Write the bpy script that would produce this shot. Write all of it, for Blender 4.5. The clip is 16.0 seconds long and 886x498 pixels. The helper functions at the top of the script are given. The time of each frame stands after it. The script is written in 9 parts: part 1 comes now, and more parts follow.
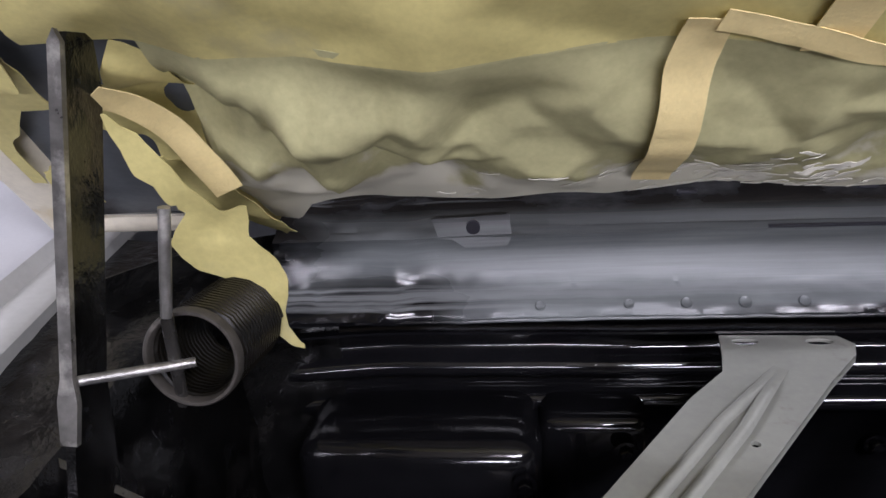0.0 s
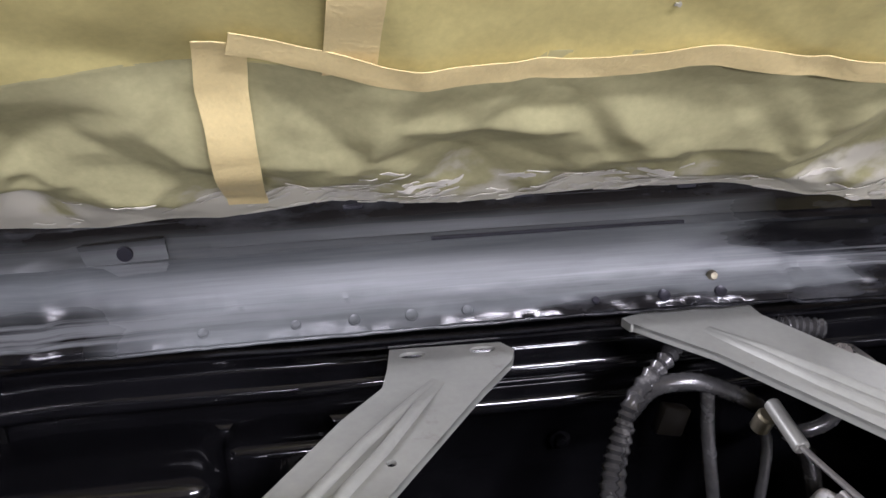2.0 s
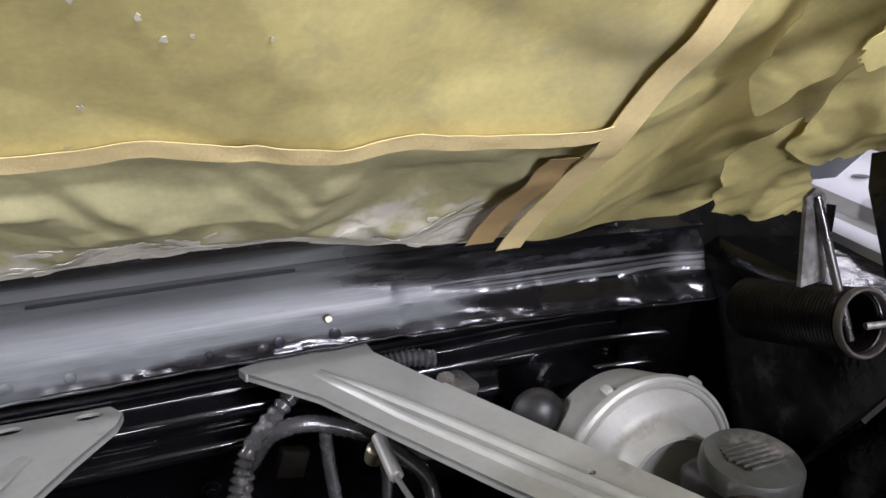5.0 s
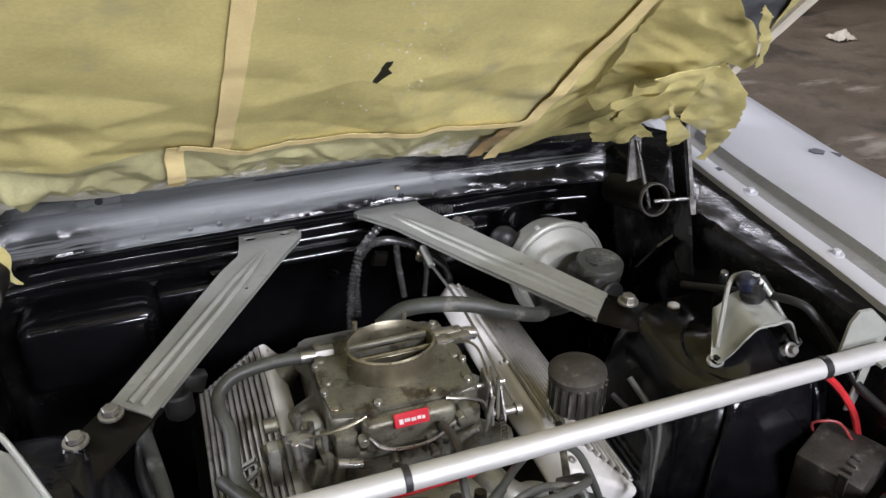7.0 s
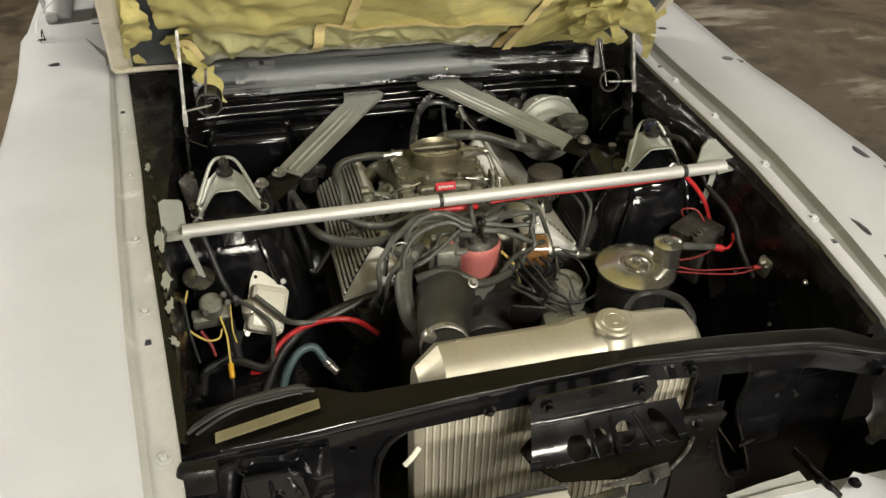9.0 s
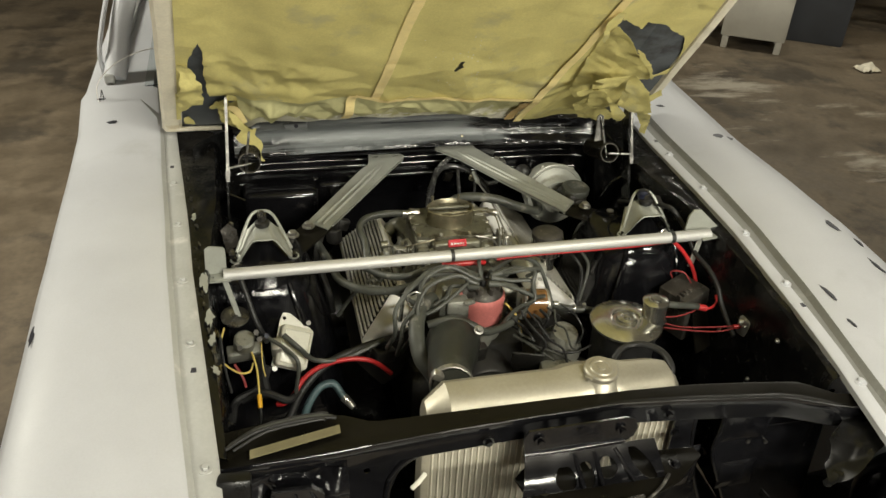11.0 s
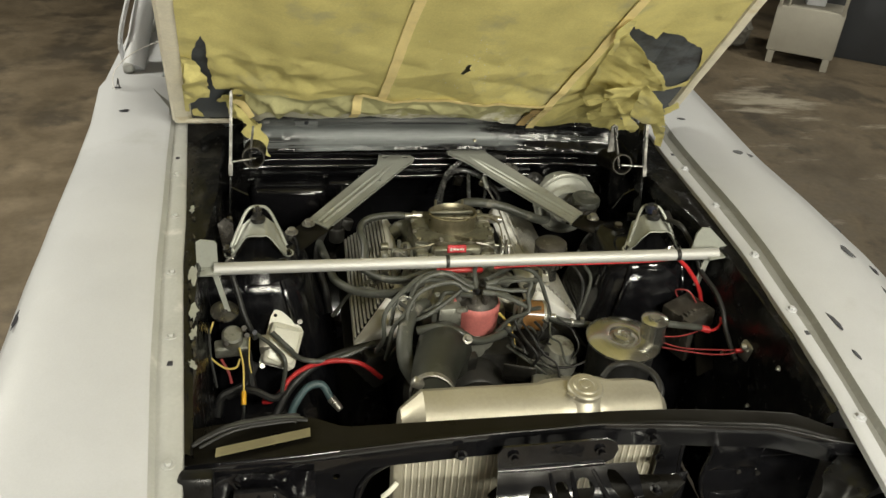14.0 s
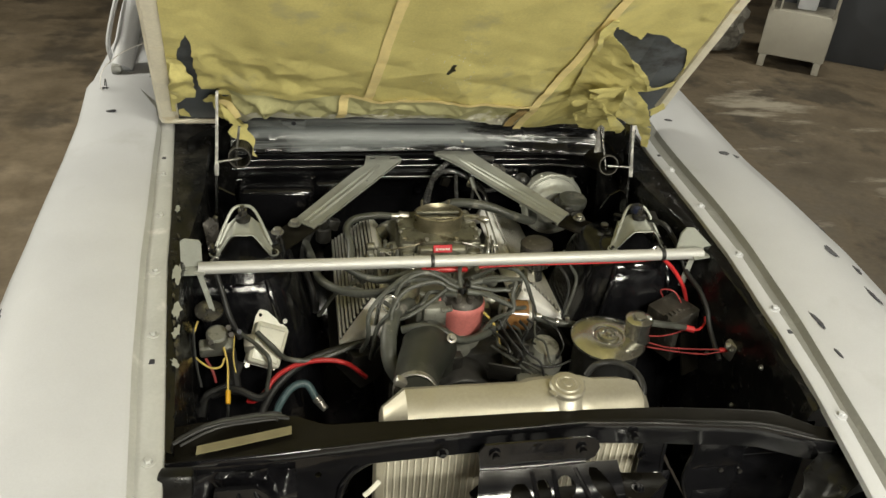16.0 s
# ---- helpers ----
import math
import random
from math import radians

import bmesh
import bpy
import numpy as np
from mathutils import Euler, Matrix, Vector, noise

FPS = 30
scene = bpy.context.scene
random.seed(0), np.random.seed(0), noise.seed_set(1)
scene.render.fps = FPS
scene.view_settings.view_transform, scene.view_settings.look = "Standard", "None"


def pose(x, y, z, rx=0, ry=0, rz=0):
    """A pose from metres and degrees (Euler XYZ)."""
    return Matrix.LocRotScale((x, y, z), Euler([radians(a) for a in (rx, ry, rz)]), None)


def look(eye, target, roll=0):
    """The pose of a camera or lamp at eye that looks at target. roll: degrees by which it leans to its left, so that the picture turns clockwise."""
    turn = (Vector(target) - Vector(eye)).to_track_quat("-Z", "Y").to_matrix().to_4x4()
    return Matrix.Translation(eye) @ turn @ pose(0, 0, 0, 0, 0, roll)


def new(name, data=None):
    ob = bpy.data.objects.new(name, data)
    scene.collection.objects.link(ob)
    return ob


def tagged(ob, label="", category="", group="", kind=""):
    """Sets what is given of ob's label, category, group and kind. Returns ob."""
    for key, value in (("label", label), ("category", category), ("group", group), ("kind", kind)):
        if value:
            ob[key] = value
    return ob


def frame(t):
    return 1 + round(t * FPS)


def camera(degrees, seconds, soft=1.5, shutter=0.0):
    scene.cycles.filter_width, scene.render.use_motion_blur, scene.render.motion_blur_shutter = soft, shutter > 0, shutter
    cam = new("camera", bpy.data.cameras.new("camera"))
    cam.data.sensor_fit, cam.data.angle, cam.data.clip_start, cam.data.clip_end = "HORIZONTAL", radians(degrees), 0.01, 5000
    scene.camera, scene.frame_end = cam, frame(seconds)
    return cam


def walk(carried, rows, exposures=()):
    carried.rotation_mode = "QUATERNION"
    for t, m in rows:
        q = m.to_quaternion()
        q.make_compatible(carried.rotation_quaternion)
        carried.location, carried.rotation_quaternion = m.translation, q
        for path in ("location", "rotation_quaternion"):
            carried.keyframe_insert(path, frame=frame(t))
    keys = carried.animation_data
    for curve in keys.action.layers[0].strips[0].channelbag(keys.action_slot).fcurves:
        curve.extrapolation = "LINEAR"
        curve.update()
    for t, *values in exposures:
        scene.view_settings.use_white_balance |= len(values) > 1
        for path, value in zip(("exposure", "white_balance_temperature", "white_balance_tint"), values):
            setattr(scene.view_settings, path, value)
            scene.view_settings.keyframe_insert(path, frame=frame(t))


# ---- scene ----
cam = camera(58.4, 16.0)
PATH = [
    (0, (-0.285, 0.023, 1.175), (-0.511, 1.888, 0.488), -3.4),
    (0.5, (-0.255, 0.037, 1.174), (-0.367, 1.911, 0.484), -2.2),
    (1, (-0.222, 0.041, 1.174), (-0.216, 1.916, 0.477), -1.9),
    (1.5, (-0.187, 0.046, 1.175), (-0.064, 1.913, 0.47), -1.6),
    (2, (-0.16, 0.046, 1.176), (0.058, 1.907, 0.476), -1.6),
    (2.5, (-0.132, 0.044, 1.179), (0.173, 1.894, 0.482), -1.7),
    (3, (-0.101, 0.036, 1.178), (0.284, 1.872, 0.486), -1.8),
    (3.5, (-0.067, 0.039, 1.175), (0.409, 1.847, 0.464), -1.2),
    (4, (-0.046, 0.036, 1.176), (0.507, 1.824, 0.471), -0.8),
    (4.5, (-0.018, 0.021, 1.188), (0.614, 1.79, 0.501), -0.7),
    (4.7, (-0.004, 0.012, 1.194), (0.691, 1.764, 0.525), -0.4),
    (6.8, (-0.146, -0.431, 1.482), (0.406, 1.226, 0.507), -1.4),
    (7, (-0.203, -0.539, 1.528), (0.377, 1.071, 0.493), 0.3),
    (7.5, (-0.29, -0.769, 1.591), (0.203, 0.874, 0.561), 2.9),
    (8, (-0.288, -1.004, 1.604), (0.052, 0.619, 0.485), 2.2),
    (8.5, (-0.299, -1.135, 1.653), (0.091, 0.438, 0.481), 2.9),
    (9, (-0.394, -1.255, 1.725), (0.051, 0.316, 0.57), 1.7),
    (9.5, (-0.474, -1.362, 1.781), (-0.013, 0.244, 0.682), 2.4),
    (9.7, (-0.473, -1.381, 1.799), (-0.009, 0.239, 0.723), 3.0),
    (12, (-0.391, -1.405, 1.827), (0.015, 0.253, 0.785), 3.0),
    (12.5, (-0.373, -1.388, 1.825), (0.017, 0.267, 0.773), 3.4),
    (13, (-0.352, -1.395, 1.826), (0.038, 0.265, 0.781), 3.6),
    (13.5, (-0.336, -1.402, 1.823), (0.041, 0.261, 0.777), 3.8),
    (14, (-0.335, -1.392, 1.819), (-0.002, 0.281, 0.775), 4.4),
    (14.5, (-0.335, -1.394, 1.82), (-0.028, 0.286, 0.78), 4.7),
    (15, (-0.325, -1.399, 1.814), (0.03, 0.275, 0.779), 5.1),
    (15.5, (-0.311, -1.41, 1.82), (0.046, 0.268, 0.792), 4.6),
    (16, (-0.313, -1.403, 1.814), (0.031, 0.274, 0.779), 4.6),
]
EXPOSURES = [(0, 0.16, 5460, 27), (1.0, 0.40, 5460, 29), (4.7, 0.46, 5480, 27), (7.0, 0.36, 5480, 22), (7.5, 0.31, 5820, 16), (9.0, 0.13, 6500, 10), (12.0, 0.07, 6520, 6), (16.0, 0.07, 6520, 6)]
walk(cam, [(t, look(eye, target, roll)) for t, eye, target, roll in PATH], EXPOSURES)

# ---- world and lamps ----
world = bpy.data.worlds.new("garage_world")
scene.world = world
world.use_nodes = True
world.node_tree.nodes["Background"].inputs["Color"].default_value = (0.55, 0.5, 0.42, 1)
world.node_tree.nodes["Background"].inputs["Strength"].default_value = 0.02


def area_lamp(name, eye, target, sx, sy, watts, colour):
    data = bpy.data.lights.new(name, "AREA")
    data.shape, data.size, data.size_y, data.energy, data.color = "RECTANGLE", sx, sy, watts, colour
    ob = new(name, data)
    ob.matrix_world = look(eye, target)
    return ob


WARM = (1.0, 0.945, 0.815)
area_lamp("ceiling_lamp_front", (0.9, -2.6, 3.05), (0.3, -0.6, 0.9), 1.3, 0.25, 105, WARM)
# Unseen low lamp in front, added to brighten the paper under the hood.
area_lamp("front_fill_lamp", (0.3, -4.6, 1.75), (0.1, 0.3, 1.1), 2.4, 0.35, 130, WARM)
# Two unseen lamps, added overhead to brighten the floor beside the car.
area_lamp("floor_fill_side", (-3.9, 1.8, 3.05), (-3.0, 1.9, 0.0), 0.25, 1.3, 190, WARM)
area_lamp("floor_fill_far", (3.6, 3.4, 3.05), (3.4, 3.2, 0.0), 1.3, 0.25, 45, WARM)


# ---- materials ----
def surface(name, colour, rough=0.5, metal=0.0, var=0.18, scale=14.0, bump=0.15, fine=160.0, stain=None, stain_amount=0.0,
            stain_scale=6.0, coat=0.0, stretch=(1, 1, 1), rough_var=0.12, spec=0.5):
    """A procedural surface: broad and fine variation of colour and gloss, stains and fine relief."""
    m = bpy.data.materials.new(name)
    m.use_nodes = True
    nt = m.node_tree
    bsdf = nt.nodes["Principled BSDF"]
    n, link = nt.nodes.new, nt.links.new
    co, mp = n("ShaderNodeTexCoord"), n("ShaderNodeMapping")
    mp.inputs["Scale"].default_value = stretch
    link(co.outputs["Object"], mp.inputs["Vector"])

    def noise_node(s, detail=5.0, rough_=0.6):
        t = n("ShaderNodeTexNoise")
        t.inputs["Scale"].default_value, t.inputs["Detail"].default_value, t.inputs["Roughness"].default_value = s, detail, rough_
        link(mp.outputs["Vector"], t.inputs["Vector"])
        return t

    broad, grain = noise_node(scale), noise_node(fine, 4.0)
    add = n("ShaderNodeMath")
    add.operation = "ADD"
    half = n("ShaderNodeMath")
    half.operation, half.inputs[1].default_value = "MULTIPLY", 0.5
    link(grain.outputs["Fac"], half.inputs[0])
    link(broad.outputs["Fac"], add.inputs[0])
    link(half.outputs[0], add.inputs[1])
    ramp = n("ShaderNodeValToRGB")
    ramp.color_ramp.elements[0].position, ramp.color_ramp.elements[1].position = 0.45, 1.05
    ramp.color_ramp.elements[0].color = (*[c * (1 - var) for c in colour], 1)
    ramp.color_ramp.elements[1].color = (*[min(1, c * (1 + var)) for c in colour], 1)
    link(add.outputs[0], ramp.inputs["Fac"])
    out = ramp.outputs["Color"]
    if stain:
        blot = noise_node(stain_scale, 7.0, 0.65)
        sr = n("ShaderNodeValToRGB")
        edge = 0.72 - 0.45 * stain_amount
        sr.color_ramp.elements[0].position, sr.color_ramp.elements[1].position = edge, edge + 0.12
        mix = n("ShaderNodeMix")
        mix.data_type = "RGBA"
        link(blot.outputs["Fac"], sr.inputs["Fac"])
        link(sr.outputs["Color"], mix.inputs["Factor"])
        link(out, mix.inputs["A"])
        mix.inputs["B"].default_value = (*stain, 1)
        out = mix.outputs["Result"]
    link(out, bsdf.inputs["Base Color"])
    rr = n("ShaderNodeMapRange")
    rr.inputs["From Min"].default_value, rr.inputs["From Max"].default_value = 0.3, 0.7
    rr.inputs["To Min"].default_value, rr.inputs["To Max"].default_value = max(0.02, rough - rough_var), min(1, rough + rough_var)
    link(broad.outputs["Fac"], rr.inputs["Value"])
    link(rr.outputs["Result"], bsdf.inputs["Roughness"])
    bsdf.inputs["Metallic"].default_value = metal
    bsdf.inputs["Coat Weight"].default_value = coat
    bsdf.inputs["Specular IOR Level"].default_value = spec
    if bump:
        b = n("ShaderNodeBump")
        b.inputs["Strength"].default_value, b.inputs["Distance"].default_value = bump, 0.002
        link(add.outputs[0], b.inputs["Height"])
        link(b.outputs["Normal"], bsdf.inputs["Normal"])
    return m


# Gutter strip, a darker grey than the flange and fender beside it.
GUTTER_GREY = surface("grey_gutter", (0.21, 0.21, 0.195), 0.6, var=0.15, scale=9, bump=0.08, stain=(0.30, 0.30, 0.28), stain_amount=0.25, stain_scale=10)
PRIMER = surface("white_primer", (0.545, 0.556, 0.585), 0.55, var=0.07, scale=5, bump=0.05, fine=300, stain=(0.49, 0.50, 0.515), stain_amount=0.3, stain_scale=3.5)
GREY_PRIMER = surface("grey_primer", (0.43, 0.435, 0.42), 0.6, var=0.12, scale=9, bump=0.06, stain=(0.6, 0.59, 0.57), stain_amount=0.3, stain_scale=12)
BLACK_PAINT = surface("glossy_black_paint", (0.005, 0.005, 0.006), 0.13, var=0.5, scale=22, bump=0.50, fine=70, stain=(0.012, 0.012, 0.0115), stain_amount=0.3, stain_scale=9, spec=0.55)
GLOSS_BLACK = surface("wet_black_enamel", (0.006, 0.006, 0.007), 0.115, var=0.4, scale=12, bump=0.16, fine=60, stain=(0.012, 0.012, 0.012), stain_amount=0.3, stain_scale=8, rough_var=0.05, spec=0.6)
BLACK_ROUGH = surface("brushed_black_paint", (0.005, 0.005, 0.005), 0.2, var=0.6, scale=30, bump=0.9, fine=80, stain=(0.02, 0.019, 0.018), stain_amount=0.35, stain_scale=18, spec=0.4)
# TAPE made browner: the shade on the lifted strip is put into its colour
SHADED_TAPE = surface("brown_shaded_tape", (0.40, 0.28, 0.12), 0.6, var=0.15, scale=40, bump=0.4, fine=300)
LEDGE = surface("dusty_black_paint", (0.006, 0.0053, 0.004), 0.34, var=0.35, scale=8, bump=0.15, stain=(0.012, 0.010, 0.007), stain_amount=0.3, spec=0.14)
# PAPER's darker olive blotches put soft fold shade into the colour.
PAPER = surface("masking_paper", (0.575, 0.51, 0.198), 0.66, var=0.20, scale=9, bump=0.12, fine=220, stain=(0.42, 0.385, 0.20), stain_amount=0.32, stain_scale=6)
TAPE = surface("masking_tape", (0.80, 0.66, 0.31), 0.6, var=0.1, scale=40, bump=0.4, fine=420)
DUSTY_PAPER = surface("paper_with_overspray", (0.60, 0.58, 0.45), 0.85, var=0.25, scale=22, bump=0.2)
DRY_SPRAY = surface("dried_white_spray", (0.64, 0.62, 0.53), 0.9, var=0.2, scale=60, bump=0.3)
ALUMINIUM = surface("brushed_aluminium", (0.50, 0.50, 0.485), 0.56, 0.45, var=0.12, scale=12, bump=0.06, fine=260, stretch=(0.15, 1, 1))
BRACE_PAINT = surface("silver_painted_steel", (0.335, 0.345, 0.31), 0.45, 0.3, var=0.12, scale=16, bump=0.08, stain=(0.25, 0.24, 0.21), stain_amount=0.22, stain_scale=22)
CAST = surface("cast_aluminium", (0.31, 0.312, 0.275), 0.5, 0.6, var=0.25, scale=30, bump=0.35, fine=300, stain=(0.09, 0.085, 0.07), stain_amount=0.4, stain_scale=25)
FIN = surface("cast_fin_edge", (0.50, 0.49, 0.455), 0.45, 0.3, var=0.2, scale=40, bump=0.25, fine=300, stain=(0.2, 0.19, 0.16), stain_amount=0.3, stain_scale=30)
POLISHED = surface("polished_aluminium_face", (0.80, 0.79, 0.76), 0.55, 0.0, var=0.08, scale=30, bump=0.1, fine=300)
CARB = surface("gold_zinc_carburetor", (0.21, 0.205, 0.16), 0.45, 0.6, var=0.35, scale=34, bump=0.4, fine=260, stain=(0.07, 0.06, 0.04), stain_amount=0.42, stain_scale=30)
BRASS = surface("gold_plated_steel", (0.29, 0.265, 0.19), 0.38, 0.8, var=0.25, scale=30, bump=0.15, stain=(0.12, 0.10, 0.06), stain_amount=0.35, stain_scale=28)
IRON = surface("greasy_engine_metal", (0.022, 0.021, 0.019), 0.5, 0.3, var=0.5, scale=24, bump=0.5, fine=150, stain=(0.07, 0.064, 0.05), stain_amount=0.3, stain_scale=16)
CHROME = surface("dull_chrome", (0.50, 0.495, 0.45), 0.2, 0.95, var=0.15, scale=16, bump=0.04, stain=(0.40, 0.38, 0.29), stain_amount=0.28, stain_scale=18, rough_var=0.08)
TANK = surface("radiator_tank_metal", (0.38, 0.355, 0.285), 0.5, 0.65, var=0.12, scale=10, bump=0.08, stain=(0.40, 0.37, 0.28), stain_amount=0.3, stain_scale=9)
CORE = surface("radiator_fins", (0.33, 0.31, 0.25), 0.6, 0.3, var=0.2, scale=20, bump=0.5, fine=500, stain=(0.5, 0.48, 0.40), stain_amount=0.25, stain_scale=14)
CORE_TUBE = surface("radiator_tube_edge", (0.60, 0.57, 0.48), 0.5, 0.3, var=0.15, scale=20, bump=0.1)
RUBBER = surface("black_rubber", (0.014, 0.014, 0.014), 0.5, var=0.3, scale=30, bump=0.1, stain=(0.05, 0.048, 0.042), stain_amount=0.25, stain_scale=20)
# Greenish tint and pale blotches put the moulded hose's sheen into its colour.
HOSE_RUBBER = surface("sheened_hose_rubber", (0.024, 0.0255, 0.021), 0.42, var=0.35, scale=14, bump=0.15, stain=(0.075, 0.078, 0.066), stain_amount=0.35, stain_scale=12)
GREY_WIRE = surface("dusty_grey_ignition_wire", (0.058, 0.061, 0.053), 0.5, var=0.3, scale=26, bump=0.1, stain=(0.2, 0.19, 0.165), stain_amount=0.3, stain_scale=20)
RED_CABLE = surface("red_cable_jacket", (0.45, 0.024, 0.026), 0.4, var=0.15, scale=40, bump=0.05)
RED_WIRE = surface("faded_red_wire", (0.24, 0.03, 0.03), 0.45, var=0.2, scale=40, bump=0.05)
PINK = surface("faded_red_distributor", (0.60, 0.19, 0.175), 0.55, var=0.18, scale=20, bump=0.1, stain=(0.3, 0.1, 0.09), stain_amount=0.3)
RED_PLATE = surface("red_name_plate", (0.60, 0.02, 0.035), 0.35, var=0.05, scale=30, bump=0.02)
PLATE_WHITE = surface("white_plate_print", (0.8, 0.78, 0.76), 0.5, var=0.05, bump=0.0)
IVORY = surface("ivory_painted_cover", (0.66, 0.65, 0.56), 0.35, var=0.06, scale=20, bump=0.04, stain=(0.4, 0.38, 0.3), stain_amount=0.16, stain_scale=16)
AMBER = surface("amber_fuel_filter", (0.20, 0.10, 0.035), 0.14, var=0.3, scale=18, bump=0.02, coat=0.5)
YELLOW_WIRE = surface("yellow_wire", (0.66, 0.50, 0.14), 0.5, var=0.15, bump=0.05)
ORANGE = surface("orange_wire_connector", (0.78, 0.42, 0.02), 0.4, var=0.08, bump=0.02)
TEAL = surface("faded_blue_hose", (0.06, 0.10, 0.11), 0.5, var=0.3, scale=30, bump=0.1)
BLUE = surface("blue_plastic_cap", (0.010, 0.013, 0.030), 0.3, var=0.1, bump=0.02)
GREEN_WIRE = surface("green_wire", (0.03, 0.22, 0.08), 0.45, var=0.1, bump=0.02)
BOOSTER = surface("grey_booster_paint", (0.32, 0.325, 0.29), 0.42, 0.2, var=0.12, scale=14, bump=0.08, stain=(0.2, 0.19, 0.16), stain_amount=0.25, stain_scale=14)
STEEL = surface("worn_steel", (0.42, 0.41, 0.38), 0.35, 0.8, var=0.2, scale=30, bump=0.1, stain=(0.12, 0.11, 0.09), stain_amount=0.3, stain_scale=30)
LABEL = surface("yellowed_sticker", (0.17, 0.15, 0.08), 0.6, var=0.15, scale=30, bump=0.05, stain=(0.2, 0.17, 0.09), stain_amount=0.3, stain_scale=30)
LABEL_INK = surface("faded_sticker_print", (0.16, 0.14, 0.08), 0.6, var=0.1, bump=0.0)
DULL_BLACK = surface("dull_black_steel", (0.005, 0.005, 0.005), 0.32, var=0.4, scale=20, bump=0.2, spec=0.3)
DARK_STEEL = surface("worn_dark_steel", (0.11, 0.106, 0.10), 0.3, 0.8, var=0.4, scale=24, bump=0.15, stain=(0.45, 0.44, 0.41), stain_amount=0.3, stain_scale=26)
COIL = surface("worn_coil_paint", (0.06, 0.055, 0.048), 0.5, 0.3, var=0.4, scale=40, bump=0.2, stain=(0.2, 0.19, 0.17), stain_amount=0.3, stain_scale=40)
CLEAR_WRAP = surface("crumpled_clear_wrap", (0.20, 0.19, 0.17), 0.15, var=0.5, scale=14, bump=0.5, fine=40)
# LOOM's raised grey and pale blotches paint in glints along the sleeves.
LOOM = surface("shiny_black_loom", (0.05, 0.05, 0.05), 0.2, var=0.4, scale=50, bump=0.1, stain=(0.2, 0.198, 0.19), stain_amount=0.3, stain_scale=30, spec=1.0)
HOOD_INNER = surface("grey_inner_panel", (0.085, 0.095, 0.107), 0.45, var=0.3, scale=8, bump=0.2, stain=(0.028, 0.028, 0.03), stain_amount=0.42, stain_scale=6)
CREAM = surface("cream_taped_edge", (0.72, 0.67, 0.54), 0.6, var=0.12, scale=20, bump=0.25, stain=(0.6, 0.5, 0.3), stain_amount=0.3, stain_scale=12)
CONCRETE = surface("dirty_concrete", (0.145, 0.114, 0.077), 0.6, var=0.38, scale=4.5, bump=0.5, fine=30, stain=(0.07, 0.056, 0.04), stain_amount=0.5, stain_scale=2.2, rough_var=0.2)


def worn_patches(m, spots, colour):
    """Remains of pale floor paint: broken patches round a few places."""
    nt = m.node_tree
    n, link = nt.nodes.new, nt.links.new
    bsdf = nt.nodes["Principled BSDF"]
    co, mp = n("ShaderNodeNewGeometry"), n("ShaderNodeMapping")
    mp.inputs["Rotation"].default_value, mp.inputs["Scale"].default_value = (0, 0, radians(28)), (0.8, 2.6, 1)
    link(co.outputs["Position"], mp.inputs["Vector"])
    t = n("ShaderNodeTexNoise")
    t.inputs["Scale"].default_value, t.inputs["Detail"].default_value, t.inputs["Roughness"].default_value = 2.6, 9.0, 0.68
    link(mp.outputs["Vector"], t.inputs["Vector"])
    total = None
    for x, y, r, k in spots:
        d = n("ShaderNodeVectorMath")
        d.operation = "DISTANCE"
        d.inputs[1].default_value = (x, y, 0)
        link(co.outputs["Position"], d.inputs[0])
        f = n("ShaderNodeMapRange")
        f.interpolation_type = "SMOOTHSTEP"
        f.inputs["From Min"].default_value, f.inputs["From Max"].default_value = r, 0.0
        f.inputs["To Max"].default_value = k
        link(d.outputs["Value"], f.inputs["Value"])
        if total is None:
            total = f.outputs["Result"]
        else:
            a = n("ShaderNodeMath")
            a.operation = "MAXIMUM"
            link(total, a.inputs[0])
            link(f.outputs["Result"], a.inputs[1])
            total = a.outputs[0]
    s = n("ShaderNodeMath")
    s.operation = "MULTIPLY_ADD"
    s.inputs[1].default_value = 0.32
    link(total, s.inputs[0])
    link(t.outputs["Fac"], s.inputs[2])
    c = n("ShaderNodeMapRange")
    c.inputs["From Min"].default_value, c.inputs["From Max"].default_value = 0.70, 0.86
    link(s.outputs[0], c.inputs["Value"])
    mix = n("ShaderNodeMix")
    mix.data_type = "RGBA"
    link(c.outputs["Result"], mix.inputs["Factor"])
    link(bsdf.inputs["Base Color"].links[0].from_socket, mix.inputs["A"])
    mix.inputs["B"].default_value = (*colour, 1)
    link(mix.outputs["Result"], bsdf.inputs["Base Color"])


worn_patches(CONCRETE, [(2.75, 3.3, 0.75, 1.0), (2.3, 3.7, 0.5, 0.6), (3.0, 2.0, 0.5, 1.0), (3.6, 1.6, 0.6, 0.7), (-2.5, 1.0, 0.5, 0.5), (2.5, 2.6, 0.6, 0.5), (3.4, 2.8, 0.7, 0.6), (2.1, 1.6, 0.5, 0.5), (-1.9, 2.4, 0.6, 0.4)], (0.40, 0.36, 0.29))
WALL = surface("dark_painted_block_wall", (0.10, 0.085, 0.065), 0.8, var=0.2, scale=2, bump=0.3, fine=30)
CEIL = surface("grimy_ceiling", (0.30, 0.27, 0.22), 0.85, var=0.12, scale=2, bump=0.2)
CAB_GREY = surface("grey_painted_cabinet", (0.36, 0.34, 0.29), 0.5, var=0.1, scale=6, bump=0.08, stain=(0.22, 0.2, 0.16), stain_amount=0.25)
CAB_DARK = surface("dark_blue_grey_steel", (0.035, 0.038, 0.045), 0.5, var=0.2, scale=6, bump=0.1)
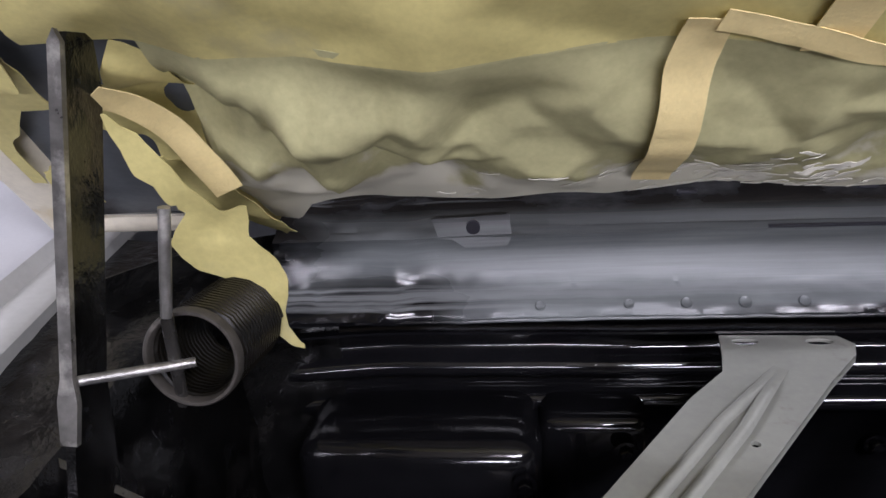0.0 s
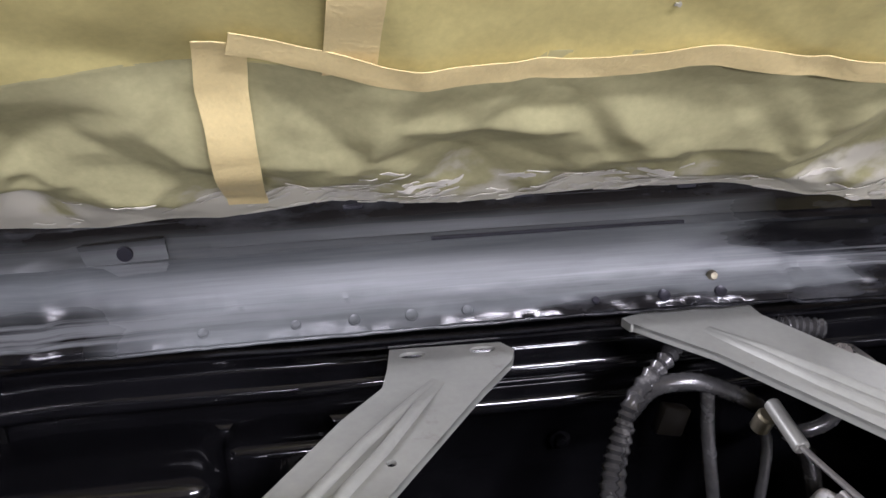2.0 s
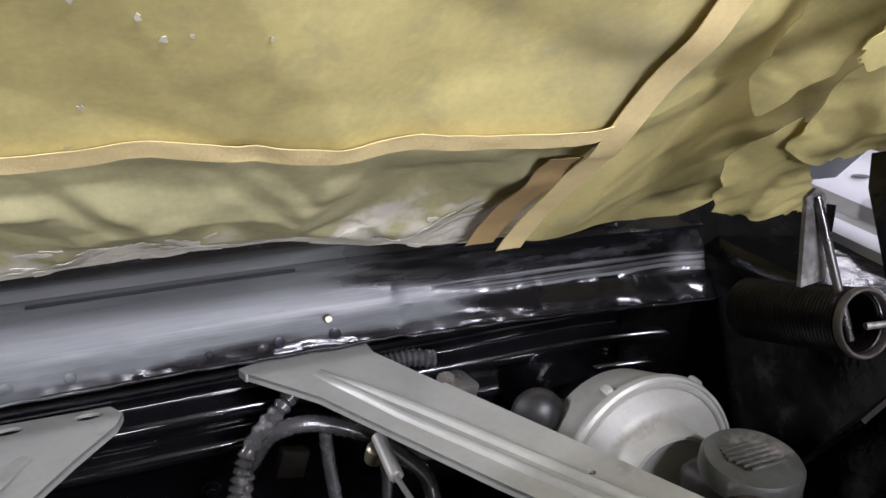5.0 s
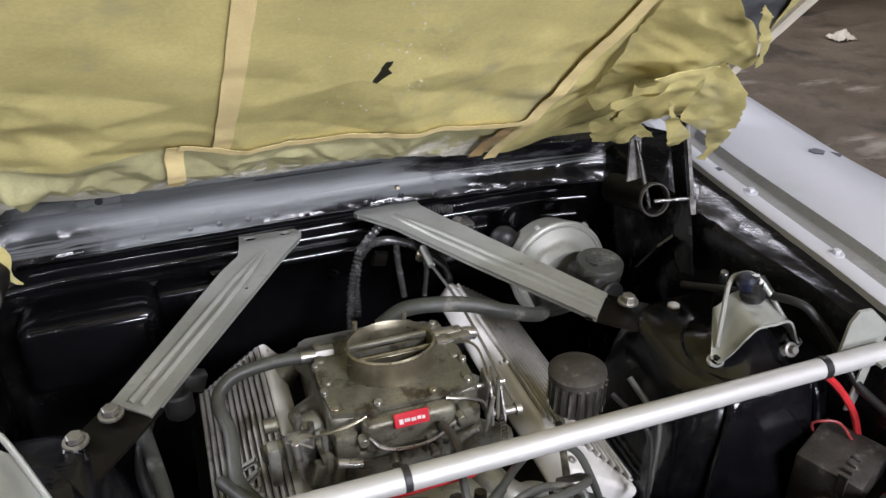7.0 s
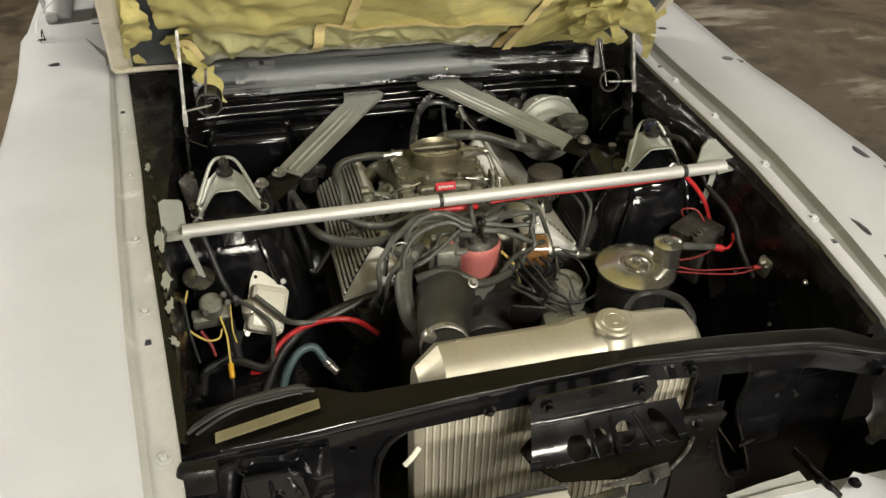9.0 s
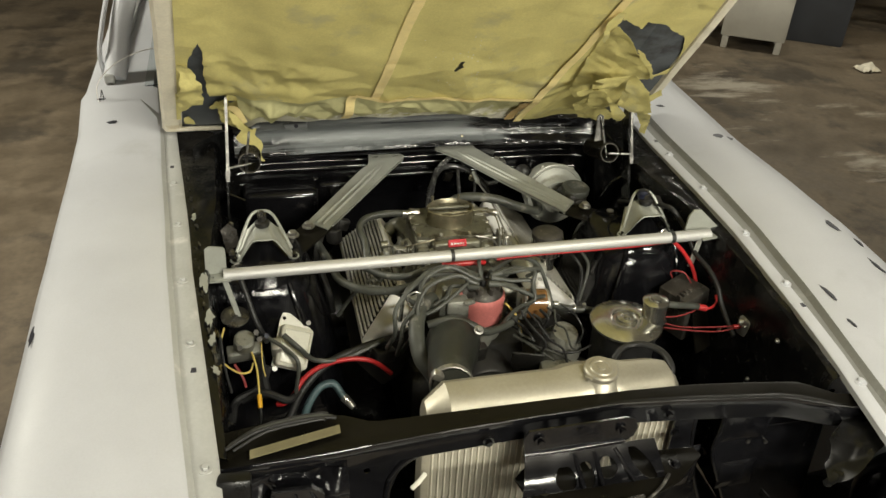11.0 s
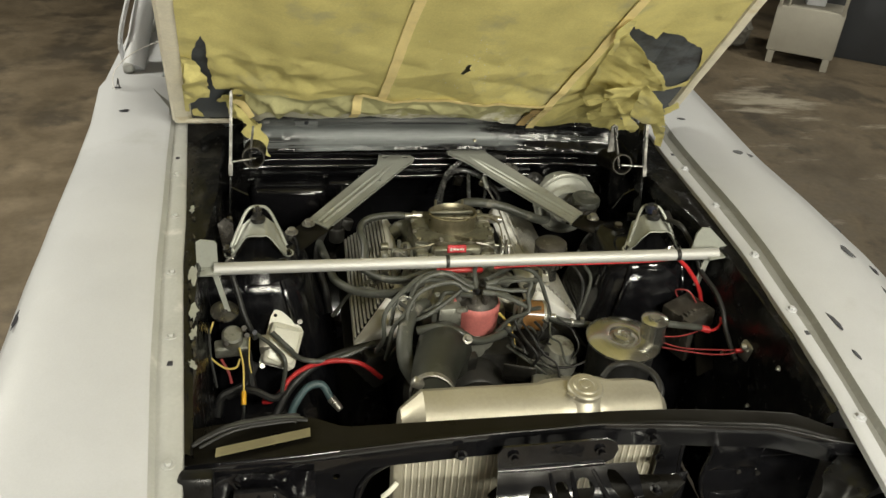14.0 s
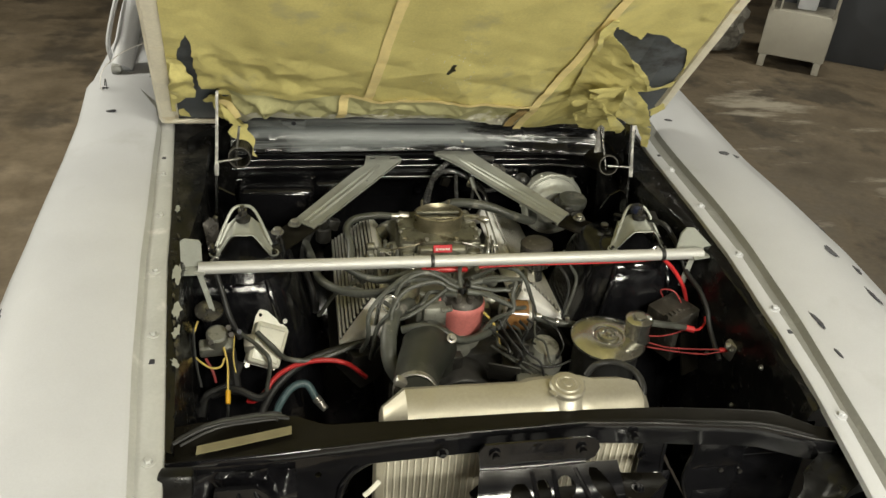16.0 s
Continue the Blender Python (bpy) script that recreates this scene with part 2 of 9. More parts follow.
WOOD = surface("orange_stained_wood", (0.42, 0.22, 0.06), 0.55, var=0.25, scale=8, bump=0.2, stretch=(8, 1, 1))
CHIP = surface("bare_metal_chip", (0.035, 0.035, 0.045), 0.45, 0.3, var=0.3, scale=60, bump=0.2)
GLASS = bpy.data.materials.new("dark_windscreen_glass")
GLASS.use_nodes = True
_g = GLASS.node_tree.nodes["Principled BSDF"]
_g.inputs["Base Color"].default_value, _g.inputs["Roughness"].default_value = (0.8, 0.85, 0.85, 1), 0.02
_g.inputs["Transmission Weight"].default_value, _g.inputs["IOR"].default_value = 1.0, 1.45
LAMP_GLOW = bpy.data.materials.new("lamp_diffuser")
LAMP_GLOW.use_nodes = True
_l = LAMP_GLOW.node_tree.nodes["Principled BSDF"]
_l.inputs["Emission Color"].default_value, _l.inputs["Emission Strength"].default_value = (*WARM, 1), 6.0


# ---- building helpers ----
def finish(bm, name, material, angle=38.0):
    bmesh.ops.recalc_face_normals(bm, faces=bm.faces)
    me = bpy.data.meshes.new(name)
    bm.to_mesh(me)
    bm.free()
    me.materials.append(material)
    me.polygons.foreach_set("use_smooth", [True] * len(me.polygons))
    me.set_sharp_from_angle(angle=radians(angle))
    return me


def root_of(ob):
    while ob.parent:
        ob = ob.parent
    return ob


def thing(name, at, label, category, group="", kind=""):
    """An Empty at the thing's base."""
    ob = new(name)
    ob.location = at
    ob.empty_display_size = 0.05
    return tagged(ob, label, category, group, kind)


def part(name, bm, material, parent, label="", angle=38.0):
    """Links a bmesh, drawn in world metres, as one mesh under a thing or a part."""
    base = root_of(parent)
    bmesh.ops.translate(bm, verts=bm.verts, vec=-Vector(base.location))
    ob = new(name, finish(bm, name, material, angle))
    ob.parent = parent
    return tagged(ob, label)


def solo(name, bm, material, label, category, group="", kind="", angle=38.0):
    """A thing that is one mesh."""
    c = Vector((0, 0, 0))
    for v in bm.verts:
        c += v.co
    c /= max(1, len(bm.verts))
    low = min(v.co.z for v in bm.verts)
    c.z = low
    bmesh.ops.translate(bm, verts=bm.verts, vec=-c)
    ob = new(name, finish(bm, name, material, angle))
    ob.location = c
    return tagged(ob, label, category, group, kind)


def share(name, mesh, parent, m, label=""):
    """One more part on a shared mesh, posed in world metres."""
    ob = new(name, mesh)
    ob.parent = parent
    ob.matrix_basis = Matrix.Translation(-Vector(root_of(parent).location)) @ m
    return tagged(ob, label)


def V(*a):
    return Vector(a)


def box(bm, c, s, rot=(0, 0, 0), bev=0.0, seg=2):
    m = pose(*c, *rot) @ Matrix.Diagonal((*s, 1))
    r = bmesh.ops.create_cube(bm, size=1, matrix=m)
    if bev:
        edges = list({e for v in r["verts"] for e in v.link_edges})
        bmesh.ops.bevel(bm, geom=edges, offset=bev, segments=seg, affect="EDGES", profile=0.5)


def frame_of(d):
    d = Vector(d).normalized()
    a = Vector((0, 0, 1)) if abs(d.z) < 0.9 else Vector((1, 0, 0))
    x = d.cross(a).normalized()
    return x, d.cross(x).normalized()


def lathe(bm, at, axis, profile, n=28):
    """A turned shape: profile of (radius, height along axis)."""
    at, axis = Vector(at), Vector(axis).normalized()
    x, y = frame_of(axis)
    rings = []
    for r, h in profile:
        if r < 1e-6:
            rings.append([bm.verts.new(at + axis * h)])
        else:
            rings.append([bm.verts.new(at + axis * h + (x * math.cos(2 * math.pi * k / n) + y * math.sin(2 * math.pi * k / n)) * r) for k in range(n)])
    for a, b in zip(rings, rings[1:]):
        for k in range(n):
            q = [a[k % len(a)], a[(k + 1) % len(a)], b[(k + 1) % len(b)], b[k % len(b)]]
            q = list(dict.fromkeys(q))
            if len(q) > 2:
                bm.faces.new(q)
    return rings


def cyl(bm, a, b, r, r2=None, n=20, bev=0.0):
    a, b = Vector(a), Vector(b)
    h, r2 = (b - a).length, r if r2 is None else r2
    if bev:
        prof = [(0, 0), (r - bev, 0), (r, bev), (r2, h - bev), (r2 - bev, h), (0, h)]
    else:
        prof = [(0, 0), (r, 0), (r2, h), (0, h)]
    lathe(bm, a, b - a, prof, n)


def smooth_path(pts, steps=8):
    p = [Vector(q) for q in pts]
    if len(p) < 3:
        return p
    p = [2 * p[0] - p[1]] + p + [2 * p[-1] - p[-2]]
    out = []
    for i in range(1, len(p) - 2):
        for k in range(steps):
            t = k / steps
            out.append(0.5 * (2 * p[i] + (p[i + 1] - p[i - 1]) * t + (2 * p[i - 1] - 5 * p[i] + 4 * p[i + 1] - p[i + 2]) * t * t
                              + (3 * p[i] - p[i - 1] - 3 * p[i + 1] + p[i + 2]) * t ** 3))
    return out + [p[-2]]


def tube(bm, pts, r, n=9, steps=8, ridges=0.0, pitch=0.006, taper=None):
    """A round cable or hose along a smooth path."""
    path = smooth_path(pts, steps)
    if ridges:
        dense = []
        for a, b in zip(path, path[1:]):
            k = max(1, int((b - a).length / (pitch / 2)))
            dense += [a.lerp(b, i / k) for i in range(k)]
        path = dense + [path[-1]]
    t0 = (path[1] - path[0]).normalized()
    x, y = frame_of(t0)
    rings = []
    for i, p in enumerate(path):
        t = (path[min(i + 1, len(path) - 1)] - path[max(i - 1, 0)]).normalized()
        x = (x - t * x.dot(t)).normalized()
        y = t.cross(x)
        rr = r + (ridges if i % 2 else -ridges)
        if taper:
            rr *= taper[0] + (taper[1] - taper[0]) * i / (len(path) - 1)
        rings.append([bm.verts.new(p + (x * math.cos(2 * math.pi * k / n) + y * math.sin(2 * math.pi * k / n)) * rr) for k in range(n)])
    for a, b in zip(rings, rings[1:]):
        for k in range(n):
            bm.faces.new((a[k], a[(k + 1) % n], b[(k + 1) % n], b[k]))
    bm.faces.new(rings[0][::-1])
    bm.faces.new(rings[-1])


def sheet(bm, f, us, vs, thick=0.0, keep=None, back=None):
    """A surface f(u, v) over the given values; keep(u, v) leaves cells out; thick, or a step back, gives it a back."""
    g = [[bm.verts.new(f(u, v)) for v in vs] for u in us]
    for i in range(len(us) - 1):
        for j in range(len(vs) - 1):
            if keep is None or keep((us[i] + us[i + 1]) / 2, (vs[j] + vs[j + 1]) / 2):
                bm.faces.new((g[i][j], g[i + 1][j], g[i + 1][j + 1], g[i][j + 1]))
    loose = [v for v in bm.verts if not v.link_faces]
    bmesh.ops.delete(bm, geom=loose, context="VERTS")
    if back:
        bmesh.ops.remove_doubles(bm, verts=bm.verts, dist=0.0003)
        r = bmesh.ops.extrude_face_region(bm, geom=list(bm.faces), use_keep_orig=True)
        bmesh.ops.translate(bm, verts=[e for e in r["geom"] if isinstance(e, bmesh.types.BMVert)], vec=back)
    elif thick:
        bmesh.ops.recalc_face_normals(bm, faces=bm.faces)
        bmesh.ops.solidify(bm, geom=list(bm.faces), thickness=thick)


def steps_between(a, b, n):
    return [a + (b - a) * i / n for i in range(n + 1)]


def plate(bm, outline, m, thick, holes=()):
    """A flat plate with holes, cut from an outline in its own plane and given thickness."""
    tmp = bmesh.new()
    edges = []
    for loop in (outline, *holes):
        vs = [tmp.verts.new((x, y, 0)) for x, y in loop]
        edges += [tmp.edges.new((vs[i], vs[(i + 1) % len(vs)])) for i in range(len(vs))]
    bmesh.ops.triangle_fill(tmp, use_beauty=True, edges=edges)
    r = bmesh.ops.extrude_face_region(tmp, geom=list(tmp.faces))
    bmesh.ops.translate(tmp, verts=[e for e in r["geom"] if isinstance(e, bmesh.types.BMVert)], vec=(0, 0, thick))
    bmesh.ops.transform(tmp, matrix=m, verts=tmp.verts)
    me = bpy.data.meshes.new("tmp")
    tmp.to_mesh(me)
    tmp.free()
    bm.from_mesh(me)
    bpy.data.meshes.remove(me)


def ring(cx, cy, rx, ry=None, n=16):
    return [(cx + rx * math.cos(2 * math.pi * k / n), cy + (ry or rx) * math.sin(2 * math.pi * k / n)) for k in range(n)]


def basis(origin, x, y):
    """A pose whose x and y axes follow the given directions."""
    x = Vector(x).normalized()
    z = x.cross(Vector(y)).normalized()
    y = z.cross(x)
    m = Matrix((x, y, z)).transposed().to_4x4()
    m.translation = origin
    return m


def lerp_table(t, table):
    """Straight interpolation in rows of (t, value)."""
    if t <= table[0][0]:
        a, b = table[0], table[1]
    elif t >= table[-1][0]:
        a, b = table[-2], table[-1]
    else:
        a, b = next((p, q) for p, q in zip(table, table[1:]) if p[0] <= t <= q[0])
    return a[1] + (b[1] - a[1]) * (t - a[0]) / (b[0] - a[0])


def ease(a, b, t):
    t = max(0.0, min(1.0, (t - a) / (b - a)))
    return t * t * (3 - 2 * t)


def nz(x, y, z, s=1.0):
    return noise.noise((x * s, y * s, z * s))


def bolt_mesh(name, r, h, material, washer=1.7):
    bm = bmesh.new()
    lathe(bm, (0, 0, 0), (0, 0, 1), [(0, 0), (r * washer, 0), (r * washer, h * 0.25), (r * 1.05, h * 0.3)], 14)
    lathe(bm, (0, 0, h * 0.25), (0, 0, 1), [(r, 0), (r, h * 0.65), (r * 0.85, h * 0.75), (0, h * 0.75)], 6)
    return finish(bm, name, material)


BOLT_STEEL = bolt_mesh("bolt", 0.006, 0.010, STEEL)
BOLT_PRIMER = bolt_mesh("fender_bolt", 0.006, 0.008, PRIMER, 1.9)
BOLT_GREY = bolt_mesh("grey_fender_bolt", 0.006, 0.008, GREY_PRIMER, 1.9)
BOLT_BLACK = bolt_mesh("black_bolt", 0.006, 0.009, BLACK_PAINT)
BOLT_BIG = bolt_mesh("brace_bolt", 0.010, 0.012, STEEL, 1.5)


def paint_mask(name, under, over, test, stroke=(1, 1, 1)):
    """A painted surface of two coats: 'over' where test's sum of (axis, factor) plus noise passes a limit."""
    m = surface(name, **under)
    nt = m.node_tree
    n, link = nt.nodes.new, nt.links.new
    bsdf = nt.nodes["Principled BSDF"]
    co, sep = n("ShaderNodeTexCoord"), n("ShaderNodeSeparateXYZ")
    link(co.outputs["Object"], sep.inputs[0])
    sm = n("ShaderNodeMapping")
    sm.inputs["Scale"].default_value = stroke
    link(co.outputs["Object"], sm.inputs["Vector"])
    total = None
    for axis, a, b, wobble, scale, *gate in test:
        t = n("ShaderNodeTexNoise")
        t.inputs["Scale"].default_value, t.inputs["Detail"].default_value = scale, 5.0
        link(sm.outputs["Vector"], t.inputs["Vector"])
        w = n("ShaderNodeMath")
        w.operation, w.inputs[1].default_value, w.inputs[2].default_value = "MULTIPLY_ADD", wobble, -wobble / 2
        link(t.outputs["Fac"], w.inputs[0])
        s = n("ShaderNodeMath")
        s.operation = "ADD"
        link(sep.outputs[axis], s.inputs[0])
        link(w.outputs[0], s.inputs[1])
        r = n("ShaderNodeMapRange")
        r.interpolation_type = "SMOOTHSTEP"
        r.inputs["From Min"].default_value, r.inputs["From Max"].default_value = a, b
        link(s.outputs[0], r.inputs["Value"])
        if gate:
            g, gm = n("ShaderNodeMapRange"), n("ShaderNodeMath")
            g.inputs["From Min"].default_value, g.inputs["From Max"].default_value = gate[1], gate[2]
            link(sep.outputs[gate[0]], g.inputs["Value"])
            gm.operation = "MULTIPLY"
            link(g.outputs["Result"], gm.inputs[0])
            link(r.outputs["Result"], gm.inputs[1])
            r = gm
        if total is None:
            total = r.outputs[0]
        else:
            mx = n("ShaderNodeMath")
            mx.operation = "MAXIMUM"
            link(total, mx.inputs[0])
            link(r.outputs[0], mx.inputs[1])
            total = mx.outputs[0]
    mix = n("ShaderNodeMix")
    mix.data_type = "RGBA"
    link(total, mix.inputs["Factor"])
    link(bsdf.inputs["Base Color"].links[0].from_socket, mix.inputs["A"])
    mix.inputs["B"].default_value = (*over["colour"], 1)
    link(mix.outputs["Result"], bsdf.inputs["Base Color"])
    mr = n("ShaderNodeMix")
    link(total, mr.inputs["Factor"])
    link(bsdf.inputs["Roughness"].links[0].from_socket, mr.inputs["A"])
    mr.inputs["B"].default_value = over["rough"]
    link(mr.outputs["Result"], bsdf.inputs["Roughness"])
    return m


# ---- the garage ----
def room():
    bm = bmesh.new()
    sheet(bm, lambda x, y: (x, y, 0.004 * nz(x, y, 0, 0.9)), steps_between(-7, 9, 64), steps_between(-7, 9, 64), 0.0)
    r = bmesh.ops.extrude_face_region(bm, geom=list(bm.faces))
    for g in r["geom"]:
        if isinstance(g, bmesh.types.BMVert):
            g.co.z = -0.1
    ob = solo("floor", bm, CONCRETE, "stained brown concrete garage floor", "floor", kind="structure")
    for name, c, s in (("wall_north", (1, 9.1, 1.6), (16.4, 0.2, 3.4)), ("wall_south", (1, -7.1, 1.6), (16.4, 0.2, 3.4)),
                       ("wall_east", (9.1, 1, 1.6), (0.2, 16, 3.4)), ("wall_west", (-7.1, 1, 1.6), (0.2, 16, 3.4))):
        bm = bmesh.new()
        box(bm, c, s)
        solo(name, bm, WALL, "dark painted garage wall", "wall", kind="structure")
    bm = bmesh.new()
    box(bm, (1, 1, 3.4), (16.4, 16.4, 0.2))
    solo("ceiling", bm, CEIL, "grimy pale garage ceiling", "ceiling", kind="structure")


room()


def ceiling_light(at, along):
    t = thing("ceiling_light", (at[0], at[1], 3.12), "white steel tube light added on the ceiling, out of view", "lamp", "ceiling lights")
    sx, sy = (1.36, 0.3) if along == "x" else (0.3, 1.36)
    bm = bmesh.new()
    box(bm, (at[0], at[1], 3.22), (sx, sy, 0.16), bev=0.02)
    part("housing", bm, PRIMER, t)
    bm = bmesh.new()
    box(bm, (at[0], at[1], 3.125), (sx - 0.06, sy - 0.06, 0.03), bev=0.01)
    part("diffuser", bm, LAMP_GLOW, t)




# Housing and stand made up for the unseen front fill lamp.
def fill_light_stand():
    t = thing("fill_light_stand", (0.3, -4.75, 0), "long white fill light on a tripod stand, added out of view", "lamp")
    bm = bmesh.new()
    box(bm, (0.3, -4.70, 1.75), (2.5, 0.08, 0.44), bev=0.02)
    part("housing", bm, PRIMER, t)
    bm = bmesh.new()
    box(bm, (0.3, -4.645, 1.75), (2.42, 0.03, 0.36), bev=0.01)
    part("diffuser", bm, LAMP_GLOW, t)
    bm = bmesh.new()
    cyl(bm, (0.3, -4.76, 0.5), (0.3, -4.76, 1.75), 0.02)
    part("pole", bm, STEEL, t)
    for a in (90, 210, 330):
        bm = bmesh.new()
        cyl(bm, (0.3, -4.76, 0.55), (0.3 + 0.6 * math.cos(radians(a)), -4.76 + 0.6 * math.sin(radians(a)), 0.008), 0.012)
        part("leg", bm, STEEL, t)


fill_light_stand()
ceiling_light((0.9, -2.6), "x")
# Unseen fixtures, added where the two floor fill lamps hang.
ceiling_light((-3.9, 1.8), "y")
ceiling_light((3.6, 3.4), "x")

# ---- the car body ----
car = thing("car", (0, 0, 0), "white primered classic car with its hood open", "car")

LIP_Z = [(-1.1, 0.83), (-0.5, 0.893), (-0.29, 0.916), (-0.04, 0.94), (0.166, 0.95), (0.44, 0.956), (0.95, 0.985)]
SIDES = {
    "left": dict(s=-1, lip=[(-0.58, 0.525), (-0.48, 0.533), (0, 0.584), (0.17, 0.597), (0.656, 0.645), (0.9, 0.665)],
                 crease=[(-0.59, 0.564), (-0.31, 0.597), (0, 0.626), (0.19, 0.64), (0.42, 0.661), (0.66, 0.678), (0.9, 0.70)],
                 outer=[(-1.0, 0.862), (-0.3, 0.868), (0.08, 0.876), (0.67, 0.897), (0.95, 0.925)]),
    "right": dict(s=1, lip=[(-0.53, 0.582), (-0.43, 0.594), (-0.27, 0.602), (-0.02, 0.613), (0.22, 0.616), (0.49, 0.622), (0.9, 0.645)],
                  crease=[(-0.494, 0.627), (-0.235, 0.651), (0.1, 0.669), (0.537, 0.677), (0.9, 0.70)],
                  outer=[(-1.0, 0.93), (-0.06, 0.918), (0.4, 0.902), (0.97, 0.914)]),
}


def fender(side):
    d = SIDES[side]
    s = d["s"]

    def section(y):
        zl, xl, xc, xo = (lerp_table(y, k) for k in (LIP_Z, d["lip"], d["crease"], d["outer"]))
        z1 = zl + 0.012
        return [(xl, zl - 0.016), (xl, zl - 0.003), (xl + 0.004, zl), (xl + (0.032 if s < 0 else 0.026), zl), (xc - 0.003, zl - 0.002), (xc + 0.006, z1 - 0.002), (xc + 0.014, z1 + 0.002),
                (0.6 * xc + 0.4 * xo, z1 + 0.010), (0.3 * xc + 0.7 * xo, z1 + 0.008), (xo - 0.05, z1 - 0.004), (xo - 0.02, z1 - 0.013),
                (xo - 0.004, z1 - 0.032), (xo, z1 - 0.06), (xo + 0.006, z1 - 0.2), (xo - 0.02, z1 - 0.36), (xo - 0.04, 0.30)]

    ys = steps_between(-1.08, 0.9, 66)
    cols = [section(y) for y in ys]

    def skin(lo, hi, dents):
        bm = bmesh.new()
        g = [[bm.verts.new((s * c[k][0], y, c[k][1] + dents * 0.0012 * nz(c[k][0], y, 3, 5))) for k in range(lo, hi)] for y, c in zip(ys, cols)]
        for a, b in zip(g, g[1:]):
            for k in range(len(a) - 1):
                bm.faces.new((a[k], a[k + 1], b[k + 1], b[k]))
        bmesh.ops.recalc_face_normals(bm, faces=bm.faces)
        up = sum(f.normal.z for f in bm.faces)
        if up < 0:
            bmesh.ops.reverse_faces(bm, faces=bm.faces)
        bmesh.ops.solidify(bm, geom=list(bm.faces), thickness=0.0016)
        return bm

    wing = part("fender", skin(5, 16, 1), PRIMER, car, "white primered front fender, sanded and bare")
    if s < 0:
        part("fender_lip", skin(0, 6, 1), GREY_PRIMER, wing, "grey primered bolt flange")
    else:
        part("fender_lip", skin(0, 4, 1), PRIMER, wing, "white primered bolt flange")
        part("gutter", skin(3, 6, 1), GUTTER_GREY, wing, "grey gutter beside the flange")
    for y in (-0.5, -0.222, -0.041, 0.166, 0.357):
        zl, xl = lerp_table(y, LIP_Z), lerp_table(y, d["lip"])
        share("fender_bolt", BOLT_GREY if s < 0 else BOLT_PRIMER, wing, pose(s * (xl + 0.021), y, zl - 0.001, 0, 0, 40 * y))
    for y in (-0.29, 0.442):
        zl, xl = lerp_table(y, LIP_Z), lerp_table(y, d["lip"])
        bm = bmesh.new()
        box(bm, (s * (xl + 0.021), y, zl - 0.001), (0.010, 0.013, 0.004), bev=0.001, seg=1)
        part("square_hole", bm, CHIP, wing, "square black hole in the flange")
    # sanded-through spots
    spots = {"left": [(-0.852, -0.16, 0.004, 0.03), (-0.846, 0.811, 0.012, 0.006), (-0.80, 0.66, 0.014, 0.01)],
             "right": [(0.812, 0.41, 0.014, 0.012), (0.838, 0.395, 0.012, 0.012), (0.838, -0.066, 0.008, 0.030), (0.877, -0.118, 0.005, 0.018), (0.845, -0.212, 0.006, 0.034), (0.682, -0.274, 0.0055, 0.040), (0.674, -0.37, 0.004, 0.016), (0.905, 0.08, 0.01, 0.03), (0.74, 0.62, 0.016, 0.008)]}[side]
    rnd = random.Random(5)
    for x, y, rx, ry in spots:
        bm = bmesh.new()
        c = section(y)
        zz = None
        for (xa, za), (xb, zb) in zip(c[5:], c[6:]):
            if xa <= abs(x) <= xb:
                zz = za + (zb - za) * (abs(x) - xa) / (xb - xa)
        pts = [(rx * (0.7 + 0.5 * rnd.random()) * math.cos(a), ry * (0.7 + 0.5 * rnd.random()) * math.sin(a)) for a in steps_between(0, 5.9, 11)]
        plate(bm, pts, pose(x, y, (zz or 0.94) + 0.0006, 0, s * 4, 0), 0.0012)
        part("paint_chip", bm, CHIP, wing, "dark chip through the primer")
    return wing


fender("left")
fender("right")


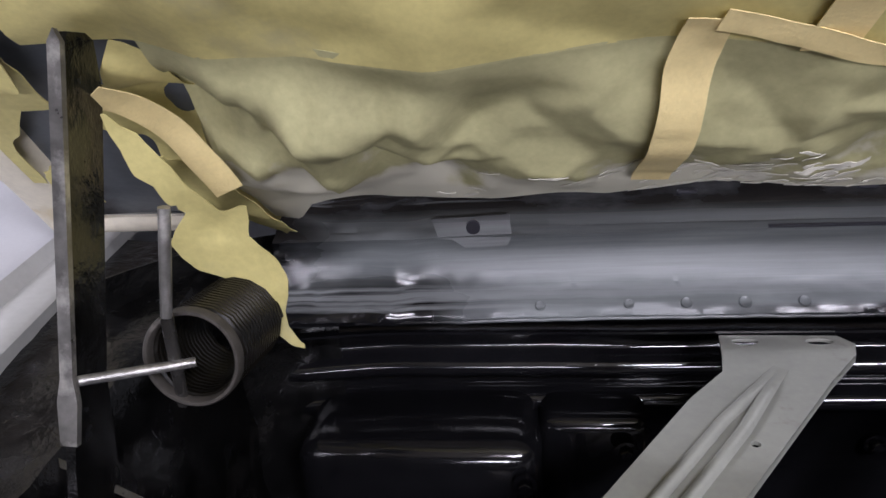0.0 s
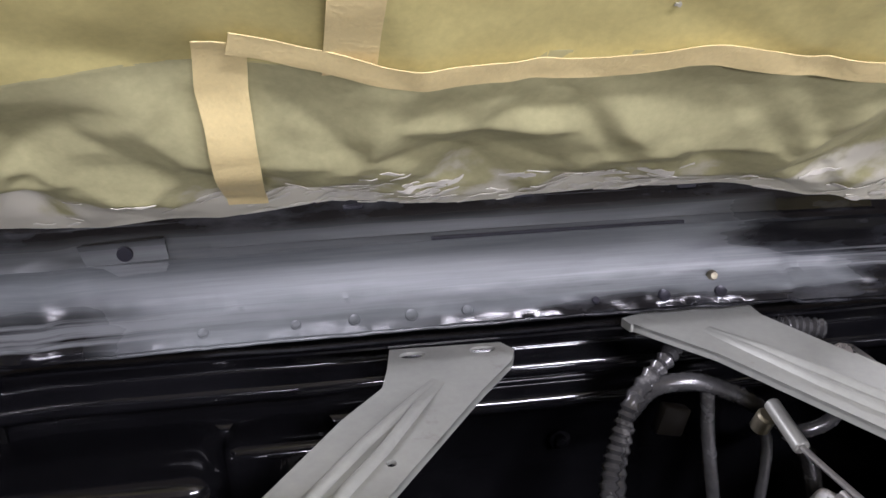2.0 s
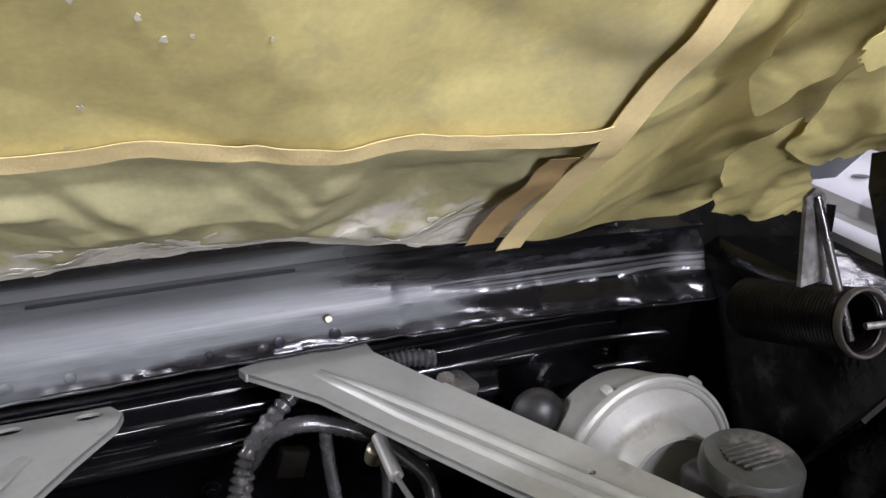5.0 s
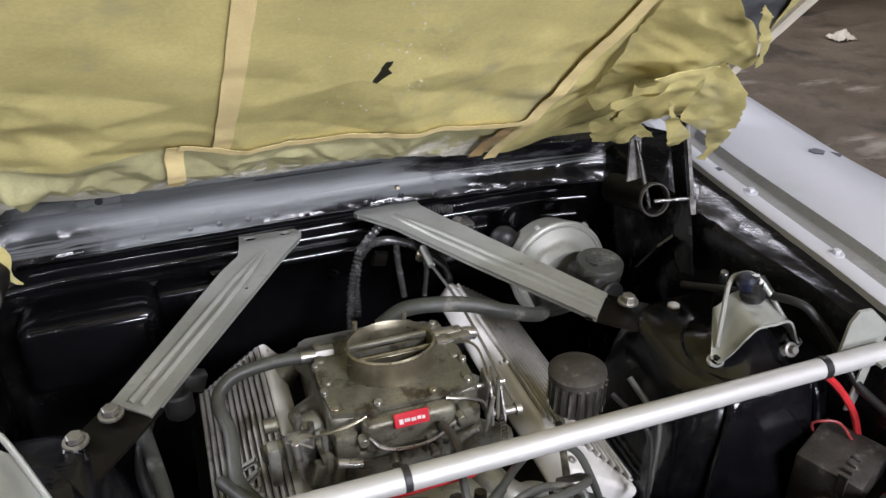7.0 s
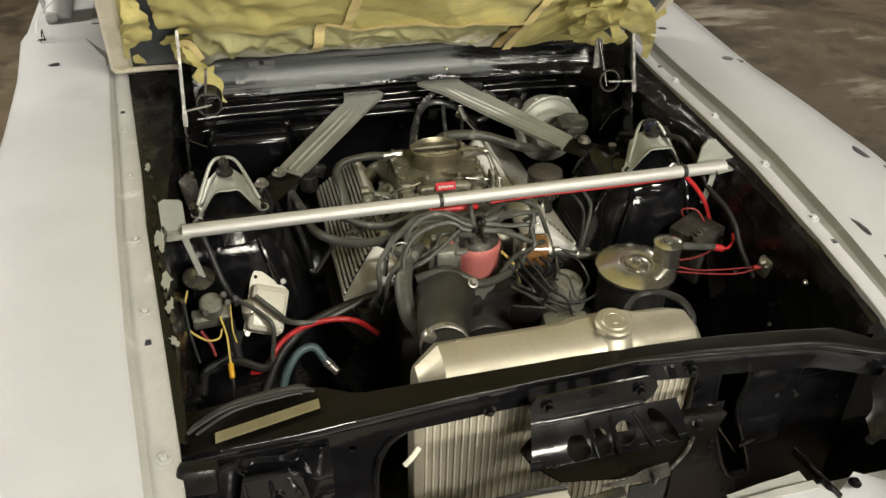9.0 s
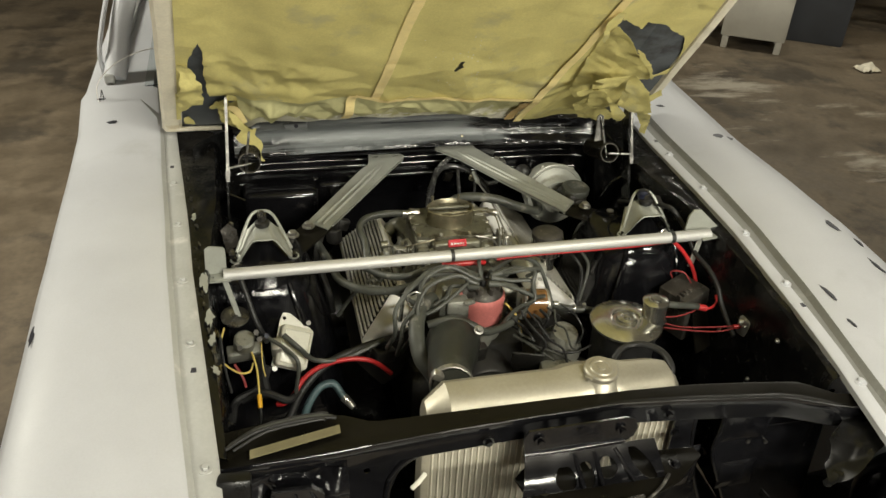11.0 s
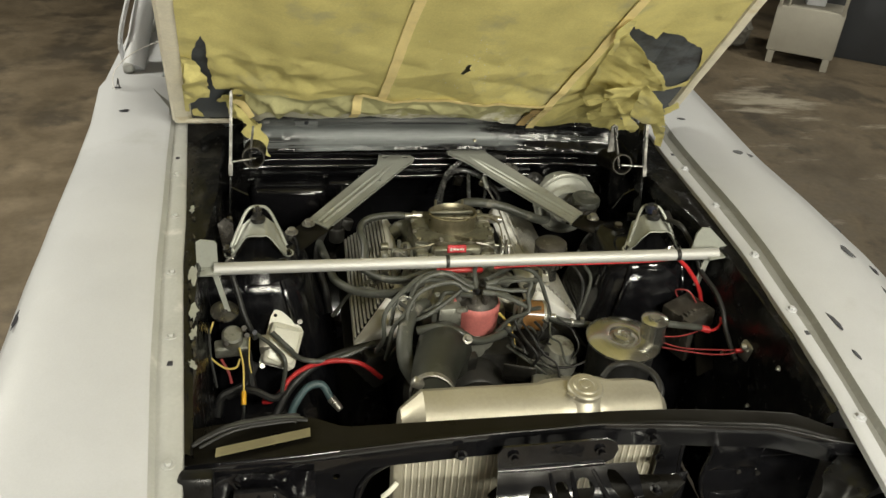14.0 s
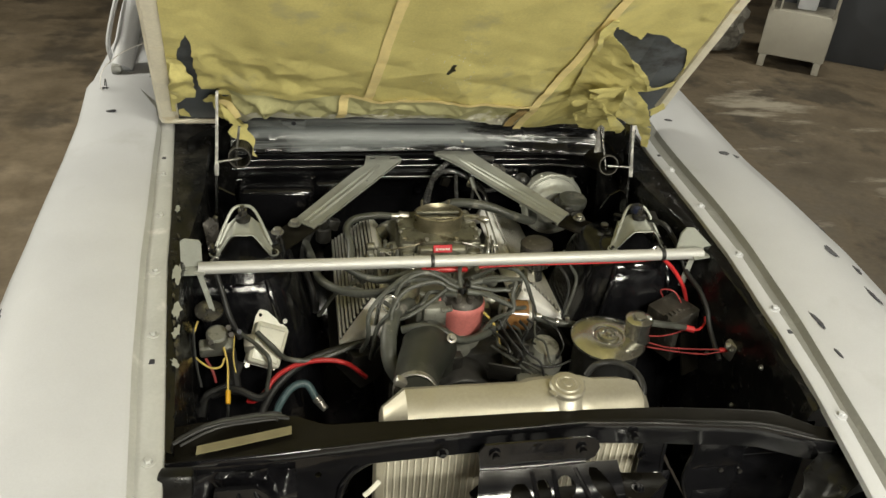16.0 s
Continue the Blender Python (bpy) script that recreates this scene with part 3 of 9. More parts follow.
def apron(side):
    """The black inner panel below a fender's flange."""
    d = SIDES[side]
    s = d["s"]
    wide = [(-0.62, 0.012), (-0.15, 0.02), (0.05, 0.035), (0.3, 0.075), (0.64, 0.10)]
    us = steps_between(-0.47, 0.66, 70)
    vs = steps_between(0, 1, 26)

    def f(y, v):
        xl, zl, w = lerp_table(y, d["lip"]), lerp_table(y, LIP_Z) - 0.012, lerp_table(y, wide)
        rough = 0.004 * nz(y, v, s, 16) + 0.003 * nz(y, v, s, 40)
        if v < 0.25:
            k = v / 0.25
            return (s * (xl + 0.012 - (w + 0.012) * k), y, zl - 0.006 * k + rough * min(1, 4 * k) * 0.9)
        k = (v - 0.25) / 0.75
        return (s * (xl - w - 0.004 * k - 0.01 * math.sin(2.2 * k) + rough), y, zl - 0.006 - 0.55 * k)

    bm = bmesh.new()
    sheet(bm, f, us, vs, 0.002)
    a = part("inner_apron", bm, BLACK_ROUGH, car, "black brushed inner fender panel, paint uneven")
    for y, z in ((-0.25, 0.74), (-0.12, 0.66), (-0.33, 0.60), (0.28, 0.78)):
        xl, w = lerp_table(y, d["lip"]), lerp_table(y, wide)
        share("apron_bolt_and_glint", BOLT_BLACK, a, pose(s * (xl - w - 0.008), y, z, 0, -90 * s, 0))
    if side == "right":
        # tiny bright bolts, added to stand in for glints on the black paint
        for y, z in ((-0.20, 0.80), (-0.31, 0.845), (-0.12, 0.73), (0.05, 0.86), (-0.26, 0.70)):
            xl, w = lerp_table(y, d["lip"]), lerp_table(y, wide)
            share("apron_bolt_and_glint", BOLT_STEEL, a, pose(xl - w - 0.010, y, z, 0, -90, 0) @ Matrix.Scale(0.55, 4))
    # flakes of bare silver where the paint has lifted
    if side == "left":
        rnd = random.Random(3)
        for y, k in ((-0.037, 1.5), (-0.149, 1.15), (-0.205, 0.9), (-0.235, 0.7), (-0.285, 0.8), (0.172, 0.45), (0.21, 0.8), (0.297, 0.45), (-0.105, 0.45), (-0.18, 0.4), (-0.07, 0.35), (0.10, 0.4), (0.25, 0.35), (0.34, 0.3), (-0.26, 0.35), (0.01, 0.3), (0.40, 0.4)):
            xl, zl = lerp_table(y, d["lip"]), lerp_table(y, LIP_Z)
            bm = bmesh.new()
            pts = [((0.007 * k) * (0.35 + 0.95 * rnd.random()) * math.cos(a_), (0.019 * k) * (0.45 + 0.8 * rnd.random()) * math.sin(a_)) for a_ in steps_between(0, 6.0, 17)]
            plate(bm, pts, pose(-xl + 0.012 + 0.008 * rnd.random(), y, zl - 0.011, 12, 14, 30 * rnd.random()), 0.0015)
            part("paint_flake", bm, BRACE_PAINT if k > 0.75 else DARK_STEEL, a, "lifted grey paint flake")


apron("left")
apron("right")


def shock_tower(s):
    """A black sheet-metal tower, with a rounded shape that narrows upward."""
    bm = bmesh.new()
    n = 40
    levels = [(0.34, -0.60, -0.25, -0.06, 0.36), (0.55, -0.60, -0.275, -0.025, 0.33), (0.72, -0.595, -0.31, 0.012, 0.30),
              (0.82, -0.585, -0.34, 0.034, 0.28), (0.855, -0.575, -0.355, 0.045, 0.265), (0.865, -0.56, -0.37, 0.055, 0.25)]
    rings = []
    for z, x0, x1, y0, y1 in levels:
        r = []
        for k in range(n):
            a = 2 * math.pi * k / n
            ca, sa = math.cos(a), math.sin(a)
            p = 0.55
            x = (x0 + x1) / 2 + (x1 - x0) / 2 * math.copysign(abs(ca) ** p, ca)
            y = (y0 + y1) / 2 + (y1 - y0) / 2 * math.copysign(abs(sa) ** p, sa)
            r.append(bm.verts.new((-s * x + 0.002 * nz(x, y, z, 12), y, z + 0.004 * nz(x, y, 2, 14))))
        rings.append(r)
    for a, b in zip(rings, rings[1:]):
        for k in range(n):
            bm.faces.new((a[k], a[(k + 1) % n], b[(k + 1) % n], b[k]))
    bm.faces.new(rings[-1])
    t = part("shock_tower", bm, BLACK_PAINT, car, "glossy black shock tower", angle=60)
    # pressed seam down the front
    bm = bmesh.new()
    tube(bm, [(s * 0.40, 0.062, 0.868), (s * 0.385, 0.034, 0.82), (s * 0.36, 0.013, 0.72), (s * 0.33, -0.02, 0.55)], 0.006, 8)
    part("seam", bm, BLACK_PAINT, t)
    bm = bmesh.new()
    tube(bm, [(s * 0.52, 0.062, 0.868), (s * 0.525, 0.034, 0.82), (s * 0.53, 0.013, 0.72), (s * 0.535, -0.02, 0.55)], 0.005, 8)
    part("seam", bm, BLACK_PAINT, t)
    return t


shock_tower(-1)
shock_tower(1)


def tower_cap(s, cx, cy, z):
    """The silver pressed cap that carries the shock absorber's upper end: z is its crown."""
    t = thing("shock_tower_cap", (cx, cy, z - 0.07), "silver pressed steel shock absorber cap on black tower", "bracket", "tower caps")
    bm = bmesh.new()

    def f(u, v):
        # u across, v from the rear to the arched front edge
        k = ease(0.26, 0.98, abs(u))
        rim = 0.004 * ease(0.86, 1.0, v)
        w = (0.036 + 0.029 * v) * (1.12 if s > 0 else 1)
        return (cx + w * u, cy + 0.036 - 0.068 * v + 0.016 * u * u * v, z - 0.024 - 0.012 * v - (0.018 + 0.038 * v) * k + rim * (1 - 0.6 * k) + 0.0012 * nz(u, v, s, 5))

    sheet(bm, f, steps_between(-1, 1, 40), steps_between(0, 1, 18), 0.003)
    part("saddle", bm, BRACE_PAINT, t)
    bm = bmesh.new()
    lathe(bm, (cx, cy + 0.012, 0.855), (0, 0, 1), [(0.085, 0), (0.080, 0.012), (0.074, z - 0.096 - 0.855), (0.05, z - 0.090 - 0.855), (0.018, z - 0.060 - 0.855), (0, z - 0.058 - 0.855)], 30)
    part("base_dish", bm, BLACK_PAINT, t, "black painted dish under the cap")
    for k in (-1, 1):
        bm = bmesh.new()
        tube(bm, [(cx, cy + 0.044, z - 0.004), (cx + k * 0.014, cy + 0.042, z - 0.005), (cx + k * 0.026, cy + 0.034, z - 0.014), (cx + k * 0.040, cy + 0.018, z - 0.038), (cx + k * 0.058, cy - 0.004, z - 0.075)], 0.0034, 8)
        part("side_rail", bm, BRACE_PAINT, t)
        bm = bmesh.new()
        plate(bm, ring(0, 0, 0.012, 0.010, 16), pose(cx + k * 0.061, cy - 0.010, z - 0.092, 12, k * 6, 0), 0.004)
        part("foot", bm, BRACE_PAINT, t)
        share("bolt", BOLT_BLACK, t, pose(cx + k * 0.062, cy - 0.012, z - 0.089, 8, 0, 30) @ Matrix.Scale(0.8, 4))
    bm = bmesh.new()
    lathe(bm, (cx, cy + 0.016, z - 0.026), (0, 0.1, 1), [(0, 0), (0.014, 0), (0.016, 0.004), (0.016, 0.010), (0.011, 0.014), (0.0, 0.015)], 20)
    part("bushing", bm, RUBBER if s > 0 else IRON, t, "black rubber bushing")
    bm = bmesh.new()
    cyl(bm, (cx, cy + 0.016, z - 0.012), (cx, cy + 0.017, z + 0.002), 0.0105, n=6)
    cyl(bm, (cx, cy + 0.017, z + 0.001), (cx, cy + 0.018, z + 0.010), 0.005, n=12)
    part("shock_nut", bm, DARK_STEEL, t)
    if s > 0:
        bm = bmesh.new()
        lathe(bm, (cx - 0.004, cy + 0.024, z - 0.010), (-0.2, 0.1, 1), [(0, 0), (0.014, 0), (0.0145, 0.012), (0.010, 0.017), (0, 0.018)], 18)
        part("cap_nut", bm, BLUE, t, "dark blue plastic nut cover")
    return t


tower_cap(-1, -0.441, 0.102, 0.984)
tower_cap(1, 0.461, 0.106, 0.968)


def tower_bracket(s):
    """Small dark bracket, stud and clip on the apron beside a tower."""
    t = thing("apron_bracket", (s * 0.505, 0.11, 0.85), "small dark steel bracket beside shock tower cap", "bracket", "apron brackets")
    bm = bmesh.new()
    box(bm, (s * 0.507, 0.105, 0.888), (0.014, 0.022, 0.042), rot=(10, s * 8, 0), bev=0.004)
    part("upright", bm, DARK_STEEL, t)
    bm = bmesh.new()
    box(bm, (s * 0.500, 0.082, 0.876), (0.026, 0.012, 0.020), rot=(0, 0, s * 20), bev=0.004)
    part("clip", bm, CAST, t)
    bm = bmesh.new()
    plate(bm, [(-0.016, -0.03), (0.014, -0.026), (0.020, 0.012), (0.006, 0.034), (-0.014, 0.026)], pose(s * 0.512, 0.150, 0.915, 35, s * 25, 0), 0.003)
    part("wing", bm, DARK_STEEL, t)
    bm = bmesh.new()
    cyl(bm, (s * 0.515, 0.245, 0.84), (s * 0.512, 0.235, 0.905), 0.0075, 0.006, 12, 0.001)
    part("stud", bm, DARK_STEEL, t)
    share("bolt", BOLT_STEEL, t, pose(s * 0.500, 0.076, 0.884, 60, 0, 0))


tower_bracket(-1)
tower_bracket(1)


def firewall():
    prof = [(0.612, 0.884), (0.655, 0.882), (0.664, 0.874), (0.669, 0.847), (0.668, 0.840), (0.662, 0.8375), (0.6565, 0.8345), (0.653, 0.8305), (0.652, 0.8265), (0.6535, 0.8225), (0.660, 0.8195), (0.671, 0.817), (0.674, 0.802), (0.667, 0.7995), (0.661, 0.7970), (0.6575, 0.7935), (0.6562, 0.7895), (0.6578, 0.7855), (0.664, 0.7825), (0.678, 0.780), (0.688, 0.68), (0.69, 0.55), (0.64, 0.36), (0.60, 0.30)]

    def f(x, k):
        y, z = prof[int(k)]
        edge = max(0, abs(x) - 0.40)
        return (x, y - 0.5 * edge ** 1.6 + 0.0015 * nz(x, z, 7, 9), z + 0.001 * nz(x, y, 1, 12))

    bm = bmesh.new()
    sheet(bm, f, steps_between(-0.60, 0.60, 60), list(range(len(prof))), 0.002)
    w = part("firewall", bm, GLOSS_BLACK, car, "glossy black firewall with pressed beads", angle=80)
    # the pressed heater bulge
    bm = bmesh.new()
    box(bm, (-0.385, 0.630, 0.735), (0.21, 0.12, 0.13), bev=0.022, seg=4)
    part("heater_bulge", bm, GLOSS_BLACK, w)
    bm = bmesh.new()
    box(bm, (-0.235, 0.650, 0.752), (0.095, 0.07, 0.095), bev=0.014, seg=4)
    part("heater_bulge", bm, GLOSS_BLACK, w)
    for p in ((-0.295, 0.565, 0.77), (-0.21, 0.605, 0.775), (0.02, 0.672, 0.74), (0.30, 0.66, 0.78)):
        share("firewall_bolt", BOLT_BLACK, w, pose(*p, 90, 0, 0))
    # black corner plates that close the bay towards the hinges
    for s in (-1, 1):
        bm = bmesh.new()
        sheet(bm, lambda u, v: (s * (0.46 + 0.14 * u), 0.655 - 0.13 * u ** 2 + 0.004 * nz(u, v, s, 4), 0.60 + (0.36 if s < 0 else 0.385) * v + 0.01 * u), steps_between(0, 1, 12), steps_between(0, 1, 14), 0.002)
        part("corner_panel", bm, BLACK_ROUGH, w)


firewall()

def cowl_paint():
    """Streaky grey primer, wiped over with glossy black along the top, the flange and the ends."""
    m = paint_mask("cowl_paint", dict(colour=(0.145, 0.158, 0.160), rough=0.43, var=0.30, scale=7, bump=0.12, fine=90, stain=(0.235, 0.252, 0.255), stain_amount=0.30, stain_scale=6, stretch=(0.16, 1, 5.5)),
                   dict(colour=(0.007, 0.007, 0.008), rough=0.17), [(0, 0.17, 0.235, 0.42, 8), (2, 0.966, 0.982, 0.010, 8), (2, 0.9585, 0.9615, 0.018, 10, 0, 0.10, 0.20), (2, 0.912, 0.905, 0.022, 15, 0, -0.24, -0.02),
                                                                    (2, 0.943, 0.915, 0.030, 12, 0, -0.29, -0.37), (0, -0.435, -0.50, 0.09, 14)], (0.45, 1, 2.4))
    nt = m.node_tree
    n, link = nt.nodes.new, nt.links.new
    bsdf = nt.nodes["Principled BSDF"]
    co, sep = n("ShaderNodeTexCoord"), n("ShaderNodeSeparateXYZ")
    link(co.outputs["Object"], sep.inputs[0])
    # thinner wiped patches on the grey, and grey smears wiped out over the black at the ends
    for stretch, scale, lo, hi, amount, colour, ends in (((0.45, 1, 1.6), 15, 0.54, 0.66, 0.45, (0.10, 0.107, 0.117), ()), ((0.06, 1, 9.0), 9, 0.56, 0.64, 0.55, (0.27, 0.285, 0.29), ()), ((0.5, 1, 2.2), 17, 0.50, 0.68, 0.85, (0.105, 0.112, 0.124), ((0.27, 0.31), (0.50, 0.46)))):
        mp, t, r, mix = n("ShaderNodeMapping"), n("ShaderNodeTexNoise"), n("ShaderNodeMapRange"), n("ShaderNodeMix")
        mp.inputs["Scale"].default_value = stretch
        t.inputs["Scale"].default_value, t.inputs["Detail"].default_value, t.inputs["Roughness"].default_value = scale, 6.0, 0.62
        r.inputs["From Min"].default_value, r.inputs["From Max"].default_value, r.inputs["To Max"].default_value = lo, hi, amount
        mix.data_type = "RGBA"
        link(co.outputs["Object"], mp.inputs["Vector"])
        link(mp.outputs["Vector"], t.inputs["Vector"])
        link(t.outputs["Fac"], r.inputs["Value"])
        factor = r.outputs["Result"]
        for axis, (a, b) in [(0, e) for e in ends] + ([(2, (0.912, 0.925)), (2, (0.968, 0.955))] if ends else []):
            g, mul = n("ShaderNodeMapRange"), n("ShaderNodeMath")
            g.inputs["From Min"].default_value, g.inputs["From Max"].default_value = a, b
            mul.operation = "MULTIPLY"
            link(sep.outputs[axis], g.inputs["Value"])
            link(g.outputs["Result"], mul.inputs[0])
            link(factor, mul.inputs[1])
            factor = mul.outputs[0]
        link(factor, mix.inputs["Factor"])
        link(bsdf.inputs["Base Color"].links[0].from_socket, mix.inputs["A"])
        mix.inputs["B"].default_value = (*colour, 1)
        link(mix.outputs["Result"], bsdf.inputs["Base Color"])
    return m


COWL_PAINT = cowl_paint()


def pyramids(x, y, cell, turn, metric="MANHATTAN"):
    """Flat facets with sharp folds between scattered places, in units of the cell."""
    c, s = math.cos(turn), math.sin(turn)
    d, _ = noise.voronoi(((c * x - s * y) / cell, (s * x + c * y) / cell, turn * 3.7), distance_metric=metric, exponent=2.0)
    return d[0] - 0.55


def cowl_point(x, k):
    """Down the cowl's face from its top edge (k = 0) to the turned flange (k = 1)."""
    prof = [(0.0, 0.70, 0.996), (0.10, 0.668, 0.993), (0.2, 0.655, 0.980), (0.32, 0.648, 0.965), (0.345, 0.6405, 0.9635), (0.37, 0.6375, 0.9615), (0.40, 0.6405, 0.957), (0.6, 0.638, 0.935),
            (0.78, 0.632, 0.920), (0.84, 0.622, 0.914), (0.88, 0.615, 0.909), (0.96, 0.609, 0.901), (1.0, 0.612, 0.896)]
    y = lerp_table(k, [(a, b) for a, b, _ in prof])
    z = lerp_table(k, [(a, c) for a, _, c in prof])
    bow = (x / 0.45) ** 2
    return V(x, y - 0.012 * bow, z - 0.012 * bow * max(0.0, 1 - 3.2 * k) - (0.010 * bow * k if x > 0.2 else 0.0))


def cowl():
    bm = bmesh.new()
    ks = [0, 0.05, 0.1, 0.15, 0.2, 0.26, 0.32, 0.345, 0.36, 0.37, 0.385, 0.40, 0.5, 0.6, 0.7, 0.78, 0.81, 0.84, 0.86, 0.88, 0.92, 0.96, 0.98, 1.0]

    def f(x, k):
        p = cowl_point(x, k)
        lump = 0.0 if k < 0.75 else 0.0024 * nz(x, k, 2, 22) + 0.0016 * nz(x, 4 * k, 5, 60) + 0.0008 * nz(x, 6 * k, 8, 130)
        return p + V(0, -1, 0.2) * (lump + 0.0010 * nz(x, k, 1, 6) + 0.0018 * ease(0.18, 0.26, x) * nz(x, 2 * k, 3, 14) + 0.0018 * ease(-0.36, -0.42, x) * nz(x, 2 * k, 4, 12)
                                   + (0.010 * ease(-0.36, -0.40, x) + 0.007 * ease(0.34, 0.41, x)) * pyramids(x, 0.13 * k, 0.066, 0.9) + 0.0014 * math.exp(-((x + 0.262) / 0.03) ** 2 - ((k - 0.78) / 0.09) ** 2) * nz(x, k, 6, 120))

    sheet(bm, f, steps_between(-0.50, 0.53, 300), ks, 0.0018)
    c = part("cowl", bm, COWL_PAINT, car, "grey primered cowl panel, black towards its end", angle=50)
    # small raised tab with a hole
    bm = bmesh.new()
    p = cowl_point(-0.332, 0.33) + V(0, -0.003, 0)
    plate(bm, [(-0.035, 0.012), (0.028, 0.014), (0.030, -0.004), (0.026, -0.012), (-0.008, -0.013), (-0.018, -0.006), (-0.03, -0.004)],
          basis(p + V(0, -0.0005, 0), (1, 0.06, 0), (0, 0.12, 1)), 0.003)
    part("tab", bm, COWL_PAINT, c)
    bm = bmesh.new()
    p = cowl_point(-0.333, 0.27) + V(0, -0.0115, 0)
    lathe(bm, p + V(0, -0.0035, -0.001), (0, 1, 0.1), [(0, 0), (0.0058, 0), (0.0058, 0.003)], 18)
    part("tab_hole", bm, CHIP, c, "round black hole")
    for x, r in ((-0.21, 0.004), (-0.165, 0.0045), (-0.12, 0.005), (-0.075, 0.0045), (0.088, 0.005), (0.136, 0.005), (-0.28, 0.004), (0.03, 0.003)):
        p = cowl_point(x, 0.88)
        bm = bmesh.new()
        lathe(bm, p + V(0, -0.001, 0.0004), (0, -0.62, 0.78), [(0, -0.0002), (r * 0.75, 0.0), (r * 0.95, 0.0006), (r * 1.1, -0.001)], 14)
        part("flange_hole", bm, CHIP if x > 0 else COWL_PAINT, c)
    for x in (-0.02, 0.12, -0.16, 0.22):
        p = cowl_point(x, 0.14)
        bm = bmesh.new()
        box(bm, p + V(0, -0.002, 0), (0.016, 0.004, 0.004), bev=0.001, seg=1)
        part("slot", bm, CHIP, c)
    bm = bmesh.new()
    p = cowl_point(0.133, 0.8)
    lathe(bm, p + V(0, -0.001, 0), (0, -1, 0.3), [(0.0045, 0), (0.0045, 0.003), (0.003, 0.006), (0, 0.006)], 8)
    part("stud", bm, BRASS, c, "small yellow-tipped stud")
    bm = bmesh.new()
    tube(bm, [cowl_point(x, 0.350) + V(0, -0.0012, 0) for x in steps_between(-0.10, 0.11, 10)], 0.0016, 6, 3)
    part("open_seam", bm, CHIP, c, "dark open seam")
    # the seam sealer bead along the flange
    bm = bmesh.new()
    pts = [cowl_point(x, 0.975) + V(0, -0.0015 - 0.0015 * nz(x, 1, 1, 40), 0.0012 * nz(x, 2, 2, 25) + 0.0008 * nz(x, 3, 3, 70)) for x in steps_between(-0.43, 0.5, 160)]
    tube(bm, pts, 0.0015, 7, 2)
    part("sealer_bead", bm, COWL_PAINT, c)
    # the panel behind it, below the windscreen
    bm = bmesh.new()
    sheet(bm, lambda x, y: (x, y, 0.99 + 0.05 * (y - 0.70) - 0.03 * (x / 0.7) ** 2), steps_between(-0.60, 0.60, 20), steps_between(0.70, 1.02, 8), 0.002)
    part("cowl_top", bm, BLACK_ROUGH, car)


cowl()


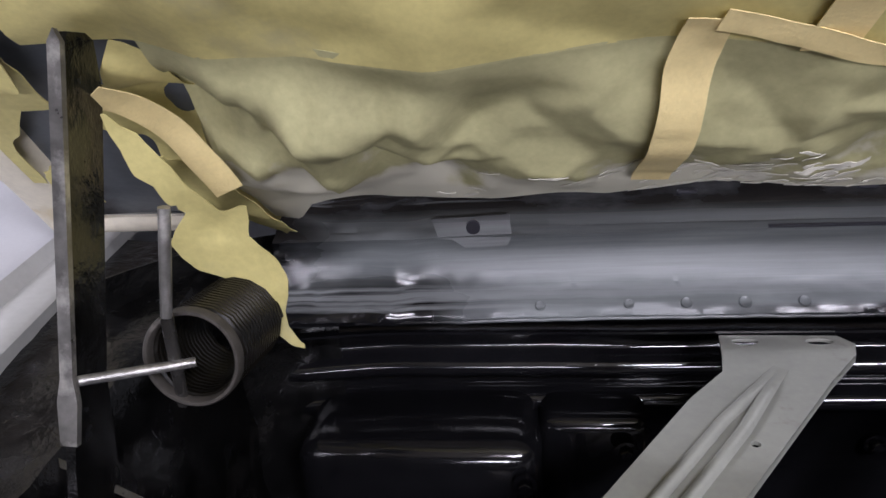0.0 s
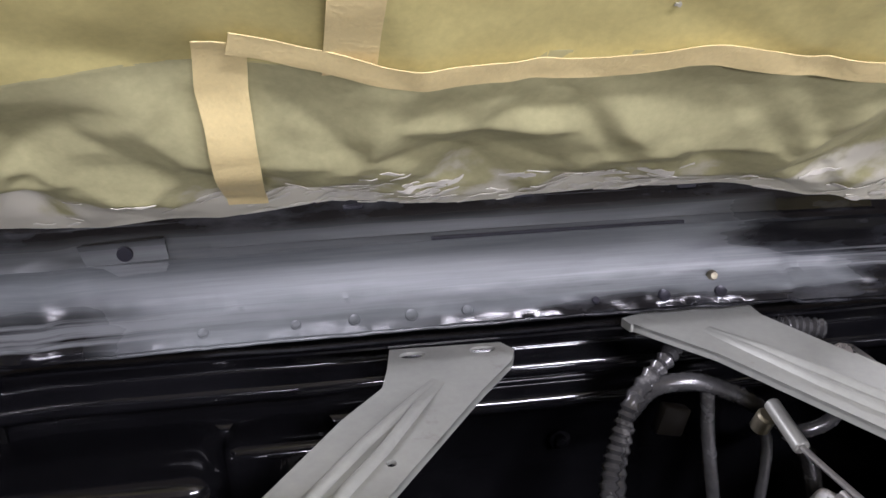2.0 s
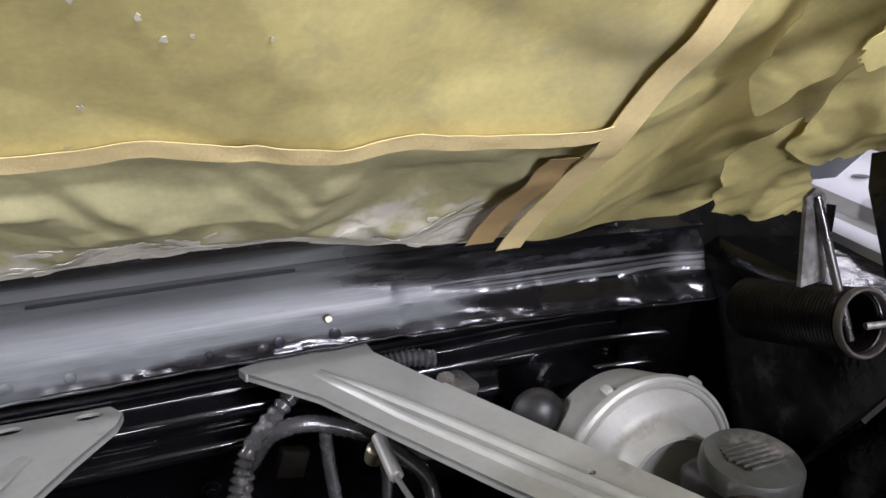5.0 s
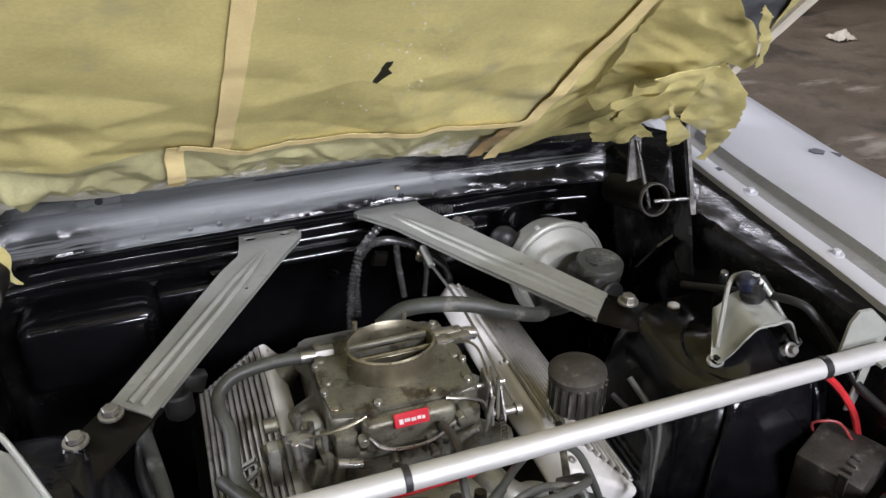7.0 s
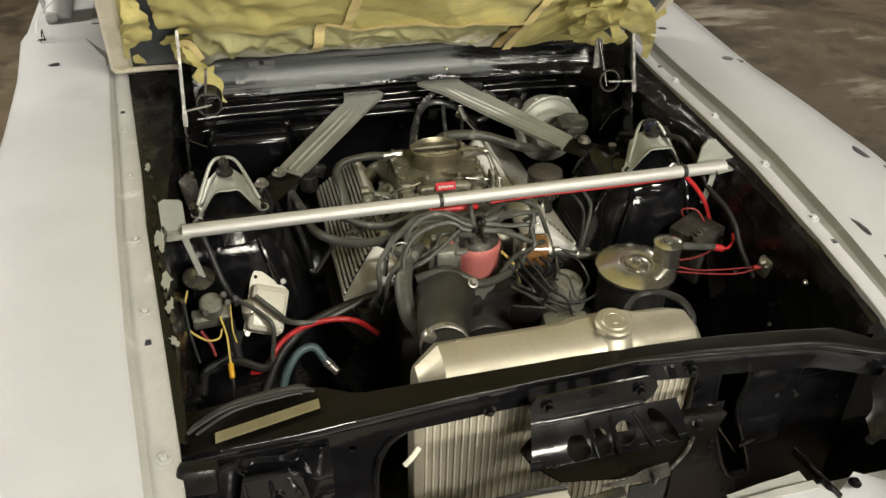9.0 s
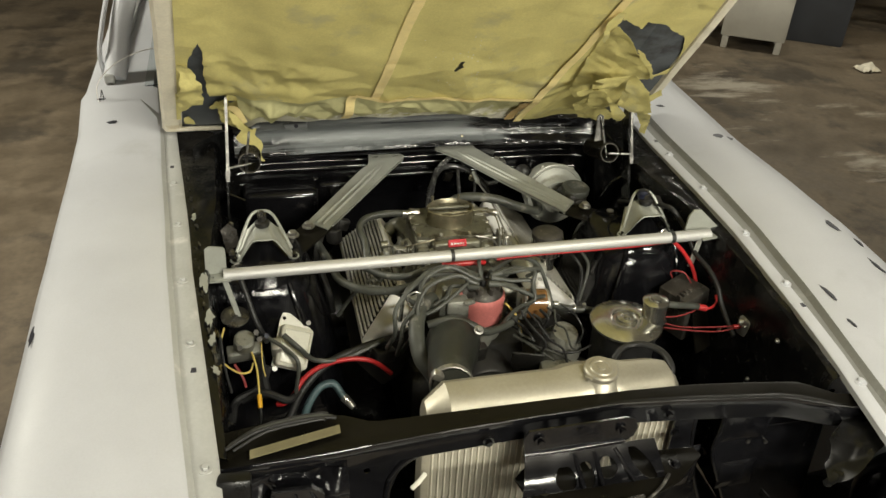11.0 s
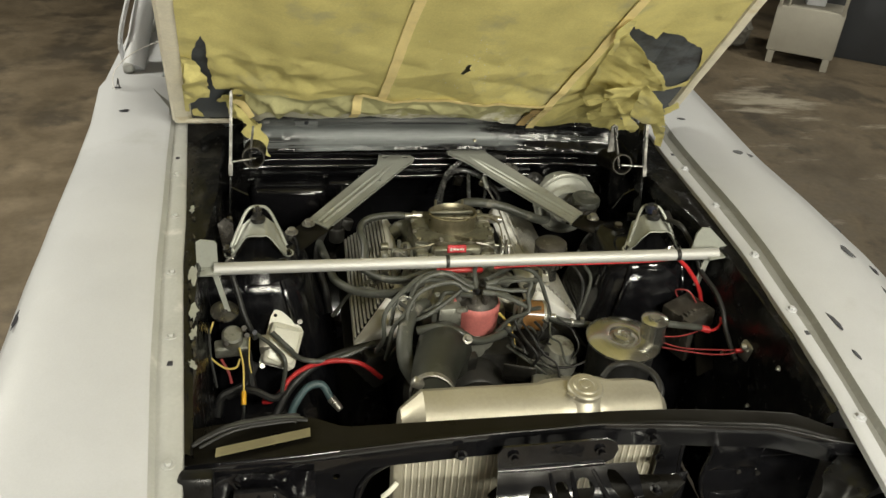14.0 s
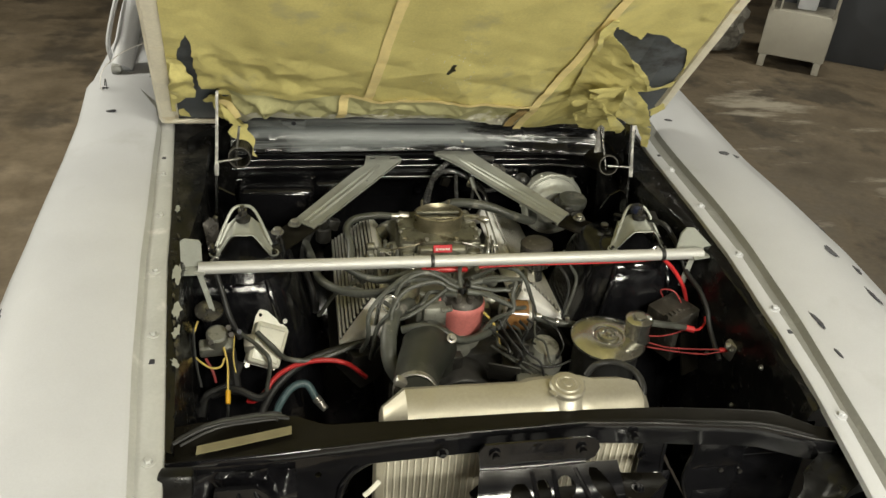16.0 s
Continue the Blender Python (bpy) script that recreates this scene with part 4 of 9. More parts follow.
def cabin():
    for s in (-1, 1):
        bm = bmesh.new()
        sec = [(0.72, 0.985), (0.80, 0.99), (0.87, 0.985), (0.91, 0.96), (0.925, 0.90), (0.93, 0.75), (0.90, 0.55), (0.87, 0.28)]
        ys = steps_between(0.906, 2.0, 16)
        sheet(bm, lambda y, k: (s * (sec[int(k)][0] + 0.02 * (y - 0.9)), y, sec[int(k)][1] + 0.01 * (y - 0.9)), ys, list(range(len(sec))), 0.004)
        d = part("door", bm, PRIMER, car, "white primered door, window frame bare")
        bm = bmesh.new()
        tube(bm, [(s * 0.83, 0.98, 0.99), (s * 0.80, 1.16, 1.15), (s * 0.72, 1.40, 1.36), (s * 0.66, 1.55, 1.40)], 0.032, 12)
        part("windscreen_pillar", bm, PRIMER, car)
        bm = bmesh.new()
        tube(bm, [(s * 0.865, 1.03, 0.99), (s * 0.86, 1.05, 1.1), (s * 0.80, 1.42, 1.37)], 0.007, 8)
        part("vent_window_frame", bm, PRIMER, d)
        bm = bmesh.new()
        box(bm, (s * 0.84, 1.45, 1.0), (0.03, 1.0, 0.03), bev=0.008)
        part("door_sill", bm, GREY_PRIMER, d)
    bm = bmesh.new()
    sheet(bm, lambda u, v: (u * (0.74 - 0.10 * v), 1.0 + 0.5 * v - 0.10 * u * u * (1 - v), 1.0 + 0.40 * v), steps_between(-1, 1, 14), steps_between(0, 1, 8), 0.005)
    part("windscreen", bm, GLASS, car)
    bm = bmesh.new()
    sheet(bm, lambda u, v: (u * 0.66, 1.5 + 1.3 * v, 1.40 + 0.04 * math.sin(math.pi * v) - 0.05 * u * u), steps_between(-1, 1, 12), steps_between(0, 1, 10), 0.01)
    part("roof", bm, PRIMER, car)
    bm = bmesh.new()
    sheet(bm, lambda u, v: (u * 0.86, 2.0 + 1.9 * v, 0.98 - 0.1 * v), steps_between(-1, 1, 8), steps_between(0, 1, 8), 0.01)
    for k in (-1, 1):
        box(bm, (k * 0.87, 2.95, 0.62), (0.05, 1.9, 0.66), bev=0.02)
    box(bm, (0, 3.9, 0.6), (1.75, 0.05, 0.6), bev=0.02)
    box(bm, (0, 2.3, 0.32), (1.6, 3.1, 0.04))
    part("rear_body", bm, PRIMER, car)
    # dark cabin interior behind the glass
    bm = bmesh.new()
    box(bm, (0, 1.25, 0.86), (1.3, 0.35, 0.2), bev=0.04)
    part("dashboard", bm, RUBBER, car)
    for x in (-0.76, 0.76):
        for y in (-0.62, 2.7):
            bm = bmesh.new()
            lathe(bm, (x - 0.09, y, 0.31), (1, 0, 0), [(0.19, 0), (0.28, 0.0), (0.31, 0.02), (0.315, 0.09), (0.31, 0.16), (0.28, 0.18), (0.19, 0.18), (0.19, 0)], 36)
            w = part("wheel", bm, RUBBER, car, "black tyre")
            bm = bmesh.new()
            lathe(bm, (x - 0.08, y, 0.31), (1, 0, 0), [(0.0, 0.03), (0.10, 0.03), (0.15, 0.05), (0.19, 0.0), (0.19, 0.16), (0.15, 0.10), (0.1, 0.13), (0, 0.13)], 28)
            part("rim", bm, STEEL, w)


cabin()

# ---- the hood ----
UP = V(0, -0.716, 0.698)
DOWN = V(0, -0.698, -0.716)
PANEL = -0.043
FOLD = 0.004  # where the paper bends down from the hood towards the cowl


def hood_point(x, s, off=0.0):
    """A place on the open hood's underside: x across, s up its slope, off out of it."""
    return V(x, 0.39, 1.125) + UP * s + DOWN * off


def hood_left(s):
    return -0.638 + 0.10 * s


def hood_right(s):
    return 0.642 - 0.125 * s


def hood():
    bm = bmesh.new()
    sheet(bm, lambda u, s: hood_point(hood_left(s) + 0.014 + (hood_right(s) - hood_left(s) - 0.024) * u, s, PANEL - 0.016 - 0.010 * math.sin(math.pi * u)), steps_between(0, 1, 48), steps_between(-0.225, 1.05, 62),
          keep=lambda u, s: s > 0.03 or u < 0.12 or u > 0.89)
    bmesh.ops.recalc_face_normals(bm, faces=bm.faces)
    bmesh.ops.solidify(bm, geom=list(bm.faces), thickness=0.012)
    h = part("hood", bm, HOOD_INNER, car, "open hood, underside covered in masking paper")
    for side, fx, w, low in (("left", hood_left, 0.040, -0.237), ("right", hood_right, -0.026, -0.125)):
        bm = bmesh.new()

        def f(k, s, fx=fx, w=w):
            prof = [(-0.008, -0.03), (-0.010, -0.006), (-0.002, 0.004), (0.35, 0.006), (0.75, 0.004), (1.0, -0.006)]
            a, b = prof[int(k)]
            x = fx(s) + (w * a if a > 0 else math.copysign(1, w) * a)
            return hood_point(x + 0.0015 * nz(s, k, 1, 9), s, PANEL + b + 0.0015 * nz(s, k, 4, 14))

        sheet(bm, f, list(range(6)), steps_between(low, 1.05, 70), 0.003)
        part("hood_rim", bm, CREAM, h, "pale primed hood edge with remains of tape")
    bm = bmesh.new()
    sheet(bm, lambda x, k: hood_point(x, -0.237 + 0.020 * k + 0.002 * nz(x, 1, 1, 30), PANEL + 0.004 * math.sin(math.pi * k)), steps_between(-0.655, -0.525, 20), steps_between(0, 1, 4), 0.004)
    part("hood_rear_edge", bm, CREAM, h)
    # stiffening rib of the inner panel, seen through the tear
    bm = bmesh.new()
    sheet(bm, lambda u, s: hood_point(0.53 + 0.05 * u - 0.10 * s, s, PANEL - 0.014 + 0.010 * math.cos(u * math.pi / 2) ** 0.5), steps_between(-1, 1, 10), steps_between(-0.1, 0.9, 10))
    part("inner_rib", bm, HOOD_INNER, h)
    return h


hood()


STRAP = surface("chipped_hinge_steel", (0.22, 0.215, 0.205), 0.35, 0.7, var=0.35, scale=40, bump=0.2, stain=(0.52, 0.51, 0.48), stain_amount=0.45, stain_scale=34)


def hinge(s, top, bot, ring_at, axis, length, rod, rod_wide):
    """A hood hinge: worn strap, black plate, close-wound spring with its end ring, hook rod and cross pin."""
    top, bot, ring_at, axis = V(*top), V(*bot), V(*ring_at), V(*axis).normalized()
    d = top - bot
    n = d.length
    bm = bmesh.new()
    outline = [(-0.004, 0.0), (0.018, -0.001), (0.03, 0.001), (n, 0.001), (n + 0.006, 0.004), (n, 0.0075), (0.03, 0.0075), (0.018, 0.0095), (-0.004, 0.0085)]
    plate(bm, outline, basis(bot + V(-0.004, 0, 0), d, (1, 0, 0)), 0.004)
    h = part("hood_hinge", bm, STRAP, car, "hood hinge with worn bright steel strap and tension spring")
    bm = bmesh.new()
    plate(bm, [(-0.10, 0.0), (-0.02, -0.002), (n - 0.01, 0.0), (n + 0.004, 0.004), (n + 0.006, 0.026), (n - 0.02, 0.034), (0.02, 0.030), (-0.06, 0.044), (-0.10, 0.036)], basis(bot + V(-s * 0.002, 0.005, 0), d, (0, 1, 0)), 0.005)
    part("hinge_plate", bm, BLACK_ROUGH, h, "black hinge plate")
    xa, ya = frame_of(axis)
    turns = int(length / 0.0036)
    bm = bmesh.new()
    tube(bm, [ring_at + axis * (0.006 + length * k / (turns * 16)) + (xa * math.cos(math.pi * k / 8) + ya * math.sin(math.pi * k / 8)) * 0.0242 for k in range(turns * 16 + 1)], 0.0023, 6, 1)
    spring = part("spring", bm, LEDGE, h, "close-wound black coil spring")
    bm = bmesh.new()
    lathe(bm, ring_at - axis * 0.002, axis, [(0.0230, 0.006), (0.0232, 0.001), (0.0240, 0), (0.0256, 0.0), (0.0266, 0.0015), (0.0266, 0.006), (0.0245, 0.008)], 44)
    part("spring_end", bm, COIL, spring, "worn grey last coil")
    bm = bmesh.new()
    a, b, c = (V(*q) for q in rod)
    if rod_wide:
        plate(bm, [(-0.002, -0.012), (0.0, 0.012), ((b - a).length, 0.009), ((b - a).length + 0.006, 0.0), ((b - a).length, -0.009)], basis(a, b - a, (1, 0, 0)), 0.004)
    else:
        tube(bm, [a, a.lerp(b, 0.5), b], 0.0030, 10, 4)
    rod_part = part("spring_hook", bm, STRAP, spring, "bright worn hook rod")
    bm = bmesh.new()
    tube(bm, [b, b.lerp(c, 0.5), c], 0.0034, 10, 4)
    part("hook_end", bm, DARK_STEEL, spring)
    bm = bmesh.new()
    pin = ring_at + V(-s * 0.004, -0.004, 0.0)
    cyl(bm, V(bot.x, bot.y + 0.012, pin.z), pin, 0.0027, n=14)
    part("cross_pin", bm, STRAP, h)
    bm = bmesh.new()
    sheet(bm, lambda u, v: (bot.x + s * (0.035 * u), bot.y + 0.03 + 0.07 * v, bot.z - 0.05 - 0.10 * v + 0.02 * u), steps_between(-1, 1, 5), steps_between(0, 1, 5), 0.004)
    part("hinge_foot", bm, BLACK_PAINT, h)


hinge(-1, (-0.501, 0.375, 1.150), (-0.512, 0.333, 0.966), (-0.460, 0.370, 0.990), (0.03, 1, -0.12), 0.060, ((-0.455, 0.360, 1.074), (-0.464, 0.360, 1.018), (-0.470, 0.372, 0.962)), False)
hinge(1, (0.531, 0.403, 1.075), (0.527, 0.346, 0.944), (0.472, 0.372, 0.962), (0.0, 1, -0.30), 0.112, ((0.452, 0.405, 0.985), (0.450, 0.412, 1.050), (0.470, 0.380, 0.945)), True)


# ---- masking paper on the hood ----
paper = thing("masking_paper", (0, 0.39, 1.125), "olive-yellow crumpled masking paper taped under open hood, torn", "paper")


def hash01(i, j, seed):
    return (math.sin(i * 127.1 + j * 311.7 + seed * 74.7) * 43758.5453) % 1.0


def facets(x, y, cell, seed):
    """Heights of crumpled paper: flat facets between random places, bent at sharp folds."""
    x, y = x + 0.35 * cell * nz(x, y, seed, 0.8 / cell), y + 0.35 * cell * nz(y, x, seed + 3, 0.8 / cell)
    gx, gy = x / cell, y / cell
    i, j = math.floor(gx), math.floor(gy)
    u, v = gx - i, gy - j
    h = [[hash01(i + a, j + b, seed) for b in (0, 1)] for a in (0, 1)]
    if hash01(i, j, seed + 9) > 0.5:
        if u > v:
            return h[0][0] + (h[1][0] - h[0][0]) * u + (h[1][1] - h[1][0]) * v
        return h[0][0] + (h[1][1] - h[0][1]) * u + (h[0][1] - h[0][0]) * v
    if u + v < 1:
        return h[0][0] + (h[1][0] - h[0][0]) * u + (h[0][1] - h[0][0]) * v
    return h[1][1] + (h[0][1] - h[1][1]) * (1 - u) + (h[1][0] - h[1][1]) * (1 - v)


def crease(x, y):
    """Relief of the taut main sheet: slow sag, a few folds, fine crumple."""
    calm = 0.18 + 0.82 * ease(0.32, 0.0, y)
    return 0.0045 * nz(x, y, 0, 2.0) + calm * (0.018 * pyramids(x, y, 0.16, 0.4) - 0.0060 * pyramids(x, y, 0.07, 1.1, "CHEBYCHEV") + 0.0008 * pyramids(x, y, 0.03, 2.0)) + 0.013 * ease(-0.24, -0.36, x) * ease(0.012, 0.07, y) * ease(0.26, 0.12, y) * pyramids(1.5 * x, y, 0.085, 2.2)


def paper_off(x):
    return -0.004 + ((PANEL + 0.010) * ease(0.30, 0.54, -x) if x < 0 else -0.040 * ease(0.27, 0.44, x))


def inside(x, y, poly):
    hit = False
    for (xa, ya), (xb, yb) in zip(poly, poly[1:] + poly[:1]):
        if (ya > y) != (yb > y) and x < (xb - xa) * (y - ya) / (yb - ya) + xa:
            hit = not hit
    return hit


def jagged(poly, step, rough, seed):
    """A ragged torn line along an outline."""
    rnd = random.Random(seed)
    out = []
    for (xa, ya), (xb, yb) in zip(poly, poly[1:] + poly[:1]):
        n = max(1, int(math.hypot(xb - xa, yb - ya) / step))
        for k in range(n):
            a, b = (rnd.uniform(-rough, rough), rnd.uniform(-rough, rough)) if k else (0, 0)
            out.append((xa + (xb - xa) * k / n + a, ya + (yb - ya) * k / n + b))
    return out


def snap(x, y, polys, reach):
    """Moves a place that lies close to a torn line onto it."""
    best = (reach, x, y)
    for poly in polys:
        for (xa, ya), (xb, yb) in zip(poly, poly[1:] + poly[:1]):
            if min(xa, xb) - reach > x or max(xa, xb) + reach < x or min(ya, yb) - reach > y or max(ya, yb) + reach < y:
                continue
            dx, dy = xb - xa, yb - ya
            t = max(0, min(1, ((x - xa) * dx + (y - ya) * dy) / (dx * dx + dy * dy + 1e-12)))
            px, py = xa + dx * t, ya + dy * t
            d = math.hypot(px - x, py - y)
            if d < best[0]:
                best = (d, px, py)
    return best[1], best[2]


TEAR_LEFT = jagged([(-0.538, 0.25), (-0.533, 0.209), (-0.54, 0.121), (-0.539, 0.044), (-0.532, -0.044), (-0.526, -0.067), (-0.545, -0.258), (-0.631, -0.258), (-0.613, -0.108), (-0.582, -0.064), (-0.56, -0.064), (-0.552, 0.003), (-0.555, 0.059), (-0.574, 0.125), (-0.561, 0.191)], 0.012, 0.0025, 1)
TEAR_RIGHT = jagged([(0.328, 0.358), (0.362, 0.323), (0.406, 0.274), (0.433, 0.247), (0.435, 0.281), (0.487, 0.267), (0.562, 0.208), (0.593, 0.137), (0.607, 0.091), (0.612, 0.04), (0.585, 0.025), (0.53, 0.03), (0.47, 0.08), (0.43, 0.12), (0.40, 0.17), (0.36, 0.25)], 0.012, 0.0025, 2)
TEAR_SMALL = jagged([(0.006, 0.160), (0.011, 0.178), (0.016, 0.199), (0.024, 0.200), (0.021, 0.185), (0.027, 0.176), (0.018, 0.166), (0.012, 0.156)], 0.005, 0.001, 3)
TEARS = (TEAR_LEFT, TEAR_RIGHT, TEAR_SMALL)


def paper_main():
    def gone(x, s):
        return any(inside(x, s, p) for p in TEARS)

    def region(us, vs, xa, xb, name):
        bm = bmesh.new()

        def f(u, s):
            x = xa(s) + (xb(s) - xa(s)) * u
            damp = min(1, 0.15 + 12 * abs(x - hood_left(s) - 0.03), 0.15 + 12 * abs(hood_right(s) - 0.02 - x))
            x, s = snap(x, s, TEARS, 0.0042)
            near = min(1.0, min(abs(x + 0.555), abs(x - 0.53)) * 14)
            return hood_point(x, s, paper_off(x) + damp * crease(x, s) + 0.006 * (1 - near) * facets(x, s, 0.03, 2))

        def keep(u, s):
            return not gone(xa(s) + (xb(s) - xa(s)) * u, s)

        sheet(bm, f, us, vs, 0, keep, DOWN * -0.0006)
        part(name, bm, PAPER, paper, angle=60)

    us = steps_between(0, 0.49, 108) + steps_between(0.491, 0.54, 33) + steps_between(0.5445, 1, 100)
    vs = steps_between(FOLD, 0.15, 25) + steps_between(0.152, 0.206, 27) + steps_between(0.2117, 1.0, 138)
    region(us, vs, lambda s: hood_left(s) + 0.030, lambda s: hood_right(s) - 0.020, "paper_sheet")
    region(steps_between(0, 1, 16), steps_between(-0.15, FOLD, 32), lambda s: hood_left(s) + 0.026, lambda s: -0.545, "paper_corner")


paper_main()

# Base darker than PAPER: the shade on the hanging strip is in its colour.
FLAP_PAPER = paint_mask("paper_with_overspray_edge", dict(colour=(0.42, 0.40, 0.205), rough=0.8, var=0.22, scale=9, bump=0.1, fine=220),
                        dict(colour=(0.62, 0.60, 0.48), rough=0.9), [(1, 0.082, 0.108, 0.15, 30)])
FLAP_END = [(-0.477, 0.154), (-0.471, 0.202), (-0.452, 0.21), (-0.438, 0.186), (-0.4, 0.176), (-0.358, 0.17), (-0.298, 0.163), (-0.244, 0.158), (-0.151, 0.156), (-0.1, 0.155), (0.0, 0.1528), (0.061, 0.159), (0.1, 0.166), (0.147, 0.181), (0.185, 0.1906), (0.21, 0.1838), (0.25, 0.18), (0.264, 0.186), (0.3, 0.209), (0.35, 0.244), (0.39, 0.269), (0.42, 0.284), (0.5, 0.297), (0.535, 0.306)]


def flap_point(x, q, off=0.0):
    """The strip of paper that hangs from the hood's edge down to the cowl."""
    k = ease(-0.37, -0.46, x)
    r = ease(0.14, 0.25, x)
    d = V(0, 0.80 - 0.08 * k - 0.045 * r, -0.60 - 0.06 * k - 0.055 * r).normalized()
    return hood_point(x, FOLD, paper_off(x)) + d * q + V(0, d.z, -d.y) * off


def flap_relief(x, q):
    calm = 1 - 0.7 * ease(0.20, 0.26, x)
    wave = 0.006 * nz(x, q, 4, 7) + 0.010 * (1 - calm) * nz(x, q, 9, 9)
    return wave + calm * (0.024 * pyramids(x, q, 0.105, 0.7) - 0.0075 * pyramids(x, q, 0.05, 1.5, "CHEBYCHEV") + 0.0012 * pyramids(x, q, 0.024, 2.3)) + 0.024 * ease(-0.28, -0.39, x) * ease(0.150, 0.09, q) * pyramids(1.7 * x, 0.7 * q, 0.065, 2.9)


def paper_flap():
    bm = bmesh.new()

    def f(x, v):
        if v < 0:
            return hood_point(x, FOLD + 0.006, paper_off(x) + crease(x, FOLD) - 0.0012)
        q = v * (lerp_table(x, FLAP_END) + 0.003 * nz(x, 1, 1, 30))
        k = ease(0.0, 0.05, q)
        return flap_point(x, q, (1 - k) * crease(x, FOLD) + k * (0.003 + flap_relief(x, q) * (1 - 0.7 * ease(0.75, 1.0, v))))

    sheet(bm, f, steps_between(-0.477, 0.262, 190), [-0.03] + steps_between(0, 1, 64), 0, None, V(0, 0.0004, 0.0005))
    part("paper_flap", bm, FLAP_PAPER, paper, "lower paper strip, dusted white with overspray", angle=60)
    bm = bmesh.new()
    sheet(bm, f, steps_between(0.2625, 0.535, 64), [-0.03] + steps_between(0, 1, 64), 0, None, V(0, 0.0004, 0.0005))
    part("paper_flap", bm, PAPER, paper, angle=60)


paper_flap()


def ribbon(bm, pts, width, lift, bumpy=0.0006, wander=0.0):
    """A strip of tape along places on a surface."""
    path = smooth_path(pts, 10)
    rows = []
    for i, p in enumerate(path):
        t = (path[min(i + 1, len(path) - 1)] - path[max(i - 1, 0)]).normalized()
        w = t.cross(lift).normalized()
        rows.append([bm.verts.new(p + w * width * (k + 0.05 * nz(p.x, p.z, k, 40)) + lift * (0.0012 + bumpy * nz(p.x, p.z, k, 60))) for k in (-0.5, -0.17, 0.17, 0.5)])
    for a, b in zip(rows, rows[1:]):
        for k in range(3):
            bm.faces.new((a[k], a[k + 1], b[k + 1], b[k]))
    bmesh.ops.recalc_face_normals(bm, faces=bm.faces)
    bmesh.ops.solidify(bm, geom=list(bm.faces), thickness=0.0005)


def tapes():
    def on_hood(x, s, d=0.0):
        return hood_point(x, s, paper_off(x) + 0.0015 + crease(x, s) + d)

    def on_flap(x, q, d=0.0):
        k = ease(0.0, 0.05, q)
        return flap_point(x, q, (1 - k) * crease(x, FOLD) + k * (0.007 + 0.55 * flap_relief(x, q)) + 0.0022 + d)

    lift = V(0, -0.60, -0.80)
    for pts, width, way in (([on_hood(-0.158 + 0.077 * s, s) for s in steps_between(FOLD, 1.0, 40)], 0.022, DOWN),
                            ([on_hood(x, FOLD + 0.004 + 0.006 * math.exp(-((x + 0.0) / 0.022) ** 2) - 0.003 * math.exp(-((x + 0.06) / 0.03) ** 2) + 0.018 * max(0, -0.14 - x) / 0.07, 0.002) for x in steps_between(-0.205, 0.245, 46)], 0.0135, DOWN),
                            ([on_hood(-0.208, FOLD + 0.020, 0.001), on_hood(-0.210, FOLD + 0.008, 0.001)] + [on_flap(-0.212 - 0.006 * q / 0.14, q, 0.003) for q in steps_between(0.01, 0.120, 12)], 0.022, lift),
                            ([on_flap(0.254 + 0.002 * (1 - q / 0.19), q, 0.004) for q in steps_between(0.180, 0.02, 12)] + [on_hood(lerp_table(s, [(0, 0.252), (0.05, 0.257), (0.134, 0.270), (0.281, 0.287), (0.475, 0.299), (1.0, 0.33)]), s, 0.003) for s in steps_between(FOLD + 0.006, 0.95, 38)], 0.021, DOWN),
                            ([on_flap(0.226 + 0.012 * (1 - q / 0.17), q, 0.001) for q in steps_between(0.168, 0.030, 9)], 0.024, lift),
                            ([V(-0.502, 0.398, 1.122), V(-0.490, 0.415, 1.113), V(-0.480, 0.436, 1.096), V(-0.472, 0.456, 1.070), V(-0.466, 0.468, 1.052)], 0.018, V(0.35, -0.5, -0.75))):
        bm = bmesh.new()
        ribbon(bm, pts, width, way)
        # the strip beside the slanting tape gets the colour with painted shade
        part("tape_strip", bm, SHADED_TAPE if width == 0.024 else TAPE, paper)


tapes()


def leaf(name, outline, sway, seed, material=PAPER, rough=0.0022, parent=None, label=""):
    """A torn hanging scrap: an outline in space, filled with folded paper."""
    pts = [Vector(p) for p in outline]
    c = sum(pts, V(0, 0, 0)) / len(pts)
    normal = V(0, 0, 0)
    for a, b in zip(pts, pts[1:] + pts[:1]):
        normal += (a - c).cross(b - c)
    normal.normalize()
    ax, ay = frame_of(normal)
    flat = [((p - c).dot(ax), (p - c).dot(ay)) for p in pts]
    lifts = [(p - c).dot(normal) for p in pts]
    poly = jagged(flat, 0.010, rough, seed)
    x0, x1, y0, y1 = min(p[0] for p in poly), max(p[0] for p in poly), min(p[1] for p in poly), max(p[1] for p in poly)
    cell = 0.0030

    def height(x, y):
        ws = [1 / (1e-5 + (x - a) ** 2 + (y - b) ** 2) for a, b in flat]
        base = sum(w * h for w, h in zip(ws, lifts)) / sum(ws)
        return base + sway * nz(x, y, seed, 14) + 0.5 * sway * pyramids(x, y, 0.065, seed * 0.37) + 0.003 * (facets(x, y, 0.016, seed + 2) - 0.5)

    def f(x, y):
        x, y = snap(x, y, (poly,), cell * 0.68)
        return c + ax * x + ay * y + normal * height(x, y)

    bm = bmesh.new()
    sheet(bm, f, steps_between(x0, x1, max(4, int((x1 - x0) / cell))), steps_between(y0, y1, max(4, int((y1 - y0) / cell))), 0, lambda x, y: inside(x, y, poly), normal * -0.0006)
    part(name, bm, material, parent or paper, label, angle=60)


